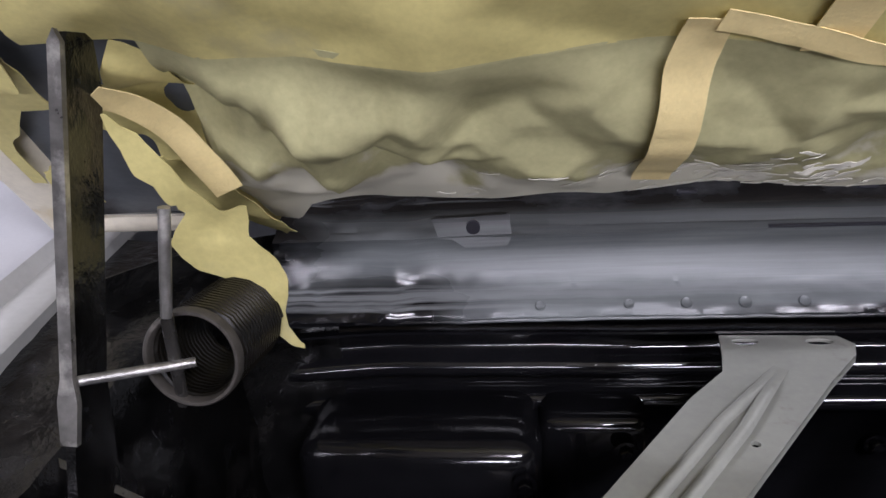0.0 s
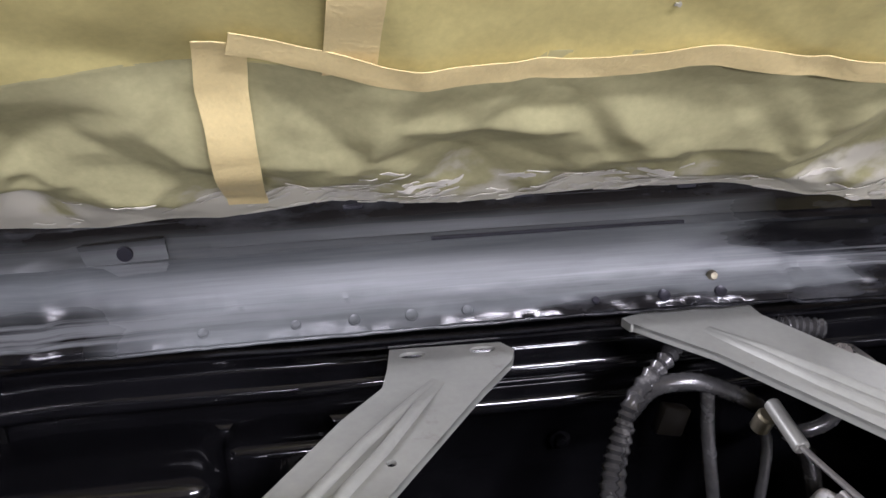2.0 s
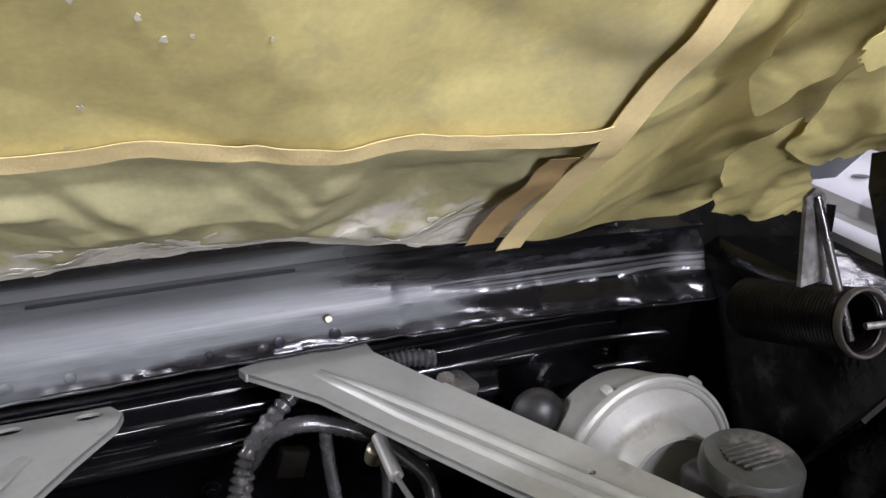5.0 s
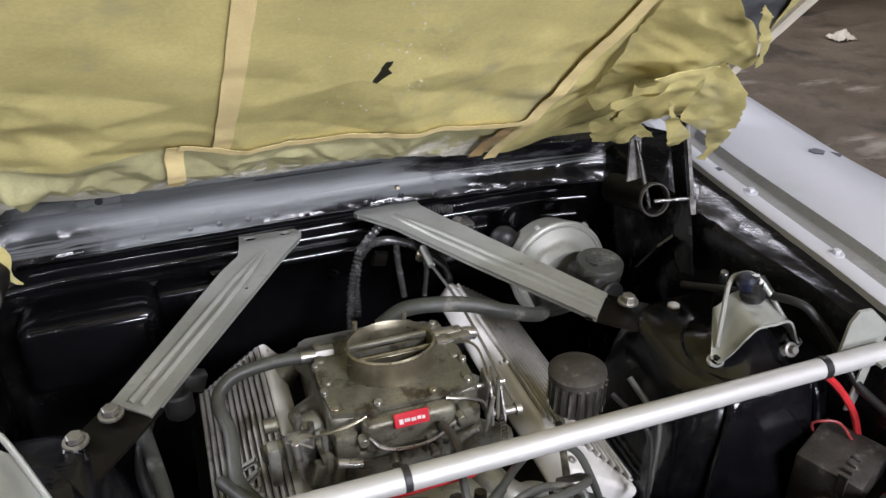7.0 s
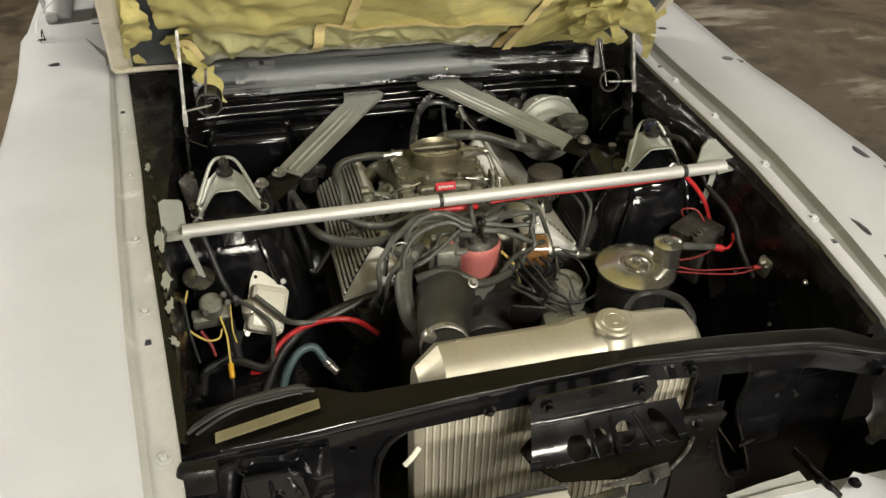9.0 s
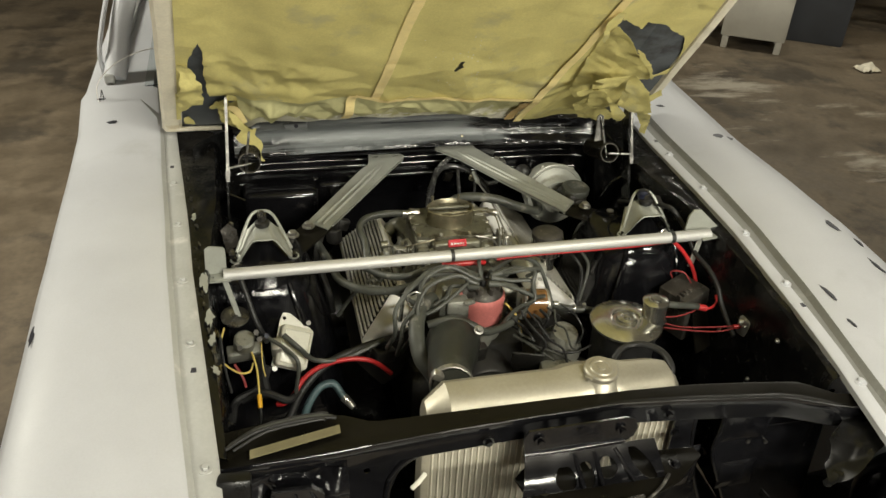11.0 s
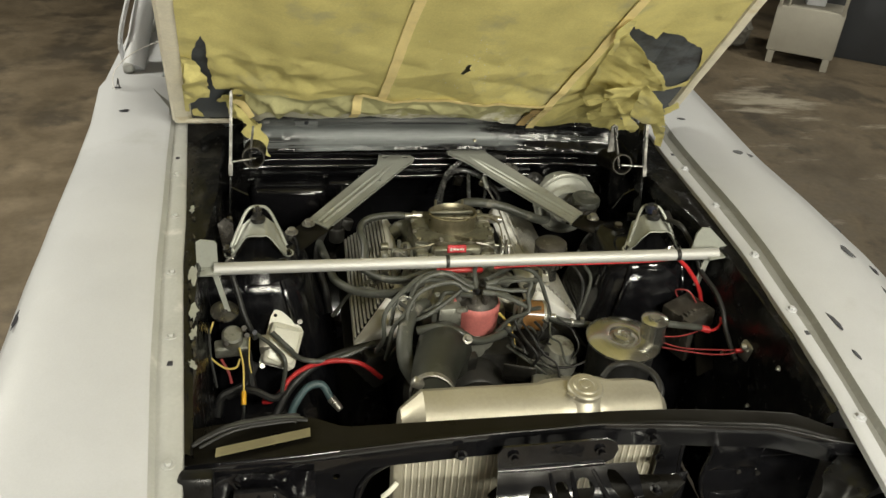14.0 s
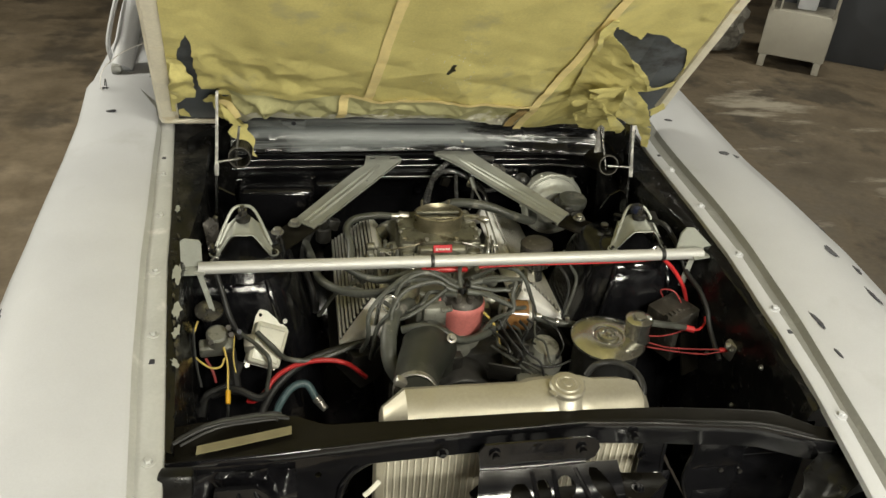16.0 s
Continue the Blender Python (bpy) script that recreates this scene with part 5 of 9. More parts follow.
leaf("torn_flap", [(-0.497, 0.398, 1.116), (-0.494, 0.407, 1.093), (-0.491, 0.412, 1.080), (-0.473, 0.421, 1.053), (-0.488, 0.427, 1.033), (-0.478, 0.432, 1.015), (-0.463, 0.434, 1.007), (-0.459, 0.440, 0.988), (-0.443, 0.444, 0.973), (-0.431, 0.446, 0.962),
                   (-0.417, 0.447, 0.957), (-0.431, 0.444, 0.975), (-0.425, 0.434, 1.008), (-0.443, 0.426, 1.036), (-0.438, 0.419, 1.058), (-0.453, 0.420, 1.052), (-0.466, 0.415, 1.070), (-0.477, 0.409, 1.092)], 0.012, 2)
leaf("torn_strip", [(-0.588, 0.285, 1.253), (-0.571, 0.289, 1.249), (-0.561, 0.31, 1.228), (-0.551, 0.337, 1.202), (-0.548, 0.376, 1.164), (-0.555, 0.422, 1.119), (-0.579, 0.423, 1.118), (-0.602, 0.442, 1.1), (-0.611, 0.442, 1.1), (-0.611, 0.407, 1.134), (-0.594, 0.348, 1.191)], 0.020, 5, rough=0.004)
leaf("torn_strip", [(-0.609, 0.508, 1.052), (-0.595, 0.495, 1.064), (-0.585, 0.534, 1.026), (-0.608, 0.527, 1.033)], 0.006, 8)
leaf("torn_strip", [(-0.515, 0.447, 1.086), (-0.484, 0.464, 1.07), (-0.457, 0.507, 1.028), (-0.444, 0.525, 1.01), (-0.457, 0.537, 0.999), (-0.468, 0.525, 1.01), (-0.498, 0.507, 1.027), (-0.513, 0.481, 1.053)], 0.014, 9)
leaf("torn_flap", [(0.318, 0.123, 1.38), (0.343, 0.129, 1.351), (0.378, 0.146, 1.314), (0.421, 0.168, 1.278), (0.46, 0.2, 1.234), (0.458, 0.222, 1.212), (0.427, 0.215, 1.226), (0.406, 0.219, 1.229), (0.388, 0.243, 1.213), (0.376, 0.293, 1.178), (0.354, 0.379, 1.119), (0.329, 0.361, 1.148), (0.313, 0.254, 1.253), (0.307, 0.166, 1.339)], 0.010, 11)
leaf("torn_flap", [(0.417, 0.208, 1.233), (0.438, 0.211, 1.216), (0.471, 0.219, 1.187), (0.526, 0.29, 1.104), (0.503, 0.295, 1.099), (0.466, 0.293, 1.108), (0.428, 0.285, 1.129), (0.42, 0.259, 1.169), (0.417, 0.228, 1.213)], 0.010, 16)
leaf("torn_strip", [(0.361, 0.219, 1.187), (0.387, 0.247, 1.16), (0.426, 0.28, 1.128), (0.464, 0.308, 1.101), (0.474, 0.339, 1.07), (0.472, 0.357, 1.053), (0.447, 0.333, 1.076), (0.405, 0.28, 1.128)], 0.014, 23)
leaf("torn_strip", [(0.482, 0.295, 1.106), (0.515, 0.309, 1.092), (0.535, 0.309, 1.092), (0.562, 0.358, 1.044), (0.592, 0.417, 0.987), (0.568, 0.409, 0.995), (0.54, 0.358, 1.044)], 0.014, 29)
leaf("torn_strip", [(0.563, 0.393, 1.106), (0.58, 0.363, 1.135), (0.601, 0.386, 1.112), (0.583, 0.421, 1.078)], 0.006, 34)
leaf("torn_strip", [(0.281, 0.103, 1.385), (0.293, 0.076, 1.412), (0.307, 0.074, 1.413), (0.31, 0.106, 1.383), (0.298, 0.122, 1.367), (0.31, 0.162, 1.327), (0.296, 0.149, 1.34), (0.288, 0.121, 1.368)], 0.005, 37)
leaf("torn_strip", [(0.351, 0.086, 1.335), (0.374, 0.1, 1.321), (0.42, 0.144, 1.279), (0.457, 0.189, 1.235), (0.458, 0.201, 1.222), (0.424, 0.161, 1.262), (0.381, 0.121, 1.3)], 0.006, 39)
leaf("torn_strip", [(0.303, 0.26, 1.168), (0.336, 0.245, 1.182), (0.344, 0.207, 1.219), (0.315, 0.197, 1.229), (0.329, 0.193, 1.233), (0.393, 0.185, 1.241), (0.377, 0.229, 1.198), (0.369, 0.237, 1.19), (0.354, 0.261, 1.167), (0.323, 0.273, 1.155)], 0.014, 41)
leaf("torn_flap", [(0.413, 0.479, 1.026), (0.484, 0.506, 1.003), (0.505, 0.498, 1.01), (0.56, 0.521, 0.99), (0.52, 0.478, 1.027), (0.384, 0.372, 1.12), (0.37, 0.393, 1.101), (0.369, 0.416, 1.081)], 0.012, 47)
leaf("torn_flap", [(-0.495, 0.415, 1.148), (-0.476, 0.426, 1.138), (-0.473, 0.448, 1.119), (-0.476, 0.481, 1.088), (-0.479, 0.534, 1.039), (-0.458, 0.563, 1.013), (-0.474, 0.576, 1.0), (-0.502, 0.567, 1.009), (-0.521, 0.533, 1.04), (-0.526, 0.494, 1.076), (-0.545, 0.474, 1.094)], 0.026, 53)
leaf("torn_flap", [(0.391, 0.39, 1.095), (0.36, 0.298, 1.184), (0.409, 0.281, 1.2), (0.477, 0.304, 1.178), (0.524, 0.36, 1.123), (0.529, 0.405, 1.08), (0.488, 0.422, 1.063)], 0.014, 59)


def dried_overspray():
    """Thin crusts of white spray, dried along the folds of the lower strip's hem."""
    rnd = random.Random(44)
    bm = bmesh.new()

    def at(x, v):
        q = v * lerp_table(x, FLAP_END)
        return flap_point(x, q, 0.003 + flap_relief(x, q) * (1 - 0.7 * ease(0.75, 1.0, v)) + 0.0009)

    for k in range(170):
        x = rnd.choice((rnd.uniform(-0.36, 0.25), rnd.gauss(-0.17, 0.03), rnd.gauss(0.0, 0.06), rnd.gauss(0.20, 0.03)))
        v = min(0.985, 1.0 - abs(rnd.gauss(0.0, 0.17)))
        if not -0.37 < x < 0.255 or v < 0.55:
            continue
        n, wide, slope = rnd.randint(4, 8), rnd.uniform(0.0005, 0.0024), rnd.gauss(-2.6, 2.2)
        step = rnd.uniform(0.0018, 0.0042)
        rows = []
        for i in range(n):
            xx, vv = x + step * i, v + slope * step * (i - n / 2) + rnd.uniform(-0.006, 0.006)
            w = wide * (0.25 + math.sin(math.pi * (i + 0.5) / n)) * rnd.uniform(0.5, 1.3) / 0.15
            if vv + w > 0.992:
                vv = 0.992 - w
            rows.append((bm.verts.new(at(xx, vv - w)), bm.verts.new(at(xx, vv + w))))
        for a, b in zip(rows, rows[1:]):
            bm.faces.new((a[0], b[0], b[1], a[1]))
    bmesh.ops.recalc_face_normals(bm, faces=bm.faces)
    bmesh.ops.solidify(bm, geom=list(bm.faces), thickness=0.0004)
    ob = part("dried_overspray", bm, DRY_SPRAY, paper, "white crusts of dried spray")
    return tagged(ob, "white crusts of dried spray", "", "", "stuff")


dried_overspray()


def overspray_flecks():
    """Pale flecks of dried spray on the paper."""
    rnd = random.Random(31)
    bm = bmesh.new()
    for k in range(46):
        x, st = rnd.gauss(0.03, 0.045), rnd.gauss(0.20, 0.07)
        if any(inside(x, st, p) for p in TEARS) or st < 0.03:
            continue
        r = rnd.choice((0.0008, 0.0012, 0.0016, 0.002))
        pts = [(r * rnd.uniform(0.4, 1.2) * math.cos(a), r * rnd.uniform(0.4, 1.6) * math.sin(a)) for a in steps_between(0, 5.6, 7)]
        plate(bm, pts, basis(hood_point(x, st, paper_off(x) + crease(x, st) + 0.0008), (1, 0, 0), UP), 0.0004)
    ob = part("overspray_flecks", bm, DUSTY_PAPER, paper, "pale flecks of dried spray")
    return tagged(ob, "pale flecks of dried spray", "", "", "stuff")


overspray_flecks()


# ---- braces and cross bar ----
def skirt(bm, a, b, drop, t=0.0025):
    """A thin flange hanging from the edge a to b."""
    a, b = Vector(a), Vector(b)
    side = (b - a).cross(V(0, 0, 1)).normalized() * t
    vs = [bm.verts.new(p) for p in (a, b, b + V(0, 0, -drop), a + V(0, 0, -drop))]
    ws = [bm.verts.new(v.co + side) for v in vs]
    bm.faces.new(vs)
    bm.faces.new(ws[::-1])
    for i in range(4):
        bm.faces.new((vs[i], vs[(i + 1) % 4], ws[(i + 1) % 4], ws[i]))


def firewall_brace(name, outline, origin, zs, ridge, holes, skirts, ends, bolts, label):
    """A pressed steel brace from the cowl to a shock tower."""
    t = thing(name, (ridge[1][0], ridge[1][1], zs[1] - 0.02), label, "brace", "firewall braces")
    (ya, za), (yb, zb) = (origin[1], zs[0]), (ridge[1][1], zs[1])
    slope = (zb - za) / (yb - ya)

    def up(x, y, d=0.0):
        return V(x, y, za + slope * (y - ya) + d)

    bm = bmesh.new()
    m = Matrix(((1, 0, 0, 0), (0, 1, 0, 0), (0, slope, 1, za - slope * ya - 0.003), (0, 0, 0, 1)))
    plate(bm, outline, m, 0.003, holes)
    body = part("channel", bm, BRACE_PAINT, t)
    for a, b in skirts:
        bm = bmesh.new()
        skirt(bm, up(*a), up(*b), 0.007)
        part("side_flange", bm, BRACE_PAINT, t)
    p0, p1 = V(*ridge[0], 0), V(*ridge[1], 0)
    d = (p1 - p0).normalized()
    w = V(-d.y, d.x, 0)
    for side_off in (-0.0075, 0.0075):
        bm = bmesh.new()

        def f(u, v):
            q = p0.lerp(p1, v)
            c = side_off * min(1, 0.12 + v * 3.5) + u * 0.0048
            return up(q.x + w.x * c, q.y + w.y * c, 0.0002 + 0.0042 * (1 - u * u) ** 0.8 * min(1, v * 9))

        sheet(bm, f, steps_between(-1, 1, 8), steps_between(0, 1, 24))
        part("pressed_rib", bm, BRACE_PAINT, t)
    bm = bmesh.new()
    a, b = V(*ends[0]), V(*ends[1])
    side = (b - a).cross(V(0, 0, 1)).normalized()
    pts = [a + side * 0.036, a - side * 0.036, b - side * 0.040, b + side * 0.040]
    m = basis(a, b - a, side)
    n = (b - a).length
    plate(bm, [(-0.02, -0.034), (n * 0.7, -0.036), (n, -0.028), (n + 0.012, 0.0), (n, 0.028), (n * 0.7, 0.036), (-0.02, 0.034)], m, 0.005)
    e = part("tower_end", bm, LEDGE, t, "dull black bolted end plate")
    for q in bolts:
        share("brace_bolt", BOLT_BIG, e, pose(*q, 0, 0, 20))
    return t


firewall_brace("firewall_brace", [(-0.139, 0.611), (-0.05, 0.609), (-0.041, 0.596), (-0.046, 0.580), (-0.0745, 0.544), (-0.290, 0.2415), (-0.336, 0.280), (-0.178, 0.520), (-0.148, 0.556), (-0.143, 0.58)],
               (0, 0.61), (0.881, 0.868), ((-0.106, 0.560), (-0.308, 0.268)), (ring(-0.122, 0.600, 0.0105, 0.005), ring(-0.066, 0.600, 0.0105, 0.005), ring(-0.166, 0.49, 0.003, n=8), ring(-0.147, 0.468, 0.0035, n=8)),
               [((-0.0745, 0.544), (-0.290, 0.2415)), ((-0.336, 0.280), (-0.178, 0.520)), ((-0.046, 0.580), (-0.0745, 0.544)), ((-0.041, 0.596), (-0.046, 0.580))],
               ((-0.315, 0.262, 0.863), (-0.43, 0.135, 0.850)), ((-0.335, 0.258, 0.868), (-0.374, 0.228, 0.864)), "grey pressed steel brace from cowl to shock tower")
firewall_brace("firewall_brace", [(0.054, 0.612), (0.11, 0.632), (0.162, 0.634), (0.166, 0.60), (0.205, 0.533), (0.352, 0.288), (0.311, 0.244), (0.196, 0.410), (0.106, 0.549), (0.058, 0.601)],
               (0, 0.62), (0.893, 0.866), ((0.112, 0.585), (0.328, 0.268)), (ring(0.262, 0.395, 0.003, n=8), ring(0.236, 0.33, 0.003, n=8)),
               [((0.311, 0.244), (0.196, 0.410)), ((0.196, 0.410), (0.106, 0.549)), ((0.106, 0.549), (0.058, 0.601)), ((0.054, 0.612), (0.058, 0.601)), ((0.352, 0.288), (0.205, 0.533))],
               ((0.336, 0.270, 0.860), (0.475, 0.165, 0.848)), ((0.372, 0.262, 0.866), (0.43, 0.232, 0.856)), "grey pressed steel brace beside brake booster")


def cross_bar():
    t = thing("strut_bar", (0, 0, 0.90), "brushed silver tubular strut bar bolted across engine bay", "strut bar")
    bm = bmesh.new()
    cyl(bm, (-0.525, 0.002, 0.916), (0.572, 0.002, 0.918), 0.0128, n=28)
    bar = part("tube", bm, ALUMINIUM, t)
    for x, w in ((-0.046, 0.004), (0.476, 0.005)):
        bm = bmesh.new()
        lathe(bm, (x - w, 0.002, 0.918), (1, 0, 0), [(0.0128, 0), (0.0140, 0.0005), (0.0140, 2 * w - 0.0005), (0.0128, 2 * w)], 28)
        part("collar", bm, RUBBER, bar, "black cable tie" if x > 0 else "black joint ring")
    # left end bracket: upright ear, foot and drop strap
    bm = bmesh.new()
    plate(bm, [(x, z - 0.92) for x, z in ((-0.561, 0.914), (-0.519, 0.915), (-0.518, 0.968), (-0.522, 0.974), (-0.549, 0.978), (-0.558, 0.972))], basis((0, 0.016, 0.92), (1, 0, 0), (0, 0.02, 1)), 0.004)
    part("end_bracket", bm, BRACE_PAINT, t)
    bm = bmesh.new()
    plate(bm, [(-0.564, -0.012), (-0.555, -0.016), (-0.512, -0.016), (-0.512, 0.018), (-0.558, 0.018), (-0.564, 0.012)], pose(0, 0, 0.910), 0.004, (ring(-0.550, 0.0, 0.006, 0.003, 12),))
    part("bracket_foot", bm, BRACE_PAINT, t)
    bm = bmesh.new()
    box(bm, (-0.514, -0.012, 0.868), (0.011, 0.004, 0.100), rot=(-6, -13, 0), bev=0.001, seg=1)
    part("drop_strap", bm, BRACE_PAINT, t)
    # right end
    bm = bmesh.new()
    plate(bm, [(x, z - 0.92) for x, z in ((0.515, 0.905), (0.549, 0.901), (0.610, 0.909), (0.611, 0.918), (0.549, 0.974), (0.530, 0.975), (0.520, 0.961))], basis((0, 0.022, 0.92), (1, 0, 0), (0, 0.02, 1)), 0.004, (ring(0.596, -0.004, 0.003, n=8),))
    part("end_bracket", bm, BRACE_PAINT, t)
    bm = bmesh.new()
    plate(bm, [(0.545, -0.02), (0.604, -0.008), (0.604, 0.012), (0.545, 0.024)], pose(0, 0, 0.914), 0.004)
    part("bracket_foot", bm, BRACE_PAINT, t)
    bm = bmesh.new()
    box(bm, (0.548, 0.004, 0.874), (0.014, 0.004, 0.085), rot=(-4, 10, 0), bev=0.001, seg=1)
    part("drop_strap", bm, BRACE_PAINT, t)


cross_bar()


# ---- the engine ----
engine = thing("engine", (0.03, 0.25, 0.36), "dusty vee engine with finned aluminium valve covers", "engine")


def engine_core():
    bm = bmesh.new()
    box(bm, (0.03, 0.24, 0.50), (0.34, 0.56, 0.28), bev=0.03)
    block = part("engine_block", bm, IRON, engine, "greasy dark engine block")
    for s in (-1, 1):
        bm = bmesh.new()
        box(bm, (0.03 + s * 0.20, 0.27, 0.64), (0.15, 0.50, 0.12), rot=(0, s * 38, 0), bev=0.012)
        part("cylinder_head", bm, IRON, block)
    bm = bmesh.new()
    box(bm, (0.01, 0.25, 0.735), (0.20, 0.44, 0.07), bev=0.02)
    box(bm, (0.005, 0.24, 0.785), (0.15, 0.18, 0.03), bev=0.008)
    man = part("intake_manifold", bm, CAST, engine)
    for y in (0.08, 0.19, 0.30, 0.41):
        for s in (-1, 1):
            bm = bmesh.new()
            tube(bm, [(0.01 + s * 0.05, 0.24, 0.77), (0.01 + s * 0.09, y, 0.765), (0.01 + s * 0.14, y, 0.735)], 0.02, 10)
            part("runner", bm, CAST, man)
    bm = bmesh.new()
    box(bm, (0.02, -0.02, 0.60), (0.22, 0.08, 0.22), bev=0.03)
    cyl(bm, (0.02, -0.12, 0.62), (0.02, -0.04, 0.62), 0.07, 0.08, 28, 0.006)
    part("timing_cover", bm, IRON, engine)
    bm = bmesh.new()
    cyl(bm, (0.02, -0.15, 0.60), (0.02, -0.12, 0.60), 0.085, n=36, bev=0.006)
    part("pulley", bm, IRON, engine)


engine_core()


def valve_cover(s, cx, y0, cz):
    """A cast cover with long fins that end on a slant and a plain polished front."""
    out, up_n = V(s * 0.81, 0, -0.59), V(s * 0.59, 0, 0.81)
    c = V(cx, y0, cz)
    w, ln, h = 0.136, 0.46, 0.045

    def at(u, v, n):
        return c - out * (-u) + V(0, v, 0) + up_n * n

    bm = bmesh.new()
    m = Matrix((out, V(0, 1, 0), up_n)).transposed().to_4x4()
    m.translation = c + V(0, ln / 2, 0) - up_n * h / 2
    r = bmesh.ops.create_cube(bm, size=1, matrix=m @ Matrix.Diagonal((w, ln, h, 1)))
    bmesh.ops.bevel(bm, geom=list({e for v in r["verts"] for e in v.link_edges}), offset=0.008, segments=3, affect="EDGES", profile=0.5)
    cover = part("valve_cover", bm, POLISHED, engine, "finned cast aluminium valve cover, polished front end")
    n = 12
    for k in range(n):
        u = -w / 2 + 0.012 + (w - 0.024) * k / (n - 1)
        start = 0.018 + 0.105 * (1 - k / (n - 1)) if s < 0 else 0.018 + 0.085 * (1 - k / (n - 1))
        bm = bmesh.new()
        a, b = at(u, start, 0.003), at(u, ln - 0.012, 0.003)
        m = Matrix((out, V(0, 1, 0), up_n)).transposed().to_4x4()
        m.translation = (a + b) / 2
        r = bmesh.ops.create_cube(bm, size=1, matrix=m @ Matrix.Diagonal((0.0052, (b - a).length, 0.009, 1)))
        bmesh.ops.bevel(bm, geom=list({e for v in r["verts"] for e in v.link_edges}), offset=0.0016, segments=1, affect="EDGES")
        part("fin", bm, FIN, cover)
    # sunken ground between the fins
    bm = bmesh.new()
    vs = [bm.verts.new(at(u, v, 0.0012)) for u, v in ((-w / 2 + 0.008, 0.118), (w / 2 - 0.008, 0.014), (w / 2 - 0.008, ln - 0.01), (-w / 2 + 0.008, ln - 0.01))]
    bm.faces.new(vs)
    part("fin_ground", bm, IRON, cover)
    if s < 0:
        # raised cast bars where the maker's lettering stands
        for k in range(5):
            bm = bmesh.new()
            m = Matrix((out, V(0, 1, 0), up_n)).transposed().to_4x4()
            m.translation = at(-0.004 - 0.006 * (k % 2), 0.135 + 0.026 * k, 0.0075)
            r = bmesh.ops.create_cube(bm, size=1, matrix=m @ pose(0, 0, 0, 0, 0, 14 * (-1) ** k) @ Matrix.Diagonal((0.036 - 0.008 * (k % 2), 0.012, 0.008, 1)))
            bmesh.ops.bevel(bm, geom=list({e for v in r["verts"] for e in v.link_edges}), offset=0.003, segments=2, affect="EDGES")
            part("raised_bar", bm, CAST, cover)
    for u in (-0.052, 0.052):
        for v in (0.02, 0.23, 0.44):
            p = at(u * 1.12, v, -0.006)
            share("cover_bolt", BOLT_STEEL, cover, basis(p, out, V(0, 1, 0)))


valve_cover(-1, -0.190, 0.012, 0.732)
valve_cover(1, 0.250, 0.075, 0.732)


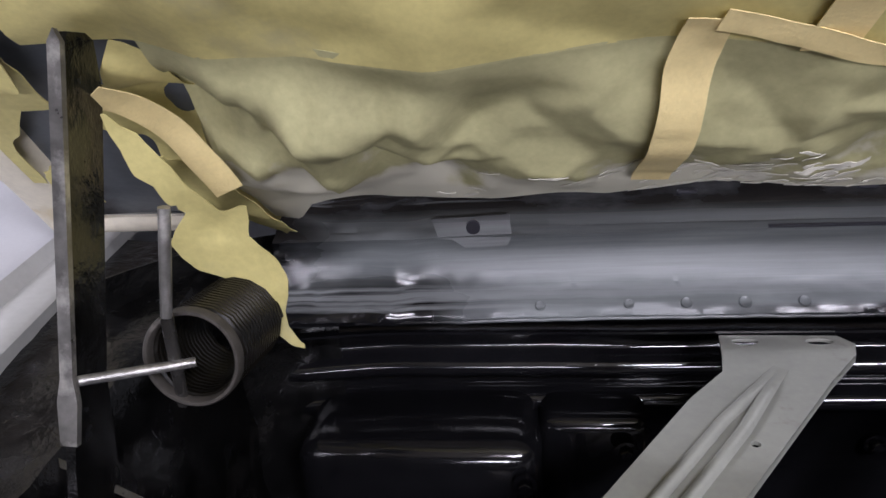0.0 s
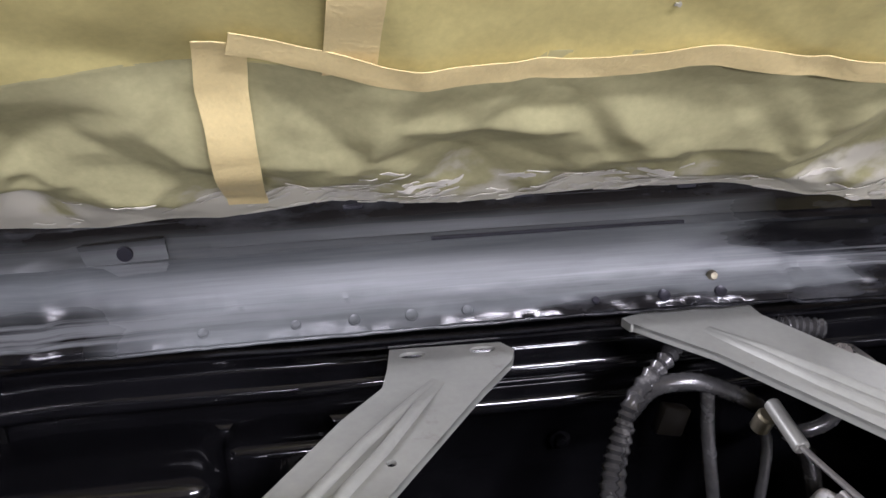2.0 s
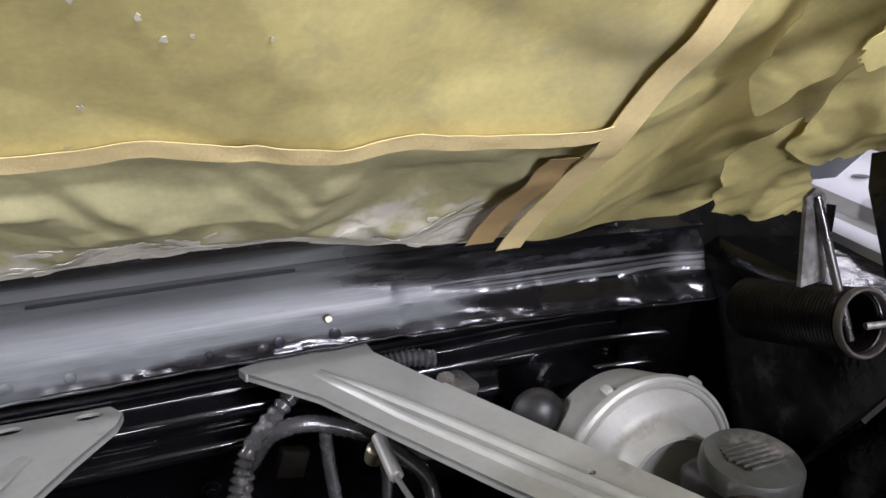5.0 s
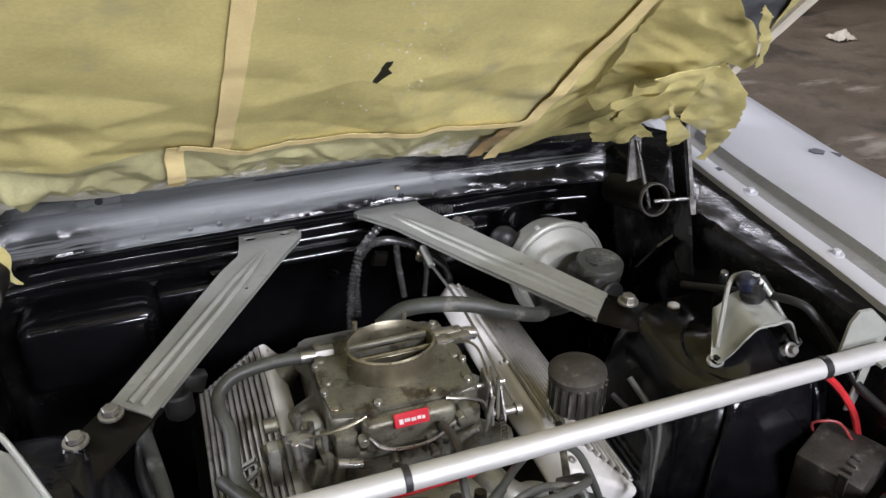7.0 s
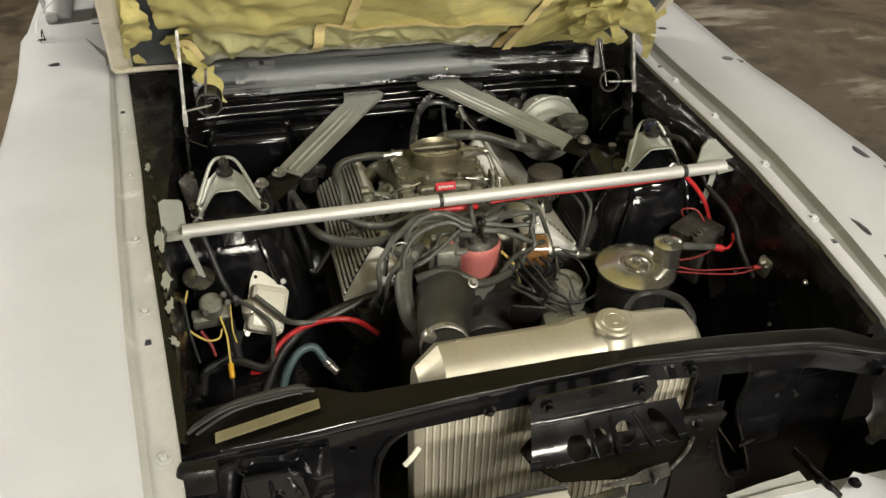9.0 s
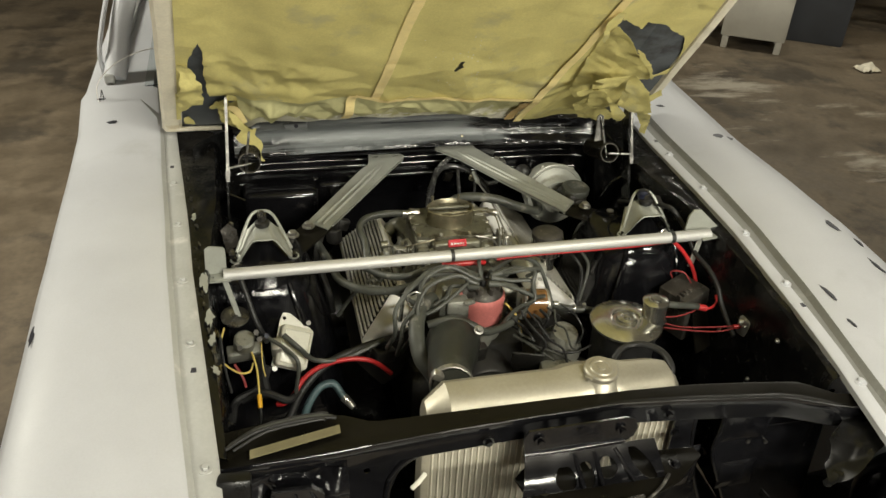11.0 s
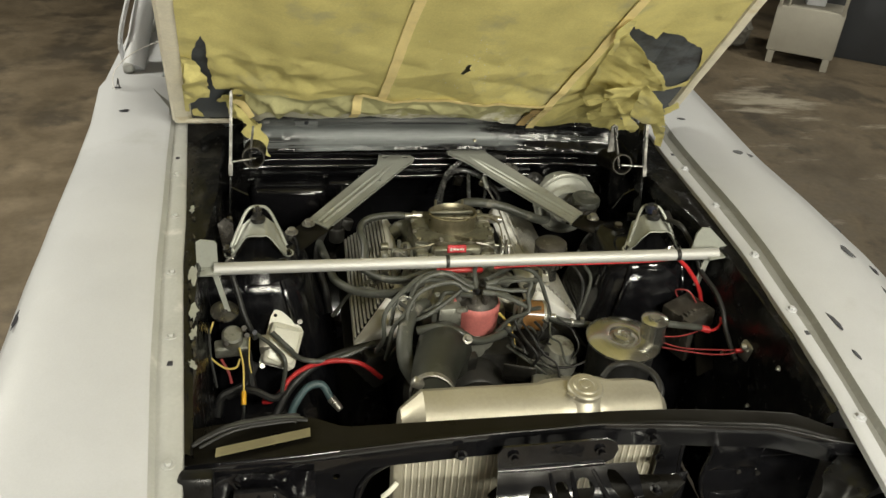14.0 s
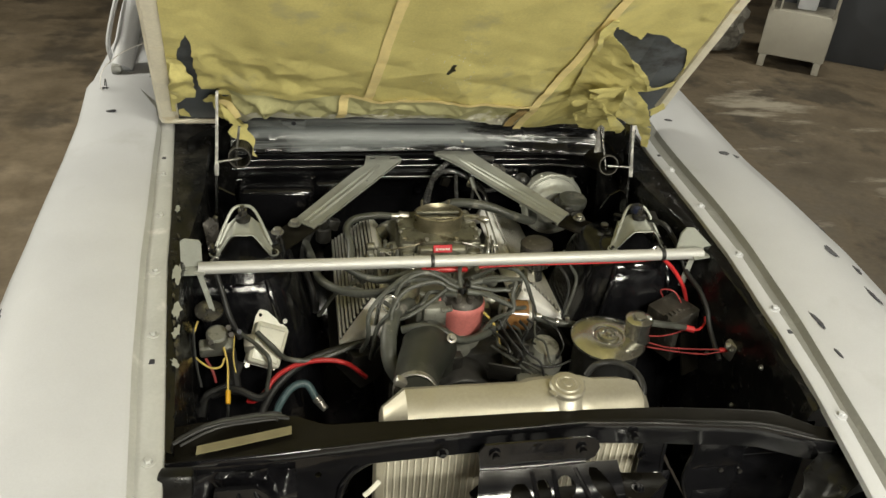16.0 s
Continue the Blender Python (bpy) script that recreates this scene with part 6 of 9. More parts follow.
def carburetor():
    bm = bmesh.new()
    box(bm, (0.005, 0.24, 0.806), (0.165, 0.175, 0.016), bev=0.004)
    box(bm, (0.005, 0.242, 0.828), (0.135, 0.150, 0.032), bev=0.007)
    box(bm, (0.004, 0.158, 0.838), (0.118, 0.030, 0.046), bev=0.008, seg=3)
    for s in (-1, 1):
        box(bm, (0.005 + s * 0.074, 0.232, 0.836), (0.046, 0.128, 0.052), bev=0.009, seg=3)
        box(bm, (0.005 + s * 0.079, 0.165, 0.826), (0.030, 0.028, 0.036), bev=0.006)
        cyl(bm, (0.005 + s * 0.040, 0.150, 0.822), (0.005 + s * 0.040, 0.138, 0.822), 0.008, n=14, bev=0.002)
        cyl(bm, (0.005 + s * 0.062, 0.150, 0.842), (0.005 + s * 0.062, 0.136, 0.842), 0.006, n=12, bev=0.001)
        for y in (0.185, 0.23, 0.275):
            cyl(bm, (0.005 + s * 0.085, y, 0.86), (0.005 + s * 0.085, y, 0.872), 0.008, n=12, bev=0.002)
    carb = part("carburetor", bm, CARB, engine, "grimy gold four-barrel carburetor with red name plate")
    bm = bmesh.new()
    plate(bm, [(-0.092, -0.07), (-0.06, -0.078), (0.06, -0.078), (0.092, -0.07), (0.096, 0.0), (0.088, 0.068), (-0.088, 0.068), (-0.096, 0.0)], pose(0.005, 0.240, 0.862), 0.007, (ring(0, -0.012, 0.046, 0.03, 24),))
    part("top_cover", bm, CARB, carb)
    # the oval air horn, hollow, with a bar across
    def oval(b):
        for v in b.verts:
            v.co.y = 0.236 + (v.co.y - 0.232) * 0.76

    bm = bmesh.new()
    lathe(bm, (0.006, 0.232, 0.866), (0, 0, 1), [(0.060, -0.006), (0.0575, 0.002), (0.0565, 0.036), (0.0590, 0.040), (0.0560, 0.042), (0.0535, 0.039), (0.0535, -0.02), (0.0, -0.02)], 48)
    oval(bm)
    horn = part("air_horn", bm, BRASS, carb, "gold plated air horn ring")
    bm = bmesh.new()
    lathe(bm, (0.006, 0.232, 0.8665), (0, 0, 1), [(0.0, 0), (0.0522, 0), (0.0522, 0.006), (0.051, 0.006), (0.05, 0.002), (0, 0.002)], 40)
    oval(bm)
    part("throat", bm, DULL_BLACK, horn, "dark open throat")
    bm = bmesh.new()
    box(bm, (0.006, 0.250, 0.898), (0.104, 0.007, 0.008), bev=0.002)
    box(bm, (0.006, 0.250, 0.872), (0.100, 0.004, 0.034))
    part("choke_bridge", bm, CARB, horn)
    bm = bmesh.new()
    cyl(bm, (-0.046, 0.222, 0.899), (0.058, 0.222, 0.899), 0.0022, n=8)
    box(bm, (0.006, 0.2205, 0.888), (0.092, 0.0018, 0.022), rot=(12, 0, 0), bev=0.0006, seg=1)
    part("choke_plate", bm, BRASS, horn, "open gold choke plate")
    for x in (-0.030, 0.036):
        bm = bmesh.new()
        cyl(bm, (x, 0.276, 0.89), (x, 0.276, 0.918), 0.0032, n=10)
        cyl(bm, (x, 0.276, 0.892), (x, 0.276, 0.899), 0.0062, n=6)
        part("stud", bm, BRASS, horn)
    bm = bmesh.new()
    box(bm, (0.003, 0.1405, 0.862), (0.044, 0.003, 0.018), rot=(-24, 0, 0), bev=0.001, seg=1)
    p = part("name_plate", bm, RED_PLATE, carb, "red plate with white unreadable script")
    for k, (dx, w) in enumerate(((-0.0135, 0.005), (-0.006, 0.007), (0.002, 0.006), (0.009, 0.005), (0.0145, 0.004))):
        bm = bmesh.new()
        box(bm, (0.003 + dx, 0.1386, 0.8615 + 0.0006 * (k % 2)), (w, 0.0008, 0.0042 + 0.002 * (k == 0)), rot=(-24, 0, 0))
        part("printed_bar", bm, PLATE_WHITE, p)
    # inlets and fittings
    bm = bmesh.new()
    cyl(bm, (-0.058, 0.290, 0.866), (-0.082, 0.291, 0.866), 0.011, n=6)
    cyl(bm, (-0.082, 0.291, 0.866), (-0.108, 0.291, 0.867), 0.008, n=16, bev=0.001)
    part("fuel_fitting", bm, STEEL, carb)
    bm = bmesh.new()
    cyl(bm, (0.075, 0.280, 0.862), (0.118, 0.278, 0.862), 0.012, n=16, bev=0.002)
    cyl(bm, (0.118, 0.278, 0.862), (0.14, 0.277, 0.858), 0.009, n=14, bev=0.002)
    box(bm, (0.10, 0.262, 0.868), (0.05, 0.014, 0.012), bev=0.003)
    part("vacuum_fitting", bm, STEEL, carb)
    bm = bmesh.new()
    cyl(bm, (-0.095, 0.215, 0.815), (-0.122, 0.205, 0.812), 0.024, n=24, bev=0.004)
    for k in range(3):
        cyl(bm, (-0.10 - 0.012 * k, 0.165 + 0.02 * k, 0.80), (-0.10 - 0.012 * k, 0.165 + 0.02 * k, 0.85), 0.0045, n=10)
    box(bm, (-0.128, 0.18, 0.815), (0.035, 0.02, 0.05), bev=0.004)
    box(bm, (-0.16, 0.178, 0.805), (0.014, 0.02, 0.06), bev=0.003)
    part("choke_housing", bm, CAST, carb)
    bm = bmesh.new()
    box(bm, (0.122, 0.20, 0.822), (0.004, 0.030, 0.060), rot=(12, 0, 0), bev=0.001, seg=1)
    box(bm, (0.14, 0.185, 0.81), (0.004, 0.022, 0.05), rot=(-25, 0, 0), bev=0.001, seg=1)
    cyl(bm, (0.10, 0.20, 0.832), (0.15, 0.198, 0.832), 0.004, n=10)
    cyl(bm, (0.12, 0.186, 0.79), (0.165, 0.184, 0.79), 0.006, n=10)
    cyl(bm, (0.162, 0.184, 0.79), (0.17, 0.184, 0.79), 0.009, n=12)
    part("throttle_linkage", bm, STEEL, carb)
    for pts in ([(0.126, 0.19, 0.845), (0.124, 0.175, 0.82), (0.122, 0.165, 0.79)], [(-0.05, 0.142, 0.845), (-0.03, 0.134, 0.828), (0.02, 0.134, 0.822), (0.06, 0.14, 0.84)]):
        bm = bmesh.new()
        tube(bm, pts, 0.0022, 6)
        part("small_line", bm, STEEL, carb)
    bm = bmesh.new()
    tube(bm, [(0.152, 0.505, 0.832), (0.154, 0.36, 0.838), (0.164, 0.195, 0.795)], 0.0024, 8)
    part("throttle_rod", bm, STEEL, carb)
    bm = bmesh.new()
    cyl(bm, (0.1515, 0.545, 0.842), (0.1525, 0.50, 0.831), 0.0062, n=12, bev=0.001)
    part("cable_sleeve", bm, BOOSTER, carb, "grey plastic cable sleeve")


carburetor()


def carburetor_fittings():
    """Screws, rods, springs and levers that crowd the carburetor."""
    rnd = random.Random(12)
    for k, (x, y) in enumerate(((-0.082, 0.175), (-0.088, 0.21), (-0.088, 0.262), (-0.078, 0.300), (0.088, 0.175), (0.096, 0.215), (0.094, 0.262), (0.084, 0.300), (-0.03, 0.170), (0.04, 0.170))):
        bm = bmesh.new()
        cyl(bm, (x, y, 0.866), (x, y, 0.874), 0.0052, n=12, bev=0.001)
        box(bm, (x, y, 0.8742), (0.008, 0.0014, 0.001), rot=(0, 0, 40 * k))
        part("cover_screw", bm, STEEL if k % 3 else BRASS, engine)
    for k, (a, b, r) in enumerate((((-0.10, 0.15, 0.80), (-0.11, 0.145, 0.855), 0.0035), ((-0.13, 0.162, 0.79), (-0.135, 0.16, 0.848), 0.005), ((0.105, 0.150, 0.80), (0.112, 0.147, 0.858), 0.0032),
                                   ((0.128, 0.165, 0.80), (0.13, 0.175, 0.862), 0.0026), ((-0.09, 0.142, 0.816), (-0.06, 0.137, 0.812), 0.006), ((0.09, 0.142, 0.816), (0.06, 0.137, 0.812), 0.006),
                                   ((-0.02, 0.142, 0.806), (-0.02, 0.128, 0.804), 0.007), ((0.03, 0.142, 0.806), (0.03, 0.128, 0.804), 0.006), ((-0.146, 0.205, 0.80), (-0.172, 0.20, 0.80), 0.013), ((-0.146, 0.235, 0.815), (-0.165, 0.235, 0.815), 0.010))):
        bm = bmesh.new()
        cyl(bm, a, b, r, n=12, bev=r * 0.15)
        part("fitting", bm, (CARB, STEEL, CAST)[k % 3], engine)
    for k, pts in enumerate(([(-0.118, 0.16, 0.85), (-0.10, 0.148, 0.862), (-0.07, 0.146, 0.868), (-0.05, 0.15, 0.872)], [(0.05, 0.15, 0.872), (0.08, 0.145, 0.866), (0.10, 0.15, 0.85), (0.112, 0.16, 0.82)],
                             [(0.13, 0.20, 0.86), (0.135, 0.19, 0.83), (0.15, 0.187, 0.80)], [(-0.15, 0.20, 0.83), (-0.14, 0.17, 0.845), (-0.115, 0.155, 0.838)], [(0.10, 0.24, 0.885), (0.118, 0.22, 0.88), (0.124, 0.19, 0.855)])):
        bm = bmesh.new()
        tube(bm, pts, 0.0018, 6)
        part("link_rod", bm, STEEL if k % 2 else BRASS, engine)
    # return spring
    bm = bmesh.new()
    a, b = V(0.142, 0.19, 0.80), V(0.128, 0.13, 0.775)
    xa, ya = frame_of(b - a)
    tube(bm, [a.lerp(b, k / 112) + (xa * math.cos(2 * math.pi * k / 8) + ya * math.sin(2 * math.pi * k / 8)) * 0.0042 for k in range(113)], 0.0009, 5, 1)
    part("return_spring", bm, STEEL, engine)
    for k in range(5):
        bm = bmesh.new()
        box(bm, (-0.112 + 0.012 * k + 0.1 * (k > 2), 0.152 - 0.002 * k, 0.800 + 0.012 * (k % 2)), (0.010 + 0.006 * rnd.random(), 0.012, 0.022 + 0.014 * rnd.random()), rot=(0, 20 * rnd.random(), 30 * rnd.random()), bev=0.002)
        part("boss", bm, CARB, engine)


carburetor_fittings()


def distributor():
    c = V(0.020, -0.028, 0)
    bm = bmesh.new()
    lathe(bm, c + V(0, 0, 0.70), (0, 0, 1), [(0.0, 0), (0.030, 0), (0.032, 0.02), (0.046, 0.030), (0.049, 0.070), (0.044, 0.074)], 32)
    d = part("distributor", bm, CAST, engine, "distributor with faded red collar and black cap")
    bm = bmesh.new()
    lathe(bm, c + V(0, 0, 0.772), (0, 0, 1), [(0.046, 0), (0.0475, 0.004), (0.050, 0.05), (0.0505, 0.060), (0.047, 0.066), (0.0, 0.067)], 40)
    part("adapter_ring", bm, PINK, d, "faded red plastic collar")
    bm = bmesh.new()
    lathe(bm, c + V(0, 0, 0.836), (0, 0, 1), [(0.047, 0), (0.044, 0.008), (0.036, 0.014), (0.030, 0.018), (0, 0.019)], 32)
    part("cap", bm, COIL, d, "dusty black cap")
    for k in range(8):
        bm = bmesh.new()
        a = 2 * math.pi * k / 8 + 0.3
        q = c + V(0.030 * math.cos(a), 0.030 * math.sin(a), 0.845)
        cyl(bm, q, q + V(0.006 * math.cos(a), 0.006 * math.sin(a), 0.022), 0.0078, 0.0068, 14)
        part("cap_tower", bm, COIL, d)
    bm = bmesh.new()
    cyl(bm, c + V(0, 0, 0.85), c + V(0, 0, 0.868), 0.008, 0.007, 14)
    part("cap_tower", bm, RUBBER, d)
    for a in (0.6, 3.7):
        bm = bmesh.new()
        q = c + V(0.0475 * math.cos(a), 0.0475 * math.sin(a), 0.80)
        box(bm, q, (0.010, 0.003, 0.065), rot=(0, 0, math.degrees(a) + 90), bev=0.001, seg=1)
        part("clip", bm, STEEL, d)


distributor()

WIRES = [
    [(-0.004, -0.044, 0.885), (-0.061, -0.032, 0.895), (-0.112, -0.054, 0.89), (-0.146, -0.085, 0.87), (-0.167, -0.107, 0.83), (-0.178, -0.11, 0.78), (-0.18, -0.085, 0.73)],
    [(-0.009, -0.054, 0.88), (-0.056, -0.043, 0.885), (-0.101, -0.071, 0.88), (-0.133, -0.101, 0.86), (-0.153, -0.117, 0.83), (-0.166, -0.112, 0.79), (-0.171, -0.09, 0.74)],
    [(-0.01, -0.063, 0.875), (-0.045, -0.055, 0.87), (-0.087, -0.067, 0.855), (-0.122, -0.065, 0.84), (-0.17, 0.044, 0.81), (-0.229, 0.094, 0.785), (-0.285, 0.12, 0.70)],
    [(-0.006, -0.037, 0.89), (-0.041, -0.019, 0.90), (-0.091, -0.028, 0.90), (-0.142, -0.063, 0.89), (-0.179, -0.099, 0.86), (-0.190, -0.096, 0.80), (-0.20, -0.07, 0.74)],
    [(0.04, -0.045, 0.89), (0.078, -0.033, 0.90), (0.116, -0.056, 0.90), (0.128, -0.079, 0.88), (0.115, -0.095, 0.85), (0.075, -0.09, 0.84), (0.05, -0.10, 0.80)],
    [(0.04, -0.028, 0.89), (0.074, 0.003, 0.895), (0.12, 0.029, 0.88), (0.163, 0.027, 0.85), (0.197, 0.03, 0.80), (0.22, 0.03, 0.72)],
    [(0.039, -0.052, 0.885), (0.083, -0.048, 0.885), (0.112, -0.065, 0.87), (0.105, -0.085, 0.85), (0.09, -0.09, 0.80)],
    [(0.031, -0.065, 0.88), (0.063, -0.063, 0.87), (0.095, -0.067, 0.85), (0.143, -0.017, 0.82), (0.18, 0.06, 0.80), (0.20, 0.13, 0.80)],
    [(0.012, -0.03, 0.878), (0.021, -0.002, 0.892), (0.032, 0.06, 0.885), (0.037, 0.13, 0.85), (0.05, 0.15, 0.80)],
]


def ignition_wires():
    """Each wire is a part with its rubber boot on the distributor's end."""
    rnd = random.Random(17)
    for pts in WIRES:
        pts = [pts[0]] + [tuple(c + rnd.uniform(-0.011, 0.011) for c in p) for p in pts[1:-1]] + [pts[-1]]
        bm = bmesh.new()
        tube(bm, pts, 0.0048, 9, 9)
        w = part("ignition_wire", bm, GREY_WIRE, engine, "dusty grey ignition wire")
        bm = bmesh.new()
        a, b = V(*pts[0]), V(*pts[1])
        d = (b - a).normalized()
        cyl(bm, a - d * 0.010, a + d * 0.016, 0.0066, 0.0058, 12, 0.001)
        part("boot", bm, GREY_WIRE, w)
    bm = bmesh.new()
    pts = [V(-0.142, -0.080, 0.868) + V(0.017 * math.cos(a), 0.004 * math.sin(a), 0.017 * math.sin(a)) for a in steps_between(0.0, 2 * math.pi, 20)]
    tube(bm, pts, 0.0018, 6, 2)
    part("wire_ring", bm, STEEL, engine, "bright split wire ring")


ignition_wires()


def small_leads():
    """Thin leads tangled round the distributor and the fuel filter."""
    rnd = random.Random(21)
    for k in range(9):
        x = 0.06 + 0.016 * k
        pts = [(x, -0.085 + 0.01 * rnd.random(), 0.80 + 0.02 * rnd.random())]
        for j in range(4):
            p = pts[-1]
            pts.append((p[0] + rnd.uniform(-0.012, 0.03), p[1] + rnd.uniform(-0.035, 0.006), p[2] - rnd.uniform(0.006, 0.030)))
        bm = bmesh.new()
        tube(bm, pts, 0.0022 + 0.0014 * rnd.random(), 7, 6)
        part("lead", bm, (RUBBER, GREY_WIRE, RUBBER)[k % 3], engine)
    for pts, r in (([(0.05, -0.04, 0.885), (0.09, -0.06, 0.905), (0.135, -0.045, 0.895), (0.148, -0.015, 0.868), (0.135, 0.01, 0.84)], 0.0046), ([(0.035, -0.06, 0.88), (0.08, -0.085, 0.875), (0.12, -0.092, 0.855), (0.15, -0.065, 0.835), (0.155, -0.03, 0.81)], 0.0046),
                   ([(-0.02, -0.05, 0.88), (-0.06, -0.075, 0.865), (-0.10, -0.095, 0.85), (-0.135, -0.09, 0.83), (-0.15, -0.06, 0.79)], 0.0046), ([(-0.015, -0.035, 0.885), (-0.05, -0.005, 0.875), (-0.10, 0.01, 0.862), (-0.15, -0.02, 0.85), (-0.17, -0.06, 0.80)], 0.0044)):
        bm = bmesh.new()
        tube(bm, pts, r, 9, 9)
        part("ignition_wire", bm, GREY_WIRE, engine, "dusty grey ignition wire")
    # dark brackets and bolts low at the front of the engine
    for c, s, rot in (((-0.02, -0.12, 0.74), (0.06, 0.02, 0.04), (10, 0, 12)), ((0.10, -0.14, 0.72), (0.07, 0.006, 0.06), (20, 0, -18)), ((0.14, -0.10, 0.75), (0.03, 0.03, 0.03), (0, 20, 30)), ((-0.20, -0.03, 0.69), (0.05, 0.03, 0.03), (0, 10, 20))):
        bm = bmesh.new()
        box(bm, c, s, rot=rot, bev=0.003)
        part("bracket", bm, IRON, engine)


small_leads()


def hose(parent, pts, r, material=RUBBER, label="", name="hose", n=12, ridges=0.0, taper=None):
    bm = bmesh.new()
    tube(bm, pts, r, n, 9, ridges, taper=taper)
    return part(name, bm, material, parent, label)


def engine_hoses():
    hose(engine, [(-0.291, 0.186, 0.80), (-0.278, 0.10, 0.812), (-0.233, 0.04, 0.822), (-0.18, 0.013, 0.832), (-0.132, 0.008, 0.842), (-0.091, 0.039, 0.84)], 0.0095, GREY_WIRE, "dusty heater hose")
    hose(engine, [(-0.31, 0.30, 0.79), (-0.291, 0.186, 0.80)], 0.0095, GREY_WIRE)
    hose(engine, [(-0.225, 0.175, 0.80), (-0.18, 0.082, 0.828), (-0.135, 0.04, 0.848), (-0.08, 0.072, 0.842), (-0.038, 0.094, 0.83)], 0.0085, GREY_WIRE)
    hose(engine, [(-0.18, 0.115, 0.795), (-0.206, 0.16, 0.81), (-0.205, 0.212, 0.835), (-0.213, 0.257, 0.853), (-0.191, 0.28, 0.867), (-0.138, 0.29, 0.87), (-0.102, 0.291, 0.867)], 0.0088, GREY_WIRE, "grey fuel hose")
    hose(engine, [(-0.093, -0.032, 0.83), (-0.129, -0.074, 0.84), (-0.15, -0.136, 0.83), (-0.15, -0.183, 0.80), (-0.128, -0.212, 0.77), (-0.10, -0.22, 0.70)], 0.0165, GREY_WIRE, "thick grey bypass hose")
    hose(engine, [(-0.122, -0.119, 0.83), (-0.082, -0.124, 0.84), (-0.036, -0.132, 0.83), (0.001, -0.137, 0.81), (0.056, -0.108, 0.80), (0.105, -0.058, 0.79)], 0.0085, GREY_WIRE)
    hose(engine, [(0.02, 0.345, 0.85), (0.055, 0.345, 0.87), (0.097, 0.336, 0.876), (0.152, 0.325, 0.87), (0.21, 0.315, 0.85), (0.27, 0.33, 0.825), (0.292, 0.40, 0.815), (0.30, 0.47, 0.82)], 0.0115, GREY_WIRE, "grey vacuum hose to brake booster")
    hose(engine, [(0.29, 0.12, 0.86), (0.30, 0.088, 0.84), (0.318, 0.084, 0.81), (0.312, 0.069, 0.78), (0.29, 0.043, 0.73)], 0.004, GREY_WIRE)
    hose(engine, [(0.26, 0.11, 0.85), (0.285, 0.07, 0.825), (0.295, 0.06, 0.79), (0.28, 0.03, 0.73)], 0.0035, RUBBER)
    hose(engine, [(-0.286, 0.371, 0.80), (-0.309, 0.305, 0.79), (-0.317, 0.246, 0.77), (-0.30, 0.204, 0.72), (-0.29, 0.19, 0.66)], 0.0085, RUBBER)
    # upper coolant hose, moulded wide at the engine end
    bm = bmesh.new()
    path = [V(-0.055, -0.085, 0.735), V(-0.062, -0.11, 0.775), V(-0.075, -0.155, 0.80), V(-0.095, -0.215, 0.815), V(-0.112, -0.275, 0.83), V(-0.122, -0.335, 0.845)]
    tube(bm, path, 0.062, 26, 9, taper=(1.0, 0.60))
    h = part("coolant_hose", bm, HOSE_RUBBER, engine, "large black moulded coolant hose", angle=60)
    bm = bmesh.new()
    d = V(-0.012, -0.07, 0.016).normalized()
    lathe(bm, V(-0.1205, -0.318, 0.842), d, [(0.0395, 0), (0.042, 0.001), (0.042, 0.014), (0.0395, 0.015)], 36)
    box(bm, V(-0.150, -0.325, 0.872), (0.022, 0.016, 0.016), rot=(10, 30, 0), bev=0.003)
    part("hose_clamp", bm, STEEL, h, "worn steel hose clamp")
    share("bolt", BOLT_STEEL, h, pose(-0.028, -0.170, 0.842, 35, 10, 0))
    # sender cluster in front of the carburetor
    bm = bmesh.new()
    cyl(bm, (-0.072, -0.05, 0.80), (-0.072, -0.05, 0.845), 0.010, n=6)
    cyl(bm, (-0.072, -0.05, 0.845), (-0.072, -0.05, 0.872), 0.006, n=12)
    box(bm, (-0.045, -0.055, 0.82), (0.05, 0.03, 0.05), bev=0.006)
    cyl(bm, (-0.03, -0.07, 0.84), (-0.012, -0.075, 0.848), 0.007, n=10)
    part("thermostat_housing", bm, CAST, engine)
    bm = bmesh.new()
    cyl(bm, (-0.072, -0.05, 0.846), (-0.072, -0.05, 0.868), 0.0064, n=14)
    part("sender", bm, BRASS, engine, "brass temperature sender")
    # finned breather on the valve cover
    bm = bmesh.new()
    cyl(bm, (0.238, 0.142, 0.765), (0.234, 0.15, 0.81), 0.017, 0.02, 20, 0.002)
    b = part("breather_neck", bm, CHROME, engine)
    bm = bmesh.new()
    lathe(bm, (0.234, 0.15, 0.806), (-0.03, 0.05, 1), [(0.0, 0), (0.032, 0), (0.036, 0.004), (0.036, 0.050), (0.038, 0.052), (0.038, 0.058), (0.030, 0.064), (0.0, 0.066)], 36)
    br = part("breather", bm, COIL, b, "dark dusty breather cap")
    for k in range(22):
        a = 2 * math.pi * k / 22
        bm = bmesh.new()
        box(bm, (0.2335 + 0.0365 * math.cos(a), 0.151 + 0.0365 * math.sin(a), 0.833), (0.004, 0.0035, 0.044), rot=(0, 0, math.degrees(a)))
        part("fin", bm, CHROME, b)
    # fuel filter and pump
    bm = bmesh.new()
    lathe(bm, (0.118, -0.024, 0.790), (1, -0.1, -0.06), [(0, 0), (0.030, 0), (0.034, 0.003), (0.0345, 0.056), (0.028, 0.062), (0, 0.063)], 32)
    f = part("fuel_filter", bm, AMBER, engine, "amber see-through fuel filter")
    bm = bmesh.new()
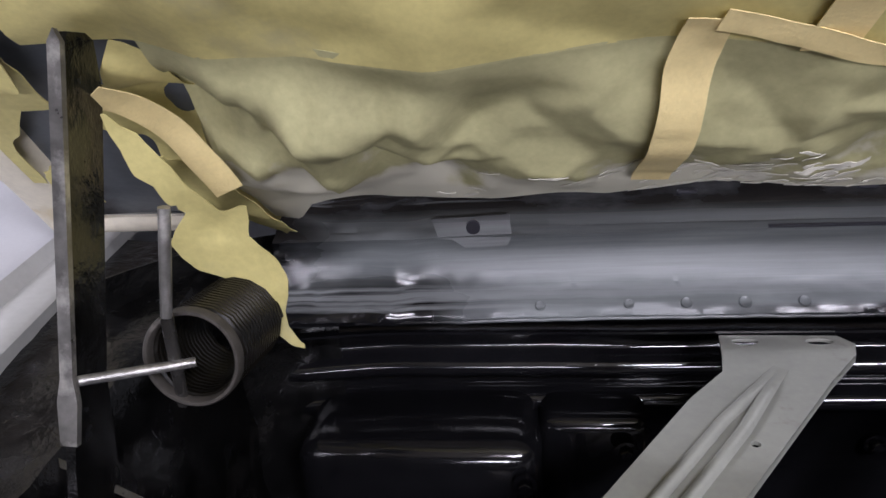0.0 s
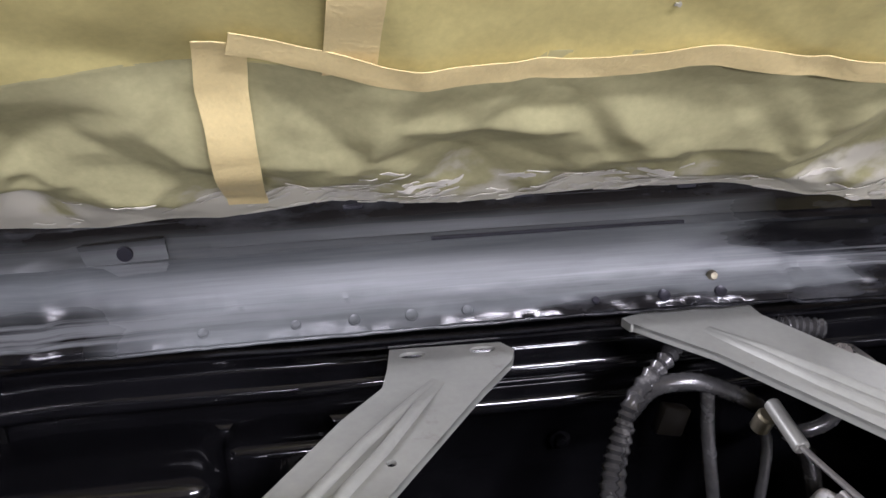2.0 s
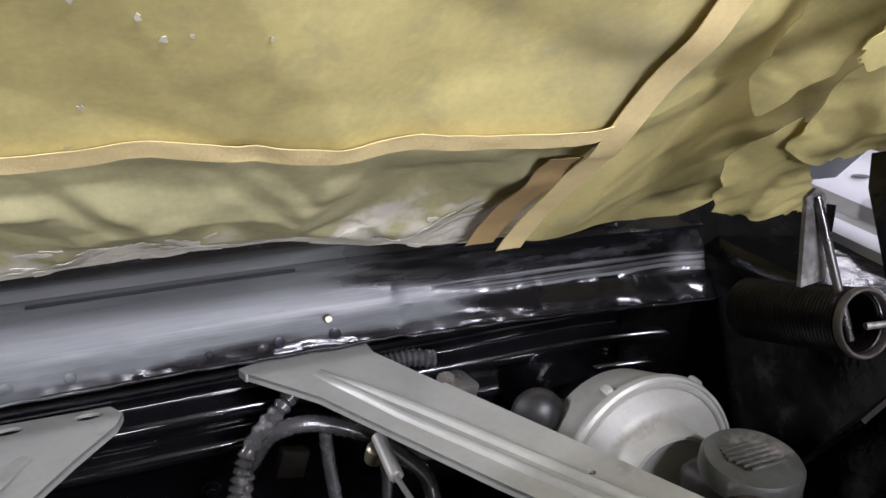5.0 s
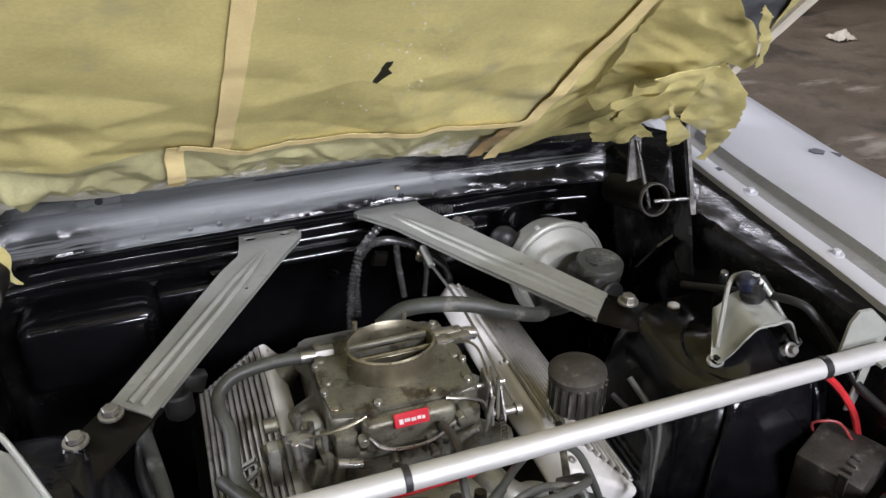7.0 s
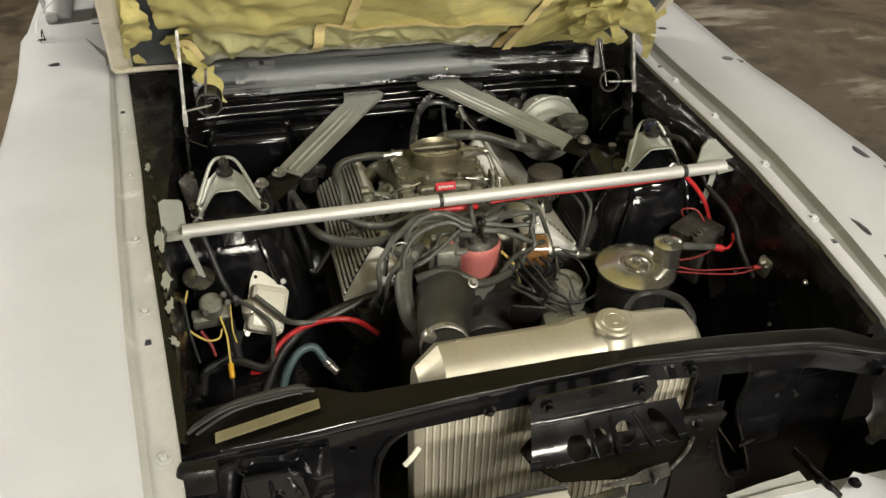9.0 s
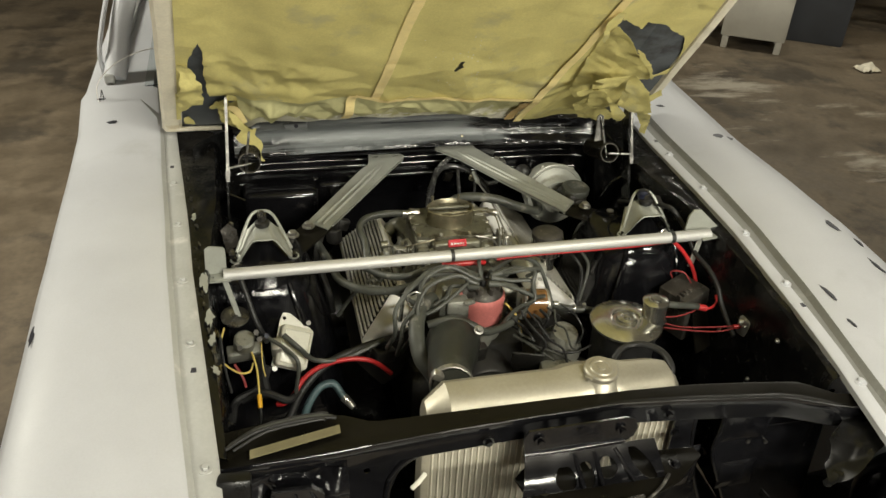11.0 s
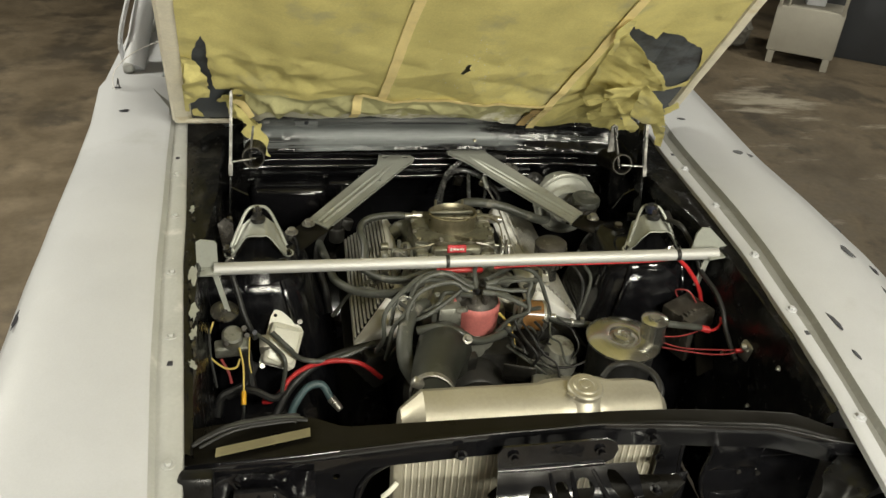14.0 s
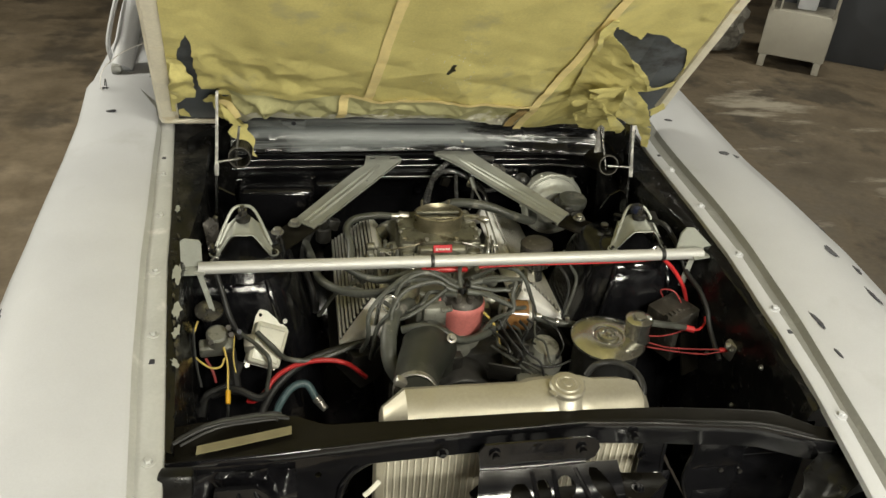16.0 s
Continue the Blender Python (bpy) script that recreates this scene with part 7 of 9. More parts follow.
    lathe(bm, (0.113, -0.0235, 0.790), (1, -0.1, -0.06), [(0, 0), (0.033, 0), (0.0365, 0.002), (0.0365, 0.009), (0.0345, 0.010)], 32)
    part("filter_cap", bm, STEEL, f)
    bm = bmesh.new()
    lathe(bm, (0.172, -0.030, 0.787), (1, -0.1, -0.06), [(0.0345, -0.004), (0.0355, 0.002), (0.028, 0.008), (0.014, 0.012), (0.007, 0.013), (0.007, 0.03), (0, 0.03)], 28)
    part("filter_cap", bm, STEEL, f)
    hose(engine, [(0.185, -0.031, 0.786), (0.215, -0.036, 0.776), (0.245, -0.04, 0.770), (0.285, -0.046, 0.765), (0.33, -0.05, 0.74)], 0.0085, GREY_WIRE, "grey fuel line")
    bm = bmesh.new()
    lathe(bm, (0.236, -0.038, 0.772), (1, -0.1, -0.15), [(0.0088, 0), (0.0100, 0.0005), (0.0100, 0.006), (0.0088, 0.0065)], 18)
    box(bm, (0.262, -0.043, 0.781), (0.008, 0.008, 0.010), bev=0.001)
    part("fuel_line_clamp", bm, STEEL, engine)
    bm = bmesh.new()
    lathe(bm, (0.195, -0.07, 0.66), (0.1, -0.2, 1), [(0, 0), (0.046, 0), (0.05, 0.02), (0.05, 0.05), (0.044, 0.06), (0.03, 0.09), (0, 0.092)], 32)
    part("fuel_pump", bm, CAST, engine)
    bm = bmesh.new()
    box(bm, (0.165, -0.18, 0.70), (0.09, 0.05, 0.055), rot=(0, 0, -10), bev=0.006)
    part("alternator_bracket", bm, CAST, engine)
    bm = bmesh.new()
    lathe(bm, (0.22, -0.20, 0.62), (0, 1, 0), [(0, 0), (0.06, 0), (0.065, 0.01), (0.065, 0.10), (0.05, 0.12), (0, 0.12)], 32)
    part("alternator", bm, IRON, engine)
    for pts, m in (([(0.085, -0.08, 0.75), (0.12, -0.115, 0.74), (0.16, -0.14, 0.735), (0.19, -0.165, 0.725)], GREY_WIRE), ([(0.08, -0.09, 0.755), (0.115, -0.125, 0.745), (0.155, -0.16, 0.73)], GREY_WIRE),
                   ([(0.10, -0.09, 0.74), (0.15, -0.12, 0.73), (0.21, -0.135, 0.725), (0.27, -0.12, 0.735)], RUBBER), ([(0.06, -0.07, 0.83), (0.085, -0.08, 0.80), (0.10, -0.09, 0.75)], YELLOW_WIRE)):
        hose(engine, pts, 0.0028, m, name="lead")
    # coil-side vacuum parts on the far valve cover
    bm = bmesh.new()
    cyl(bm, (-0.265, 0.36, 0.76), (-0.265, 0.36, 0.80), 0.02, n=18, bev=0.003)
    cyl(bm, (-0.265, 0.36, 0.80), (-0.262, 0.345, 0.835), 0.010, n=14, bev=0.002)
    box(bm, (-0.24, 0.375, 0.80), (0.03, 0.02, 0.03), rot=(0, 20, 10), bev=0.004)
    part("pcv_valve", bm, IRON, engine)


engine_hoses()


# ---- radiator, support and front ----
def front_structure():
    xs = steps_between(-0.54, 0.60, 60)

    def rear_y(x):
        return lerp_table(x, [(-0.54, -0.408), (-0.449, -0.398), (-0.338, -0.404), (-0.285, -0.434), (-0.13, -0.437), (0.273, -0.440), (0.406, -0.450), (0.508, -0.461), (0.56, -0.500), (0.60, -0.505)])

    def front_y(x):
        return lerp_table(x, [(-0.54, -0.490), (-0.35, -0.492), (-0.2, -0.484), (0.14, -0.471), (0.30, -0.484), (0.46, -0.500), (0.545, -0.534), (0.60, -0.545)])

    def top_z(x):
        return 0.889 - 0.012 * (x / 0.5) ** 2

    prof = [(1.0, -0.05), (1.0, -0.006), (0.97, -0.001), (0.88, 0.0), (0.45, -0.006), (0.12, -0.004), (0.02, 0.0), (-0.005, -0.0025), (-0.012, -0.008), (-0.008, -0.016), (0.04, -0.026), (0.06, -0.05)]

    def f(x, k):
        a, dz = prof[int(k)]
        return (x, front_y(x) + a * (rear_y(x) - front_y(x)), top_z(x) + dz + 0.0012 * nz(x, k, 1, 10))

    bm = bmesh.new()
    sheet(bm, f, xs, list(range(7)), 0.002)
    sup = part("radiator_support", bm, LEDGE, car, "dusty black radiator support rail", angle=50)
    bm = bmesh.new()
    sheet(bm, f, xs, list(range(6, len(prof))), 0.002)
    part("rail_nose", bm, GLOSS_BLACK, sup, "glossy black rolled front edge", angle=60)
    # the face below, open for the core
    bm = bmesh.new()
    outline = [(-0.54, 0.845), (-0.2, 0.852), (0.2, 0.852), (0.60, 0.84), (0.60, 0.34), (-0.54, 0.34)]
    core_hole = [(-0.262, 0.74), (-0.245, 0.79), (-0.21, 0.818), (-0.16, 0.832), (0.262, 0.832), (0.270, 0.82), (0.268, 0.76), (0.262, 0.44), (-0.262, 0.44)]
    slot_hole = [(0.312, 0.828), (0.324, 0.838), (0.352, 0.838), (0.366, 0.828), (0.374, 0.79), (0.366, 0.745), (0.372, 0.70), (0.425, 0.56), (0.380, 0.56), (0.332, 0.68), (0.314, 0.76)]
    m = Matrix(((1, 0, 0, 0), (0, 0.06, -1, -0.508), (0, 1, 0.06, 0), (0, 0, 0, 1)))
    plate(bm, outline, m, 0.003, (core_hole, slot_hole, ring(-0.40, 0.62, 0.06, n=24), ring(-0.30, 0.80, 0.006, n=10), ring(0.41, 0.77, 0.006, n=10), ring(0.50, 0.80, 0.005, n=10)))
    face = part("support_face", bm, BLACK_PAINT, car, "glossy black radiator support panel")
    bm = bmesh.new()
    tube(bm, [(-0.268, -0.470, 0.44), (-0.268, -0.466, 0.72), (-0.250, -0.463, 0.792), (-0.21, -0.461, 0.824), (-0.16, -0.460, 0.838)], 0.0065, 10)
    part("rolled_edge", bm, BLACK_PAINT, face)
    bm = bmesh.new()
    tube(bm, [(x, -0.5095 + 0.06 * z, z) for x, z in (slot_hole + slot_hole[:1])], 0.0045, 8, 3)
    part("slot_edge", bm, BLACK_PAINT, face)
    # soft pressed fields beside the slot
    for c0, c1, half, tall in ((0.425, 0.800, 0.050, 0.052), (0.43, 0.66, 0.040, 0.034), (0.315, 0.70, 0.020, 0.05)):
        bm = bmesh.new()
        sheet(bm, lambda u, v: (c0 + half * u, -0.5115 + 0.06 * (c1 + tall * v) - 0.010 * (max(0.0, 1 - u * u) * max(0.0, 1 - v * v)) ** 0.6, c1 + tall * v), steps_between(-1, 1, 18), steps_between(-1, 1, 18), 0.002)
        part("pressed_field", bm, BLACK_PAINT, face)
    # pressed three-cornered recess and holes towards the fender
    tri = [(0.462, 0.776), (0.552, 0.776), (0.506, 0.842)]
    bm = bmesh.new()
    plate(bm, [(x, z) for x, z in tri], Matrix(((1, 0, 0, 0), (0, 0.06, -1, -0.5085), (0, 1, 0.06, 0), (0, 0, 0, 1))), 0.003)
    part("pressed_corner", bm, BLACK_PAINT, face)
    bm = bmesh.new()
    tube(bm, [(x, -0.512 + 0.06 * z, z) for x, z in (tri + tri[:1])], 0.003, 7, 1)
    part("pressed_edge", bm, BLACK_PAINT, face)
    for x, z in ((0.40, 0.845), (0.455, 0.842), (0.435, 0.742), (0.475, 0.735), (0.535, 0.712), (0.548, 0.83), (0.562, 0.80)):
        bm = bmesh.new()
        cyl(bm, (x, -0.512 + 0.06 * z, z), (x, -0.5155 + 0.06 * z, z), 0.0045, n=10)
        part("rivet", bm, DARK_STEEL if 0.43 < x < 0.48 else BLACK_PAINT, face)
    leaf("torn_splash_panel", [(0.624, -0.497, 0.872), (0.646, -0.531, 0.872), (0.700, -0.531, 0.876), (0.650, -0.553, 0.868), (0.618, -0.577, 0.862), (0.612, -0.605, 0.855), (0.568, -0.620, 0.84), (0.523, -0.640, 0.82), (0.470, -0.630, 0.80), (0.523, -0.560, 0.835), (0.575, -0.525, 0.858)], 0.02, 44, DULL_BLACK, 0.004, car, "torn black sheet at the fender's front corner")
    # ribbed headlamp bracket and the steel block beside it at the other end
    bm = bmesh.new()
    sheet(bm, lambda u, v: (-0.545 + 0.21 * u, -0.497 - 0.030 * v + 0.016 * pyramids(0.21 * u, 0.14 * v, 0.055, 1.3), 0.850 - 0.14 * v), steps_between(0, 1, 48), steps_between(0, 1, 30), 0.003)
    hb = part("headlamp_bracket", bm, BLACK_PAINT, face)
    bm = bmesh.new()
    plate(bm, [(-0.458, 0.846), (-0.395, 0.846), (-0.378, 0.832), (-0.372, 0.800), (-0.385, 0.775), (-0.458, 0.768), (-0.468, 0.80)], Matrix(((1, 0, 0, 0), (0, 0.18, -1, -0.668), (0, 1, 0.18, 0), (0, 0, 0, 1))), 0.012)
    part("bracket_box", bm, GLOSS_BLACK, hb)
    for xa, za, xb, zb in ((-0.456, 0.843, -0.452, 0.772), (-0.422, 0.842, -0.418, 0.800), (-0.452, 0.806, -0.384, 0.802), (-0.398, 0.842, -0.380, 0.806), (-0.440, 0.800, -0.428, 0.774)):
        bm = bmesh.new()
        tube(bm, [(xa, -0.678 + 0.18 * za, za), ((xa + xb) / 2, -0.684 + 0.18 * (za + zb) / 2, (za + zb) / 2), (xb, -0.678 + 0.18 * zb, zb)], 0.0034, 8)
        part("rib", bm, GLOSS_BLACK, hb)
    bm = bmesh.new()
    box(bm, (-0.512, -0.525, 0.872), (0.052, 0.03, 0.040), rot=(-14, 4, 0), bev=0.006)
    part("end_block", bm, DULL_BLACK, hb)
    for x, z in ((-0.414, 0.812), (-0.446, 0.782), (-0.50, 0.80)):
        share("bolt", BOLT_BLACK, hb, pose(x, -0.535, z, 80, 0, 0))
    for p in ((0.235, -0.484, 0.862), (-0.10, -0.492, 0.862), (0.268, -0.470, 0.80)):
        share("bolt", BOLT_BLACK, face, pose(*p, 90, 0, 0))
    # crossmember and splash pan close the bay below
    bm = bmesh.new()
    box(bm, (0.02, 0.10, 0.27), (1.20, 1.20, 0.03), bev=0.01)
    part("splash_pan", bm, BLACK_ROUGH, car)
    for s in (-1, 1):
        bm = bmesh.new()
        box(bm, (0.02 + s * 0.33, 0.0, 0.36), (0.09, 1.0, 0.14), bev=0.02)
        part("chassis_rail", bm, BLACK_ROUGH, car)
    # valance, stone shield and bumper brackets under the nose
    bm = bmesh.new()
    sheet(bm, lambda x, v: (x, -0.622 - 0.135 * v, 0.695 - 0.05 * v - 0.01 * math.sin(3 * v) + 0.003 * nz(x, v, 1, 6)), steps_between(-0.84, 0.84, 40), steps_between(0, 1, 10), 0.002)
    v = part("valance", bm, GREY_PRIMER, car, "pale primered lower front panel")
    bm = bmesh.new()
    sheet(bm, lambda x, k: (x, -0.758 - 0.02 * k, 0.645 - 0.34 * k), steps_between(-0.86, 0.86, 30), steps_between(0, 1, 6), 0.002)
    part("nose_panel", bm, PRIMER, car)
    bm = bmesh.new()
    sheet(bm, lambda x, k: (x, -0.600 - 0.10 * k - 0.02 * k * k, 0.785 + 0.05 * (0.02 - x) - 0.09 * k * k + 0.002 * nz(x, k, 2, 8)), steps_between(-0.150, -0.012, 14), steps_between(0, 1, 8), 0.003)
    sh = part("stone_shield", bm, CAB_GREY, v, "pale grey primered shield before the core")
    bm = bmesh.new()
    tube(bm, [(-0.165, -0.606, 0.785), (-0.14, -0.600, 0.795), (-0.08, -0.597, 0.793), (-0.012, -0.597, 0.790)], 0.0045, 9)
    part("shield_edge", bm, BLACK_PAINT, sh, "black rolled edge")
    bm = bmesh.new()
    plate(bm, [(0.335, -0.640), (0.350, -0.700), (0.62, -0.700), (0.60, -0.655), (0.535, -0.655), (0.485, -0.622), (0.430, -0.655), (0.40, -0.632)], pose(0, 0, 0.722, 0, 2, 0), 0.004, (ring(0.404, -0.662, 0.010, 0.004, 14),))
    br = part("bumper_bracket", bm, PRIMER, v, "white bracket with a slotted hole")
    bm = bmesh.new()
    skirt(bm, (0.412, -0.563, 0.722), (0.428, -0.664, 0.722), 0.016)
    part("bracket_web", bm, BLACK_PAINT, br, "thin black web")
    bm = bmesh.new()
    sheet(bm, lambda x, w: (x, -0.612 - 0.03 * w + 0.10 * (x - 0.25) * (1 - w), 0.705 + 0.014 * (w > 0.5) + 0.002 * nz(x, w, 1, 20)), steps_between(0.262, 0.402, 12), steps_between(0, 1, 6), 0.003)
    part("step_piece", bm, GREY_PRIMER, br)
    share("bolt", BOLT_BLACK, br, pose(0.46, -0.650, 0.722, 0, 0, 20))
    for s in (-1, 1):
        bm = bmesh.new()
        lathe(bm, (s * 0.70, -0.62, 0.68), (0, -1, 0), [(0.06, -0.08), (0.10, -0.04), (0.115, 0.0), (0.12, 0.05), (0.125, 0.06)], 36)
        bmesh.ops.solidify(bm, geom=list(bm.faces), thickness=0.002)
        part("headlamp_bowl", bm, BLACK_PAINT, car)
    # seal strip and sticker on the rail
    for k, (dy, r, m) in enumerate(((0.0, 0.0034, RUBBER), (0.0055, 0.0024, GREY_WIRE), (0.0095, 0.0034, RUBBER), (-0.0045, 0.0024, RUBBER))):
        bm = bmesh.new()
        tube(bm, [(x + 0.004 * k, y + dy + 0.0012 * nz(x, k, 1, 60), z + 0.001 * nz(x, k, 2, 50)) for x, y, z in smooth_path([V(-0.524, -0.456, 0.884), V(-0.476, -0.430, 0.889), V(-0.425, -0.420, 0.890), V(-0.380, -0.417, 0.891), V(-0.345 - 0.01 * k, -0.420, 0.890)], 8)], r, 7, 1)
        part("seal_strip", bm, m, sup, "cracked grey rubber seal")
    bm = bmesh.new()
    sheet(bm, lambda u, w: (-0.487 + 0.146 * u, -0.480 + 0.019 * w + 0.030 * u, top_z(-0.4) + 0.0022 - 0.002 * (1 - u)), steps_between(0, 1, 10), steps_between(0, 1, 3), 0.0008)
    st = part("sticker", bm, LABEL, sup, "yellowed paper sticker with faded print")
    for k, (u0, u1) in enumerate(((0.06, 0.34), (0.40, 0.62), (0.66, 0.95))):
        bm = bmesh.new()
        for w0 in (0.25, 0.6):
            sheet(bm, lambda u, w: (-0.487 + 0.146 * u, -0.480 + 0.019 * (w0 + 0.12 * w) + 0.030 * u, top_z(-0.4) + 0.0034 - 0.002 * (1 - u)), steps_between(u0, u1, 3), [0, 1])
        part("printed_bar", bm, LABEL_INK, st)


front_structure()


def hood_latch():
    t = thing("hood_latch", (0.075, -0.53, 0.66), "glossy black hood latch bracket bolted to radiator support", "latch")
    bm = bmesh.new()
    m = Matrix(((1, 0, 0, 0), (0, 0.10, -1, -0.592), (0, 1, 0.10, 0), (0, 0, 0, 1)))
    plate(bm, [(-0.040, 0.838), (-0.043, 0.872), (-0.034, 0.886), (0.140, 0.889), (0.158, 0.882), (0.164, 0.866), (0.158, 0.848), (0.142, 0.838)], m, 0.004, (ring(0.05, 0.880, 0.003, n=8),))
    b = part("back_plate", bm, BLACK_PAINT, t)
    bm = bmesh.new()
    tube(bm, [(-0.040, -0.511, 0.838), (0.02, -0.5135, 0.839), (0.06, -0.514, 0.840), (0.142, -0.512, 0.840)], 0.0042, 10)
    part("pressed_edge", bm, BLACK_PAINT, b)

    # the sloping web below the fold, with its punched openings
    def opened(x, v):
        if 0.35 < v < 0.97 and abs(x - (0.022 + 0.012 * v)) < 0.017 * math.sin(math.pi * (v - 0.33) / 0.68) ** 0.4:
            return False
        if 0.30 < v < 0.97 and abs(x - (0.062 + 0.006 * v)) < 0.013 * math.sin(math.pi * (v - 0.28) / 0.72) ** 0.4:
            return False
        if (x - 0.103) ** 2 / 0.016 ** 2 + (v - 0.52) ** 2 / 0.28 ** 2 < 1:
            return False
        return not (0.12 < v < 0.97 and abs(x - (0.148 + 0.030 * v)) < 0.014 * math.sin(math.pi * (v - 0.10) / 0.90) ** 0.4)

    bm = bmesh.new()
    sheet(bm, lambda x, v: (x + 0.010 * (x - 0.06) * v / 0.1, -0.513 - 0.040 * v - 0.005 * math.sin(math.pi * v), 0.838 - 0.058 * v), steps_between(-0.040, 0.198, 160), steps_between(0, 1, 60), 0.003, opened)
    part("web", bm, GLOSS_BLACK, b, "sloping black web with punched openings")
    for x0, x1 in ((0.047, 0.058), (0.084, 0.092), (0.122, 0.150)):
        bm = bmesh.new()
        tube(bm, [(x0, -0.516, 0.830), (0.5 * (x0 + x1), -0.537, 0.808), (x1, -0.555, 0.786)], 0.0050, 9)
        part("web_rib", bm, GLOSS_BLACK, b)
    for p in ((-0.016, -0.5125, 0.868), (0.132, -0.5125, 0.868)):
        share("bolt", BOLT_BLACK, b, pose(*p, 84, 0, 0) @ Matrix.Scale(0.95, 4))
    # wide base plate with two wings
    bm = bmesh.new()
    plate(bm, [(-0.052, -0.512), (-0.045, -0.540), (-0.012, -0.578), (0.075, -0.592), (0.165, -0.592), (0.235, -0.565), (0.298, -0.520), (0.292, -0.502), (0.225, -0.496), (0.18, -0.472), (0.135, -0.472), (0.128, -0.515), (0.085, -0.515), (0.078, -0.472), (0.0, -0.472), (-0.03, -0.495)], pose(0, 0, 0.815, 4, 0, 0), 0.005)
    base = part("base_plate", bm, LEDGE, t, "dull dark base plate with wings")
    for p in ((-0.012, -0.545, 0.708), (0.240, -0.530, 0.708)):
        share("bolt", BOLT_BLACK, base, pose(p[0], p[1], 0.7815, 4, 0, 20) @ Matrix.Scale(1.1, 4))
    # release lever and lock below it
    bm = bmesh.new()
    plate(bm, [(-0.05, -0.003), (-0.01, -0.002), (0.02, 0.010), (0.055, 0.014), (0.060, -0.008), (0.035, -0.012), (0.015, -0.010), (-0.005, -0.008), (-0.05, -0.006)], basis((0.085, -0.610, 0.800), (1, 0.02, -0.06), (0, 0.3, 1)), 0.003)
    part("release_lever", bm, DARK_STEEL, base, "bare steel release lever")
    bm = bmesh.new()
    tube(bm, [(0.113, -0.616, 0.812), (0.116, -0.620, 0.800), (0.117, -0.618, 0.786)], 0.0030, 8)
    part("lever_tab", bm, DARK_STEEL, base)
    bm = bmesh.new()
    box(bm, (0.038, -0.606, 0.745), (0.088, 0.020, 0.040), rot=(8, -6, 0), bev=0.004)
    for k in range(3):
        cyl(bm, (0.010 + 0.026 * k, -0.615, 0.745 + 0.003 * k), (0.010 + 0.026 * k, -0.623, 0.744 + 0.003 * k), 0.007, n=10, bev=0.001)
    part("lock_body", bm, DARK_STEEL, base, "greasy steel lock body")
    bm = bmesh.new()
    plate(bm, [(-0.012, -0.11), (0.045, -0.11), (0.056, 0.0), (-0.006, 0.0)], basis((0.092, -0.604, 0.772), (1, 0, 0.05), (0, 0.1, 1)), 0.003)
    part("hanging_plate", bm, DULL_BLACK, base)
    bm = bmesh.new()
    tube(bm, [(0.150, -0.600, 0.782), (0.19, -0.578, 0.787), (0.215, -0.556, 0.790)], 0.003, 8)
    part("link_rod", bm, DARK_STEEL, base)


hood_latch()


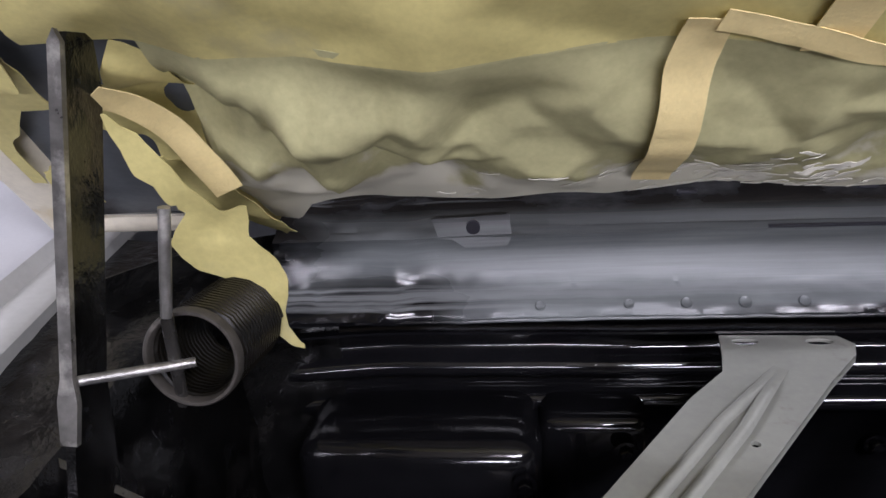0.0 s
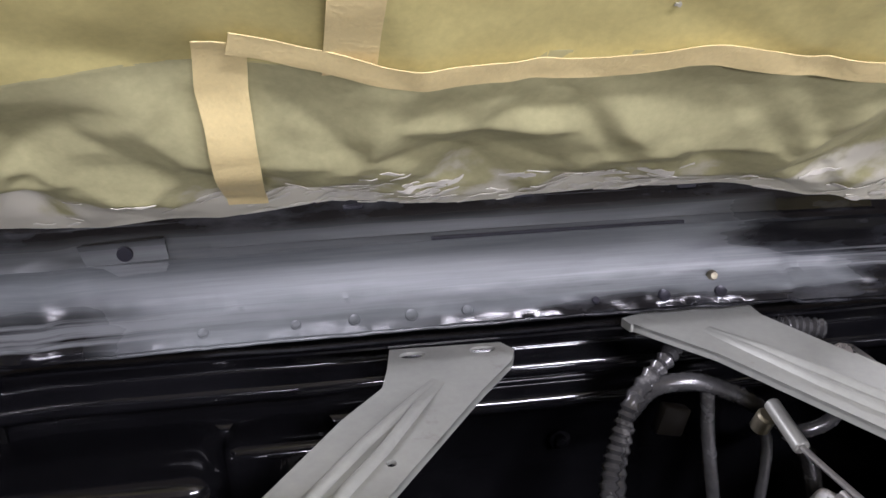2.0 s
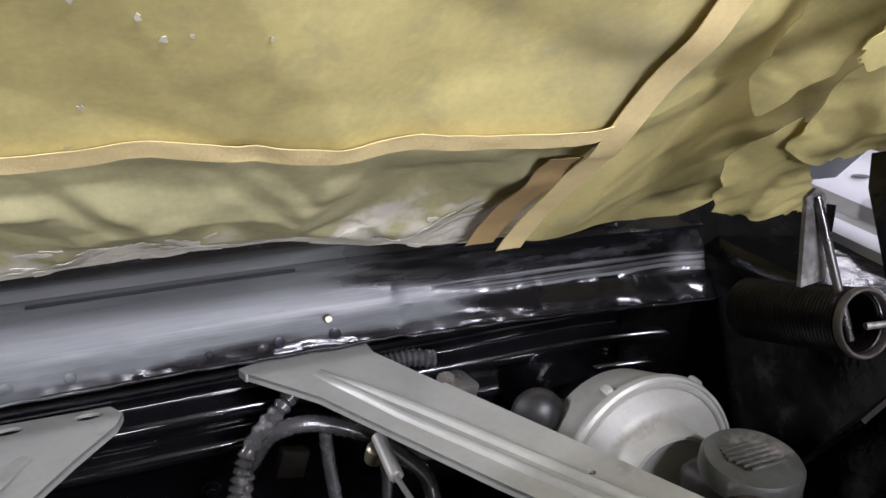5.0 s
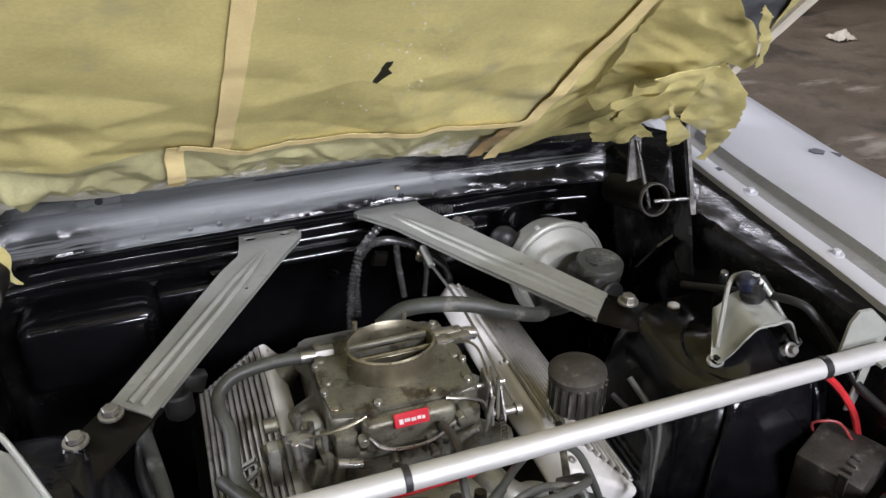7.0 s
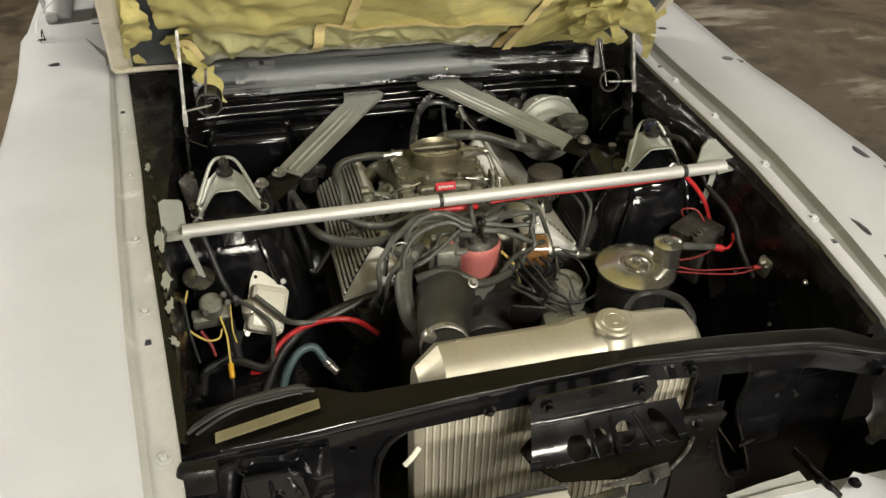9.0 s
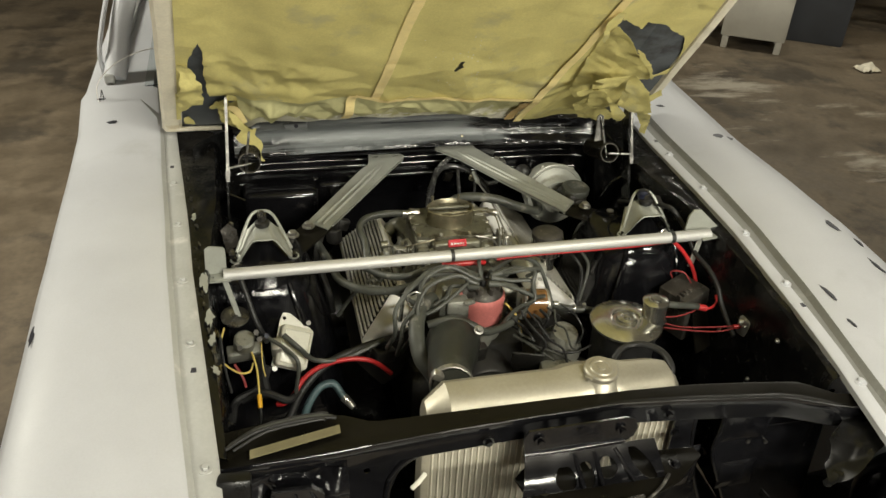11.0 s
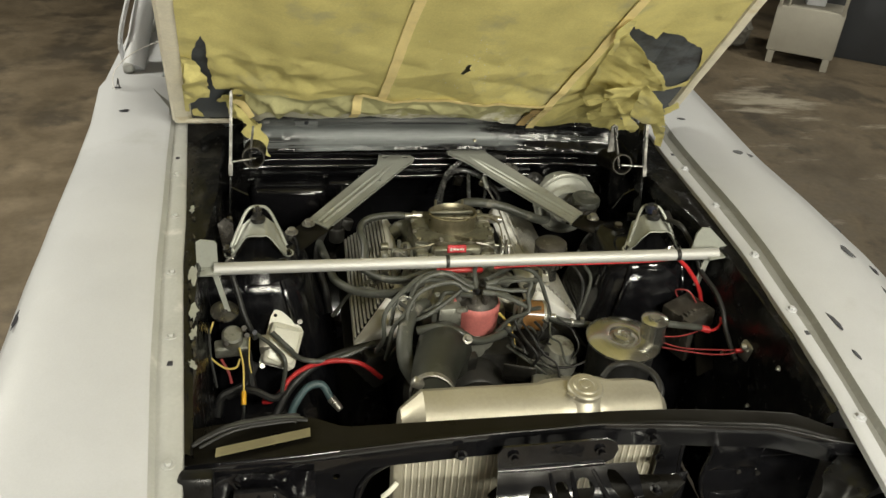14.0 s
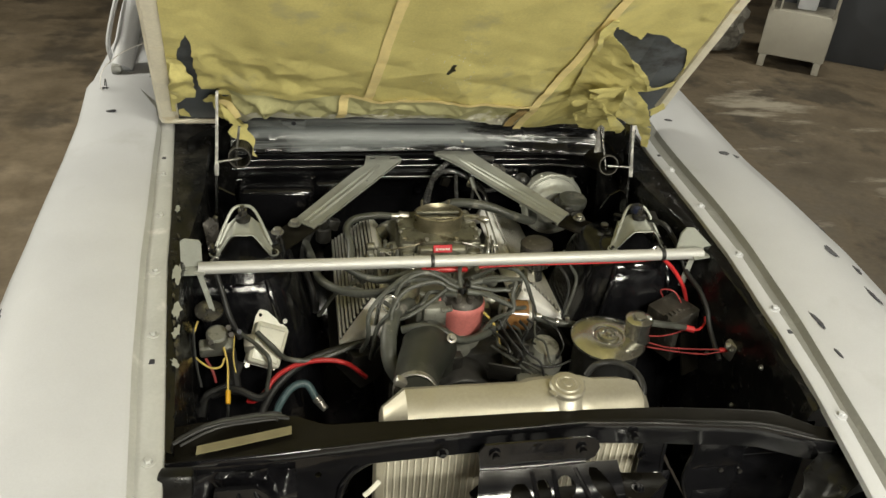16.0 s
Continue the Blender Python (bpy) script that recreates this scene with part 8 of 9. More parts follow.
def radiator():
    t = thing("radiator", (0.05, -0.40, 0.45), "aluminium radiator with dull silver top tank", "radiator")
    prof = [(-0.448, 0.835), (-0.447, 0.858), (-0.440, 0.876), (-0.427, 0.890), (-0.405, 0.899), (-0.378, 0.900), (-0.357, 0.886), (-0.350, 0.86), (-0.350, 0.80), (-0.44, 0.80)]
    bm = bmesh.new()
    xs = [(-0.192, 0.50), (-0.188, 0.62), (-0.150, 1.0), (-0.145, 1.0), (0.06, 1.0), (0.075, 1.03), (0.095, 1.06), (0.16, 1.06), (0.175, 1.03), (0.19, 1.0), (0.245, 0.98), (0.272, 0.9), (0.285, 0.72)]
    rows = []
    for x, k in xs:
        rows.append([bm.verts.new((x, -0.40 + (y + 0.40) * min(1, k) * (1.12 if k > 1.02 else 1), 0.82 + (z - 0.82) * k)) for y, z in prof])
    n = len(prof)
    for a, b in zip(rows, rows[1:]):
        for k in range(n):
            bm.faces.new((a[k], a[(k + 1) % n], b[(k + 1) % n], b[k]))
    bm.faces.new(rows[0])
    bm.faces.new(rows[-1])
    tank = part("top_tank", bm, TANK, t, "dull silver top tank", angle=25)
    bm = bmesh.new()
    lathe(bm, (0.132, -0.402, 0.885), (0, -0.08, 1), [(0.052, -0.016), (0.042, 0.004), (0.034, 0.012), (0.029, 0.016), (0.028, 0.022), (0.030, 0.028)], 36)
    part("filler_neck", bm, TANK, tank)
    bm = bmesh.new()
    ax = V(0, -0.08, 1)
    lathe(bm, (0.132, -0.404, 0.909), ax, [(0.029, -0.004), (0.0315, -0.002), (0.0315, 0.004), (0.029, 0.007), (0.022, 0.0075), (0.020, 0.0095), (0.015, 0.0095), (0.014, 0.008), (0.008, 0.008), (0.007, 0.010), (0, 0.0105)], 40)
    for a in (0.5, 0.5 + math.pi):
        box(bm, V(0.132 + 0.031 * math.cos(a), -0.404 + 0.031 * math.sin(a), 0.910), (0.013, 0.016, 0.005), rot=(5, 0, math.degrees(a)), bev=0.002)
    part("radiator_cap", bm, TANK, tank, "round pressure cap with stamped rings")
    bm = bmesh.new()
    tube(bm, [(0.200, -0.325, 0.862), (0.218, -0.320, 0.882), (0.250, -0.328, 0.893), (0.277, -0.358, 0.895), (0.282, -0.392, 0.886), (0.270, -0.412, 0.868), (0.262, -0.42, 0.85)], 0.0065, 10)
    part("overflow_hose", bm, RUBBER, tank, "black rubber overflow hose")
    # the core with its tubes
    bm = bmesh.new()
    box(bm, (0.055, -0.428, 0.615), (0.49, 0.03, 0.40))
    core = part("core", bm, CORE, t, "tan dusty radiator core")
    n = 41
    bm = bmesh.new()
    box(bm, (0, 0, 0), (0.0028, 0.006, 0.396), bev=0.0008, seg=1)
    mesh = finish(bm, "core_tube", CORE_TUBE)
    for k in range(n):
        share("core_tube", mesh, core, pose(-0.182 + 0.474 * k / (n - 1), -0.4435, 0.615))
    for x in (-0.196, 0.308):
        bm = bmesh.new()
        box(bm, (x, -0.43, 0.615), (0.016, 0.045, 0.42), bev=0.003)
        part("side_channel", bm, TANK, t)
    bm = bmesh.new()
    tube(bm, [(-0.198, -0.462, 0.772), (-0.212, -0.473, 0.766), (-0.224, -0.476, 0.756)], 0.0045, 8)
    part("mount_tab", bm, IVORY, t)
    bm = bmesh.new()
    box(bm, (0.055, -0.43, 0.40), (0.50, 0.06, 0.05), bev=0.008)
    part("bottom_tank", bm, TANK, t)


radiator()


# ---- brake booster and reservoir ----
def brake_booster():
    t = thing("brake_booster", (0.37, 0.56, 0.70), "grey painted brake booster with master cylinder on firewall", "brake booster")
    ax = V(0.03, -1, 0.14)
    o = V(0.368, 0.544, 0.786)
    bm = bmesh.new()
    lathe(bm, o, ax, [(0.0, 0), (0.06, 0), (0.076, 0.02), (0.082, 0.05), (0.085, 0.066), (0.0875, 0.070), (0.0885, 0.074), (0.0875, 0.0785), (0.0845, 0.0800), (0.0835, 0.0785), (0.0820, 0.0785), (0.0805, 0.0805), (0.0785, 0.0800), (0.0770, 0.0780), (0.062, 0.0815), (0.055, 0.085), (0.0515, 0.092), (0.0495, 0.104), (0.047, 0.1085), (0.044, 0.109), (0.041, 0.106), (0.036, 0.104), (0.0, 0.104)], 72)
    part("shell", bm, BOOSTER, t, "grey stamped steel shell")
    bm = bmesh.new()
    cyl(bm, o + V(0, 0.004, 0), o + V(0, 0.13, -0.02), 0.055, 0.06, 24)
    part("mount", bm, BLACK_PAINT, t)
    bm = bmesh.new()
    cyl(bm, (0.377, 0.412, 0.808), (0.396, 0.335, 0.820), 0.027, 0.025, 24, 0.003)
    box(bm, (0.386, 0.383, 0.838), (0.058, 0.075, 0.028), rot=(-6, 0, 8), bev=0.010, seg=3)
    mc = part("master_cylinder", bm, IRON, t, "dark cast master cylinder")
    bm = bmesh.new()
    lathe(bm, (0.394, 0.384, 0.838), (0, -0.08, 1), [(0.034, 0), (0.036, 0.006), (0.038, 0.008), (0.038, 0.020), (0.035, 0.024), (0.0, 0.025)], 40)
    cap = part("reservoir_cap", bm, GREY_WIRE, mc, "dark grey ribbed reservoir cap")
    for k in range(7):
        bm = bmesh.new()
        box(bm, (0.394, 0.366 + 0.006 * k, 0.8645 - 0.0005 * (k - 3)), (0.044 - 0.004 * abs(k - 3), 0.0024, 0.002), rot=(-4, 0, 0))
        part("cap_rib", bm, GREY_WIRE, cap)
    bm = bmesh.new()
    lathe(bm, (0.297, 0.545, 0.834), (-0.3, -1, 0.3), [(0, 0), (0.014, 0), (0.021, 0.006), (0.024, 0.016), (0.022, 0.024), (0.014, 0.032), (0.0, 0.035)], 26)
    part("check_valve", bm, RUBBER, t)
    bm = bmesh.new()
    tube(bm, [(0.296, 0.545, 0.842), (0.31, 0.552, 0.835), (0.325, 0.54, 0.83)], 0.009, 10)
    part("valve_neck", bm, RUBBER, t)
    for a in (0.9, 2.0, 3.0, 4.2):
        bm = bmesh.new()
        q = o + V(0.002 + 0.085 * math.cos(a), -0.066, 0.010 + 0.085 * math.sin(a))
        box(bm, q + V(0, 0.010, 0), (0.012, 0.012, 0.010), rot=(0, -math.degrees(a), 0), bev=0.003)
        part("crimp_tab", bm, BOOSTER, t)
    bm = bmesh.new()
    tube(bm, [(0.41, 0.36, 0.80), (0.43, 0.33, 0.77), (0.42, 0.29, 0.70), (0.38, 0.28, 0.62)], 0.0035, 7)
    part("brake_line", bm, STEEL, t)


brake_booster()


def reservoir():
    t = thing("pump_reservoir", (0.322, -0.135, 0.60), "black round reservoir with dull chrome lid and wingless nut", "reservoir")
    bm = bmesh.new()
    lathe(bm, (0.322, -0.135, 0.60), (0, 0, 1), [(0, 0), (0.064, 0), (0.068, 0.006), (0.070, 0.18), (0.070, 0.194)], 48)
    part("can", bm, RUBBER, t, "glossy black can")
    bm = bmesh.new()
    lathe(bm, (0.322, -0.135, 0.790), (0, 0, 1), [(0.072, 0), (0.078, 0.001), (0.080, 0.004), (0.079, 0.008), (0.072, 0.012), (0.040, 0.018), (0.032, 0.016), (0.030, 0.012), (0.024, 0.012), (0.022, 0.019), (0.014, 0.020), (0.012, 0.016), (0.007, 0.016), (0.006, 0.022), (0, 0.023)], 56)
    lid = part("lid", bm, CHROME, t, "dull chrome domed lid")
    bm = bmesh.new()
    lathe(bm, (0.383, -0.140, 0.800), (-0.03, 0.0, 1), [(0.030, 0), (0.026, 0.008), (0.0255, 0.040), (0.029, 0.043), (0.029, 0.049), (0.025, 0.052), (0.012, 0.052), (0.011, 0.055), (0, 0.055)], 28)
    part("filler_cap", bm, CHROME, lid, "small chrome filler tower")
    bm = bmesh.new()
    tube(bm, [(0.400, -0.142, 0.840), (0.43, -0.140, 0.832), (0.464, -0.128, 0.818), (0.513, -0.108, 0.795)], 0.0075, 10)
    part("outlet_hose", bm, GREY_WIRE, t)


reservoir()


# ---- wiring and small parts on the sides ----
def voltage_regulator():
    t = thing("voltage_regulator", (-0.39, -0.02, 0.69), "ivory painted voltage regulator on black shock tower", "regulator")
    o = V(-0.401, -0.016, 0.732)
    x = V(0.068, 0.0, -0.028).normalized()
    y = V(0.014, 0.079, 0.080).normalized()
    m = basis(o, x, y)
    bm = bmesh.new()
    plate(bm, [(-0.034, -0.052), (0.034, -0.052), (0.036, 0.044), (0.016, 0.052), (-0.018, 0.068), (-0.032, 0.066), (-0.036, 0.05)], m, 0.004, (ring(-0.027, 0.055, 0.004, n=10), ring(0.025, -0.046, 0.003, n=10)))
    part("base", bm, IVORY, t)
    bm = bmesh.new()
    r = bmesh.ops.create_cube(bm, size=1, matrix=m @ pose(0.002, -0.006, 0.017) @ Matrix.Diagonal((0.071, 0.090, 0.030, 1)))
    bmesh.ops.bevel(bm, geom=list({e for v in r["verts"] for e in v.link_edges}), offset=0.009, segments=4, affect="EDGES", profile=0.5)
    cover = part("cover", bm, IVORY, t, "ivory pressed cover with raised edge")
    bm = bmesh.new()
    tube(bm, [m @ V(*p) for p in ((-0.024, 0.028, 0.0325), (0.026, 0.030, 0.0325), (0.030, 0.022, 0.0325), (0.030, -0.034, 0.0325), (0.024, -0.042, 0.0325), (-0.02, -0.042, 0.0325), (-0.026, -0.034, 0.0325), (-0.026, 0.022, 0.0325), (-0.024, 0.028, 0.0325))], 0.0022, 6, 4)
    part("raised_edge", bm, IVORY, cover)
    for k in (-1, 1):
        bm = bmesh.new()
        cyl(bm, m @ V(k * 0.027, -0.001 + k * 0.056, 0.004), m @ V(k * 0.027, -0.001 + k * 0.056, 0.009), 0.006, n=6)
        part("screw", bm, DARK_STEEL, t)


voltage_regulator()


def starter_relay():
    t = thing("starter_relay", (-0.50, -0.05, 0.70), "grimy starter relay with wires on inner fender", "relay")
    bm = bmesh.new()
    lathe(bm, (-0.512, -0.012, 0.815), (0.1, -0.2, 1), [(0, 0), (0.026, 0), (0.029, 0.003), (0.029, 0.008), (0.02, 0.011), (0.008, 0.011), (0.007, 0.015), (0, 0.015)], 24)
    part("horn_button", bm, DARK_STEEL, t)
    bm = bmesh.new()
    cyl(bm, (-0.50, -0.03, 0.74), (-0.495, -0.05, 0.79), 0.022, n=22, bev=0.004)
    box(bm, (-0.50, -0.04, 0.745), (0.07, 0.03, 0.03), rot=(20, 0, 6), bev=0.005)
    part("body", bm, CAST, t)
    for p in ((-0.505, -0.066, 0.775), (-0.465, -0.055, 0.785), (-0.47, -0.05, 0.80)):
        bm = bmesh.new()
        cyl(bm, p, V(*p) + V(0, -0.012, 0.012), 0.006, n=6)
        part("terminal", bm, DARK_STEEL, t)
    bm = bmesh.new()
    cyl(bm, (-0.456, -0.045, 0.785), (-0.450, -0.056, 0.795), 0.0055, n=12)
    part("blue_terminal", bm, BLUE, t, "blue plastic terminal")
    for pts, r, m in (([(-0.535, -0.02, 0.80), (-0.548, -0.047, 0.765), (-0.542, -0.066, 0.745), (-0.513, -0.086, 0.73), (-0.49, -0.087, 0.73), (-0.482, -0.072, 0.74)], 0.0021, YELLOW_WIRE),
                      ([(-0.483, -0.06, 0.76), (-0.475, -0.088, 0.735), (-0.474, -0.118, 0.712), (-0.474, -0.130, 0.70)], 0.0021, YELLOW_WIRE),
                      ([(-0.462, -0.042, 0.775), (-0.463, -0.082, 0.745), (-0.459, -0.095, 0.72)], 0.0014, YELLOW_WIRE),
                      ([(-0.474, -0.15, 0.684), (-0.474, -0.158, 0.672), (-0.478, -0.162, 0.65)], 0.0032, RUBBER),
                      ([(-0.545, -0.03, 0.79), (-0.54, -0.07, 0.74), (-0.53, -0.10, 0.69)], 0.003, RUBBER),
                      ([(-0.52, -0.07, 0.74), (-0.505, -0.09, 0.72), (-0.50, -0.10, 0.70)], 0.003, RED_WIRE),
                      ([(-0.451, -0.033, 0.775), (-0.41, -0.062, 0.755), (-0.39, -0.085, 0.735), (-0.399, -0.10, 0.67)], 0.0046, GREY_WIRE),
                      ([(-0.416, -0.045, 0.785), (-0.385, -0.065, 0.76), (-0.355, -0.065, 0.725), (-0.30, -0.055, 0.71), (-0.25, -0.04, 0.715), (-0.198, -0.027, 0.73)], 0.0056, GREY_WIRE),
                      ([(-0.535, -0.11, 0.62), (-0.522, -0.094, 0.66), (-0.475, -0.084, 0.68), (-0.452, -0.063, 0.72)], 0.009, RUBBER),
                      ([(-0.511, -0.094, 0.66), (-0.463, -0.102, 0.68), (-0.417, -0.109, 0.66), (-0.394, -0.084, 0.66)], 0.008, RUBBER),
                      ([(-0.47, -0.06, 0.75), (-0.465, -0.075, 0.70), (-0.46, -0.09, 0.66)], 0.011, RUBBER)):
        hose(t, pts, r, m, name="wire", n=8)
    bm = bmesh.new()
    cyl(bm, (-0.474, -0.128, 0.702), (-0.474, -0.150, 0.684), 0.0052, n=12, bev=0.001)
    part("connector", bm, ORANGE, t, "bright orange crimp connector")
    bm = bmesh.new()
    box(bm, (-0.432, -0.04, 0.75), (0.022, 0.03, 0.035), rot=(25, 0, 0), bev=0.003)
    part("plug", bm, STEEL, t)


starter_relay()

c = thing("battery_cable", (-0.30, -0.06, 0.64), "bright red battery cable arched beside engine", "cable")
hose(c, [(-0.440, -0.095, 0.64), (-0.424, -0.100, 0.645), (-0.404, -0.094, 0.66), (-0.380, -0.074, 0.684), (-0.342, -0.062, 0.702), (-0.285, -0.058, 0.711), (-0.23, -0.058, 0.699), (-0.185, -0.05, 0.65)], 0.0054, RED_CABLE, name="jacket")
c = thing("coolant_pipe", (-0.33, -0.07, 0.58), "faded blue-grey hose with brass end", "hose")
hose(c, [(-0.385, -0.095, 0.59), (-0.372, -0.082, 0.62), (-0.346, -0.064, 0.645), (-0.316, -0.057, 0.645), (-0.296, -0.078, 0.622)], 0.0085, TEAL, name="rubber")
bm = bmesh.new()
cyl(bm, (-0.297, -0.077, 0.623), (-0.276, -0.097, 0.605), 0.010, 0.008, 14, 0.002)
part("end_fitting", bm, STEEL, c)
c = thing("lower_hose", (-0.29, -0.03, 0.62), "dusty black hose low beside engine", "hose")
hose(c, [(-0.16, -0.02, 0.735), (-0.185, -0.015, 0.72), (-0.247, -0.017, 0.705), (-0.321, -0.037, 0.69), (-0.382, -0.073, 0.655), (-0.42, -0.11, 0.60)], 0.009, RUBBER, name="rubber")
c = thing("wiring_loom", (-0.48, -0.02, 0.70), "black wiring loom hanging from strut bar bracket", "wiring")
hose(c, [(-0.496, 0.05, 0.905), (-0.496, 0.027, 0.90), (-0.482, -0.008, 0.86), (-0.469, -0.033, 0.82), (-0.45, -0.046, 0.77)], 0.0055, RUBBER, name="loom")


def side_relay():
    t = thing("relay_box", (0.53, -0.03, 0.66), "black ribbed relay box with red leads on inner fender", "relay")
    bm = bmesh.new()
    box(bm, (0.528, -0.025, 0.735), (0.085, 0.085, 0.12), rot=(0, -8, 24), bev=0.006)
    b = part("box", bm, COIL, t)
    for k in range(6):
        bm = bmesh.new()
        box(bm, (0.493 + 0.012 * k, -0.060 + 0.0055 * k, 0.760), (0.004, 0.012, 0.075), rot=(0, -8, 24), bev=0.001, seg=1)
        part("rib", bm, COIL, b)
    bm = bmesh.new()
    plate(bm, [(-0.05, -0.06), (0.05, -0.06), (0.055, 0.03), (0.02, 0.06), (-0.03, 0.06)], pose(0.560, -0.075, 0.72, 60, 0, 24), 0.004)
    part("bracket", bm, LEDGE, t)
    for pts, r, m in (([(0.483, 0.006, 0.905), (0.514, 0.004, 0.875), (0.543, -0.004, 0.835), (0.558, -0.012, 0.795), (0.560, -0.02, 0.775)], 0.0048, RED_CABLE),
                      ([(0.513, -0.108, 0.795), (0.54, -0.112, 0.79), (0.562, -0.10, 0.795), (0.572, -0.08, 0.80)], 0.003, RED_CABLE),
                      ([(0.41, -0.125, 0.79), (0.45, -0.128, 0.79), (0.493, -0.118, 0.79), (0.52, -0.102, 0.79)], 0.0017, RED_WIRE),
                      ([(0.41, -0.140, 0.785), (0.453, -0.156, 0.78), (0.519, -0.167, 0.78), (0.572, -0.184, 0.79)], 0.0017, RED_WIRE),
                      ([(0.41, -0.148, 0.778), (0.47, -0.165, 0.775), (0.529, -0.178, 0.775), (0.572, -0.187, 0.789)], 0.0017, RED_WIRE),
                      ([(0.52, 0.02, 0.78), (0.50, 0.01, 0.815), (0.525, -0.005, 0.82), (0.545, -0.02, 0.792)], 0.0018, RED_WIRE),
                      ([(0.395, -0.125, 0.80), (0.405, -0.12, 0.83), (0.408, -0.13, 0.80)], 0.0022, GREEN_WIRE)):
        hose(t, pts, r, m, name="lead", n=8)
    bm = bmesh.new()
    cyl(bm, (0.505, -0.108, 0.797), (0.532, -0.113, 0.791), 0.0075, n=12, bev=0.0015)
    part("red_sleeve", bm, RED_CABLE, t, "bright red cable sleeve")
    bm = bmesh.new()
    cyl(bm, (0.560, -0.182, 0.787), (0.578, -0.186, 0.790), 0.005, n=10, bev=0.001)
    part("red_sleeve", bm, RED_CABLE, t)
    bm = bmesh.new()
    box(bm, (0.585, -0.19, 0.79), (0.02, 0.035, 0.045), rot=(0, 0, 15), bev=0.006)
    cyl(bm, (0.57, -0.185, 0.80), (0.585, -0.19, 0.805), 0.008, n=10)
    part("ground_lug", bm, STEEL, t)


side_relay()
c = thing("side_loom", (0.56, 0.0, 0.74), "black wiring loom along inner fender", "wiring")
hose(c, [(0.470, 0.27, 0.870), (0.505, 0.109, 0.941), (0.528, 0.069, 0.925), (0.54, 0.027, 0.891), (0.546, -0.001, 0.869), (0.556, -0.055, 0.855), (0.56, -0.095, 0.834), (0.56, -0.124, 0.806), (0.56, -0.161, 0.784), (0.56, -0.192, 0.769)], 0.0056, RUBBER, name="loom")
c = thing("accessory_wire", (0.0, 0.0, 0.88), "thin red wire slung under strut bar", "wire")
hose(c, [(0.06, 0.010, 0.893), (0.15, 0.006, 0.899), (0.28, 0.004, 0.900), (0.40, 0.004, 0.901), (0.476, 0.004, 0.905)], 0.003, RED_CABLE, name="wire")
c = thing("red_sleeve", (-0.02, 0.02, 0.87), "short bright red insulated cable end", "cable")
hose(c, [(-0.062, 0.012, 0.893), (-0.045, 0.016, 0.885), (-0.015, 0.018, 0.884), (0.020, 0.018, 0.884), (0.035, 0.022, 0.880)], 0.0062, RED_CABLE, name="sleeve")


def firewall_wiring():
    t = thing("firewall_harness", (0.11, 0.58, 0.72), "black wiring harness with ribbed sleeve on firewall", "wiring")
    hose(t, [(0.104, 0.615, 0.868), (0.082, 0.590, 0.862), (0.05, 0.572, 0.838), (0.027, 0.55, 0.785), (0.012, 0.50, 0.74), (0.01, 0.44, 0.70)], 0.0074, LOOM, "ribbed black wire sleeve", "ribbed_sleeve", 12, 0.0012)
    hose(t, [(0.045, 0.57, 0.82), (0.036, 0.56, 0.78), (0.03, 0.53, 0.735)], 0.0074, LOOM, "", "ribbed_sleeve", 12, 0.0012)
    hose(t, [(0.05, 0.585, 0.815), (0.068, 0.58, 0.842), (0.095, 0.575, 0.850), (0.125, 0.572, 0.842), (0.155, 0.568, 0.825), (0.182, 0.565, 0.80), (0.20, 0.56, 0.775), (0.205, 0.54, 0.73)], 0.0075, LOOM, name="loom", ridges=0.0004)
    hose(t, [(0.113, 0.575, 0.842), (0.115, 0.57, 0.80), (0.121, 0.56, 0.74)], 0.0062, LOOM, name="loom")
    hose(t, [(0.155, 0.568, 0.825), (0.162, 0.56, 0.79), (0.155, 0.55, 0.74)], 0.005, LOOM, name="loom")
    hose(t, [(0.18, 0.60, 0.80), (0.21, 0.60, 0.775), (0.24, 0.60, 0.78), (0.255, 0.60, 0.80)], 0.007, LOOM, name="loom")
    bm = bmesh.new()
    box(bm, (0.083, 0.572, 0.818), (0.026, 0.012, 0.026), rot=(0, 18, 10), bev=0.003)
    part("plug", bm, LEDGE, t, "grey plastic plug")
    bm = bmesh.new()
    cyl(bm, (0.148, 0.552, 0.815), (0.150, 0.545, 0.832), 0.008, n=12, bev=0.002)
    part("terminal", bm, BRASS, t)
    hose(t, [(0.178, 0.612, 0.872), (0.20, 0.608, 0.874), (0.225, 0.602, 0.872)], 0.0085, LOOM, "", "ribbed_sleeve", 12, 0.0009)
    bm = bmesh.new()
    box(bm, (0.235, 0.58, 0.848), (0.032, 0.03, 0.028), rot=(10, 12, 20), bev=0.005)
    cyl(bm, (0.225, 0.575, 0.858), (0.222, 0.57, 0.868), 0.008, n=10)
    part("junction", bm, STEEL, t)


firewall_wiring()


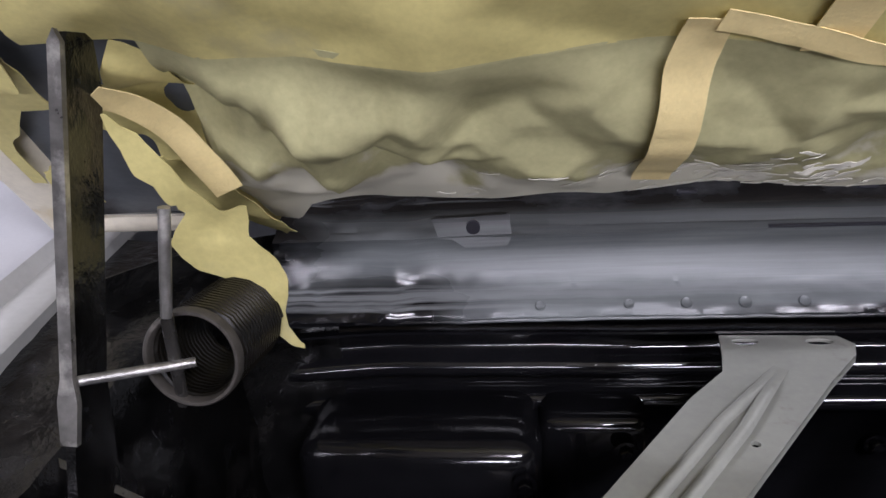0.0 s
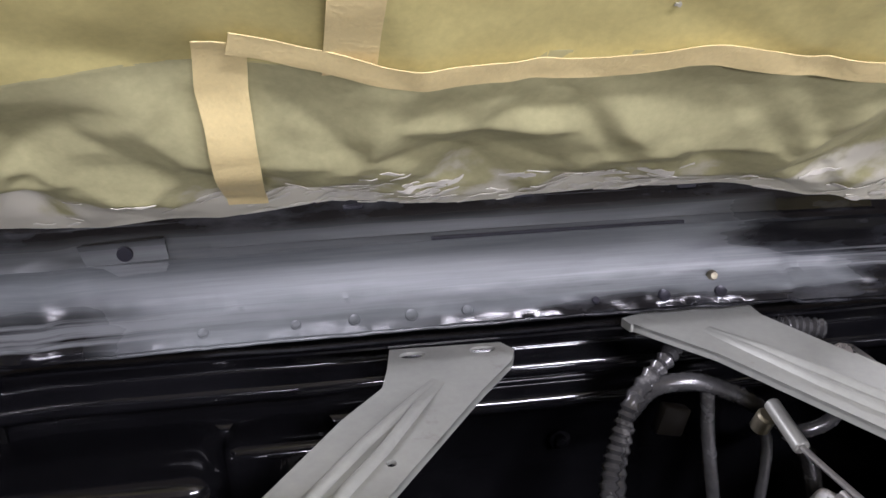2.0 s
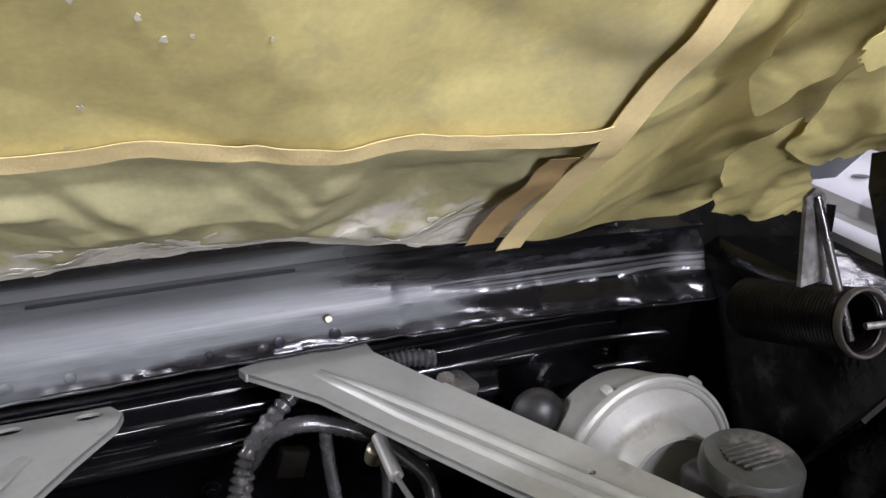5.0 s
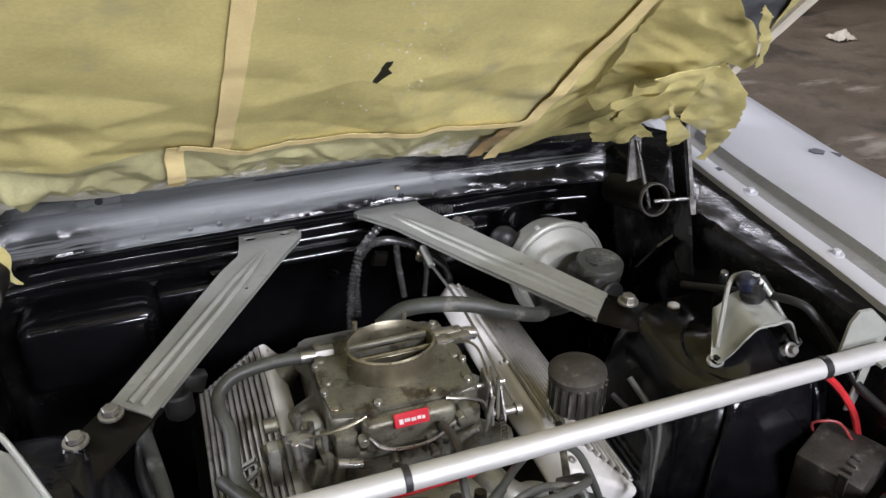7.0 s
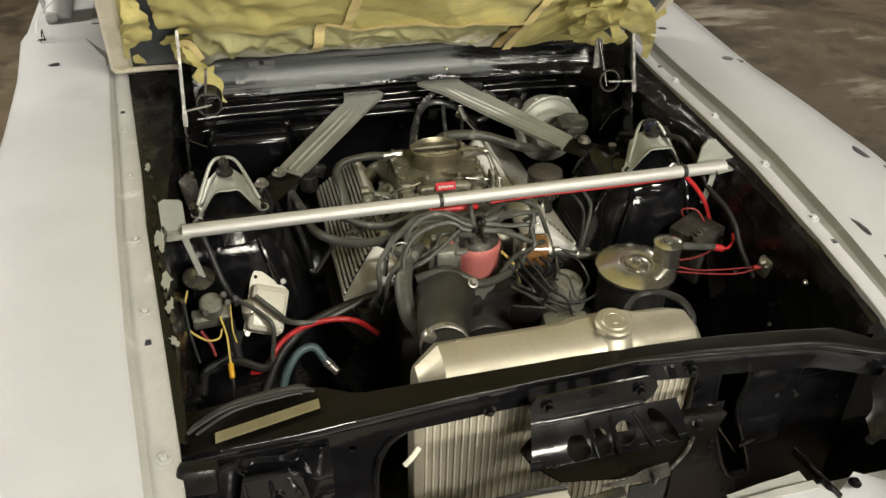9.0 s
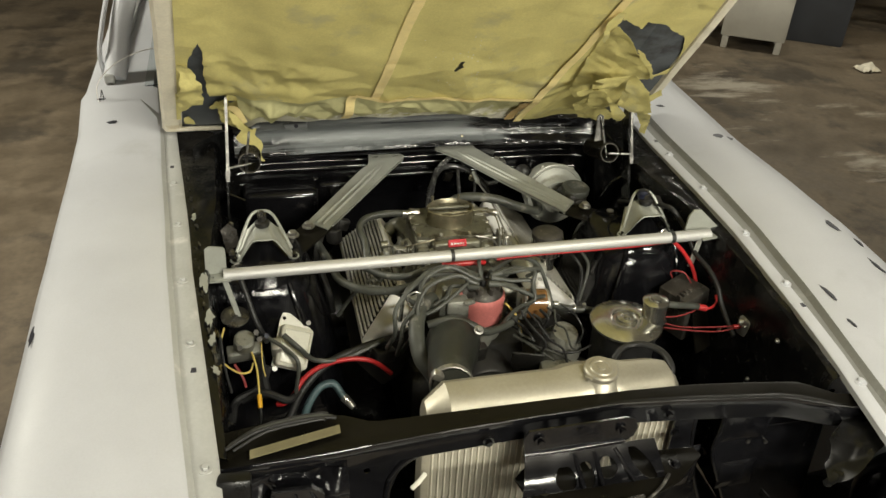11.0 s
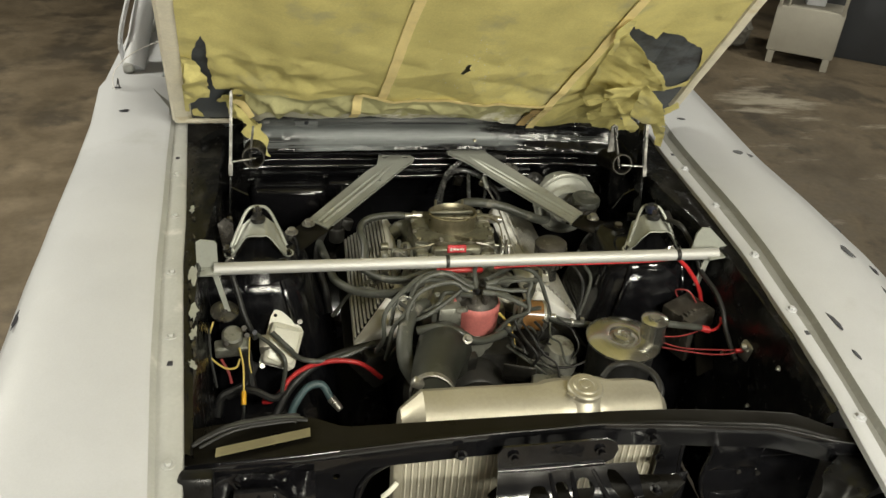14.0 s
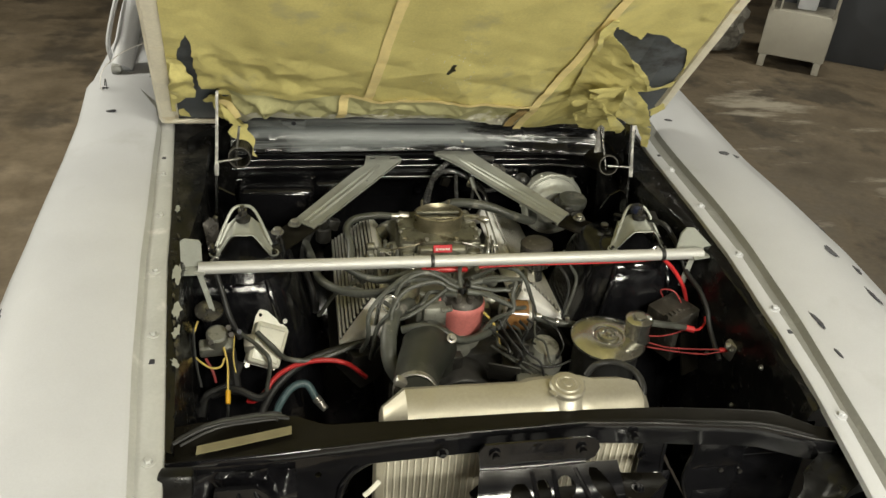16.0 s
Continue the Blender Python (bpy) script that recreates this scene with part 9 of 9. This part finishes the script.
# ---- the floor around the car ----
def cabinet():
    a, b = V(3.19, 4.15, 0), V(3.57, 3.89, 0)
    d = (b - a).normalized()
    back = V(-d.y, d.x, 0)
    n = (b - a).length
    deg = math.degrees(math.atan2(d.y, d.x))
    t = thing("blast_cabinet", (a + b) / 2, "grey painted steel workshop cabinet on short feet", "cabinet")

    def at(u, v, z):
        return a + d * u + back * v + V(0, 0, z)

    bm = bmesh.new()
    box(bm, at(n / 2, 0.2, 0.27), (n + 0.02, 0.4, 0.34), rot=(0, 0, deg), bev=0.008)
    part("body", bm, CAB_GREY, t)
    for u in (0.03, n - 0.03):
        for v in (0.04, 0.36):
            bm = bmesh.new()
            box(bm, at(u, v, 0.05), (0.05, 0.05, 0.10), rot=(0, 0, deg), bev=0.005)
            part("foot", bm, CAB_GREY, t)
    for u in (0.01, n - 0.01):
        bm = bmesh.new()
        box(bm, at(u, 0.01, 0.66), (0.025, 0.03, 0.46), rot=(0, 0, deg), bev=0.003)
        part("upright", bm, CAB_GREY, t)
    bm = bmesh.new()
    box(bm, at(0.07, 0.02, 0.66), (0.012, 0.02, 0.46), rot=(0, 0, deg))
    part("window_bar", bm, CAB_GREY, t)
    bm = bmesh.new()
    box(bm, at(n / 2, 0.34, 0.66), (n, 0.02, 0.46), rot=(0, 0, deg))
    part("back_panel", bm, CAB_DARK, t)
    bm = bmesh.new()
    box(bm, at(n / 2, 0.19, 0.90), (n + 0.02, 0.4, 0.03), rot=(0, 0, deg), bev=0.005)
    part("top", bm, CAB_GREY, t)
    bm = bmesh.new()
    box(bm, at(0.24, 0.2, 0.50), (0.14, 0.10, 0.12), rot=(0, 0, deg + 10), bev=0.01)
    solo("cardboard_box", bm, PRIMER, "pale box standing inside open cabinet", "box")


cabinet()


def clutter():
    t = thing("steel_locker", (4.2, 4.5, 0), "dark blue-grey steel locker against garage wall", "locker")
    bm = bmesh.new()
    box(bm, (4.22, 4.55, 0.9), (0.6, 0.8, 1.8), rot=(0, 0, -34), bev=0.01)
    part("body", bm, CAB_DARK, t)
    bm = bmesh.new()
    box(bm, (4.02, 4.22, 0.95), (0.5, 0.02, 1.6), rot=(0, 0, -34), bev=0.004)
    d = part("door", bm, CAB_DARK, t)
    bm = bmesh.new()
    box(bm, (4.16, 4.08, 1.0), (0.02, 0.03, 0.12), rot=(0, 0, -34), bev=0.005)
    part("handle", bm, STEEL, d)
    t = thing("wooden_rack", (5.2, 4.6, 0), "orange stained wooden rack near garage wall", "rack")
    for k in range(4):
        bm = bmesh.new()
        box(bm, (4.75 + 0.3 * k, 4.75 - 0.2 * k, 0.62), (0.09, 0.03, 0.75), rot=(0, 0, -34), bev=0.004)
        part("slat", bm, WOOD, t)
    for z in (0.32, 0.9):
        bm = bmesh.new()
        box(bm, (5.2, 4.47, z), (1.25, 0.06, 0.07), rot=(0, 0, -34), bev=0.005)
        part("rail", bm, WOOD, t)
    for x, y in ((4.72, 4.82), (5.68, 4.18)):
        bm = bmesh.new()
        box(bm, (x, y, 0.45), (0.07, 0.07, 0.90), rot=(0, 0, -34), bev=0.005)
        part("post", bm, WOOD, t)
    bm = bmesh.new()
    sheet(bm, lambda u, v: (3.98 + 0.16 * u, 3.44 + 0.12 * v, 0.012 + 0.05 * max(0, math.sin(math.pi * u) * math.sin(math.pi * v)) + 0.03 * abs(nz(u, v, 1, 4))), steps_between(0, 1, 14), steps_between(0, 1, 14), 0.004)
    solo("rag", bm, CREAM, "crumpled pale rag on concrete floor", "rag")
    bm = bmesh.new()
    bmesh.ops.create_icosphere(bm, subdivisions=4, radius=1.0)
    for v in bm.verts:
        p = v.co.copy()
        k = 1 + 0.30 * pyramids(p.x + p.z, p.y - p.z, 0.5, 0.5) + 0.12 * pyramids(p.x, p.y + p.z, 0.22, 1.2)
        v.co = V(2.95 + 0.30 * p.x * k, 4.62 + 0.22 * p.y * k, max(0.002, 0.20 + 0.24 * p.z * k))
    solo("wrapped_roll", bm, CLEAR_WRAP, "crumpled clear plastic bundle on garage floor", "bundle", angle=20)



clutter()


c = thing("aerial_lead", (-0.846, 0.811, 0.975), "thin pale wire sprung from aerial hole in fender", "wire")
hose(c, [(-0.846, 0.811, 0.978), (-0.852, 0.80, 1.01), (-0.845, 0.82, 1.045), (-0.81, 0.88, 1.07), (-0.75, 0.94, 1.085), (-0.69, 0.97, 1.09)], 0.0014, PLATE_WHITE, name="wire", n=6)
hose(c, [(-0.843, 0.812, 0.978), (-0.838, 0.805, 1.00), (-0.842, 0.82, 1.02), (-0.848, 0.83, 1.0), (-0.85, 0.825, 0.982)], 0.0014, RUBBER, name="wire", n=6)
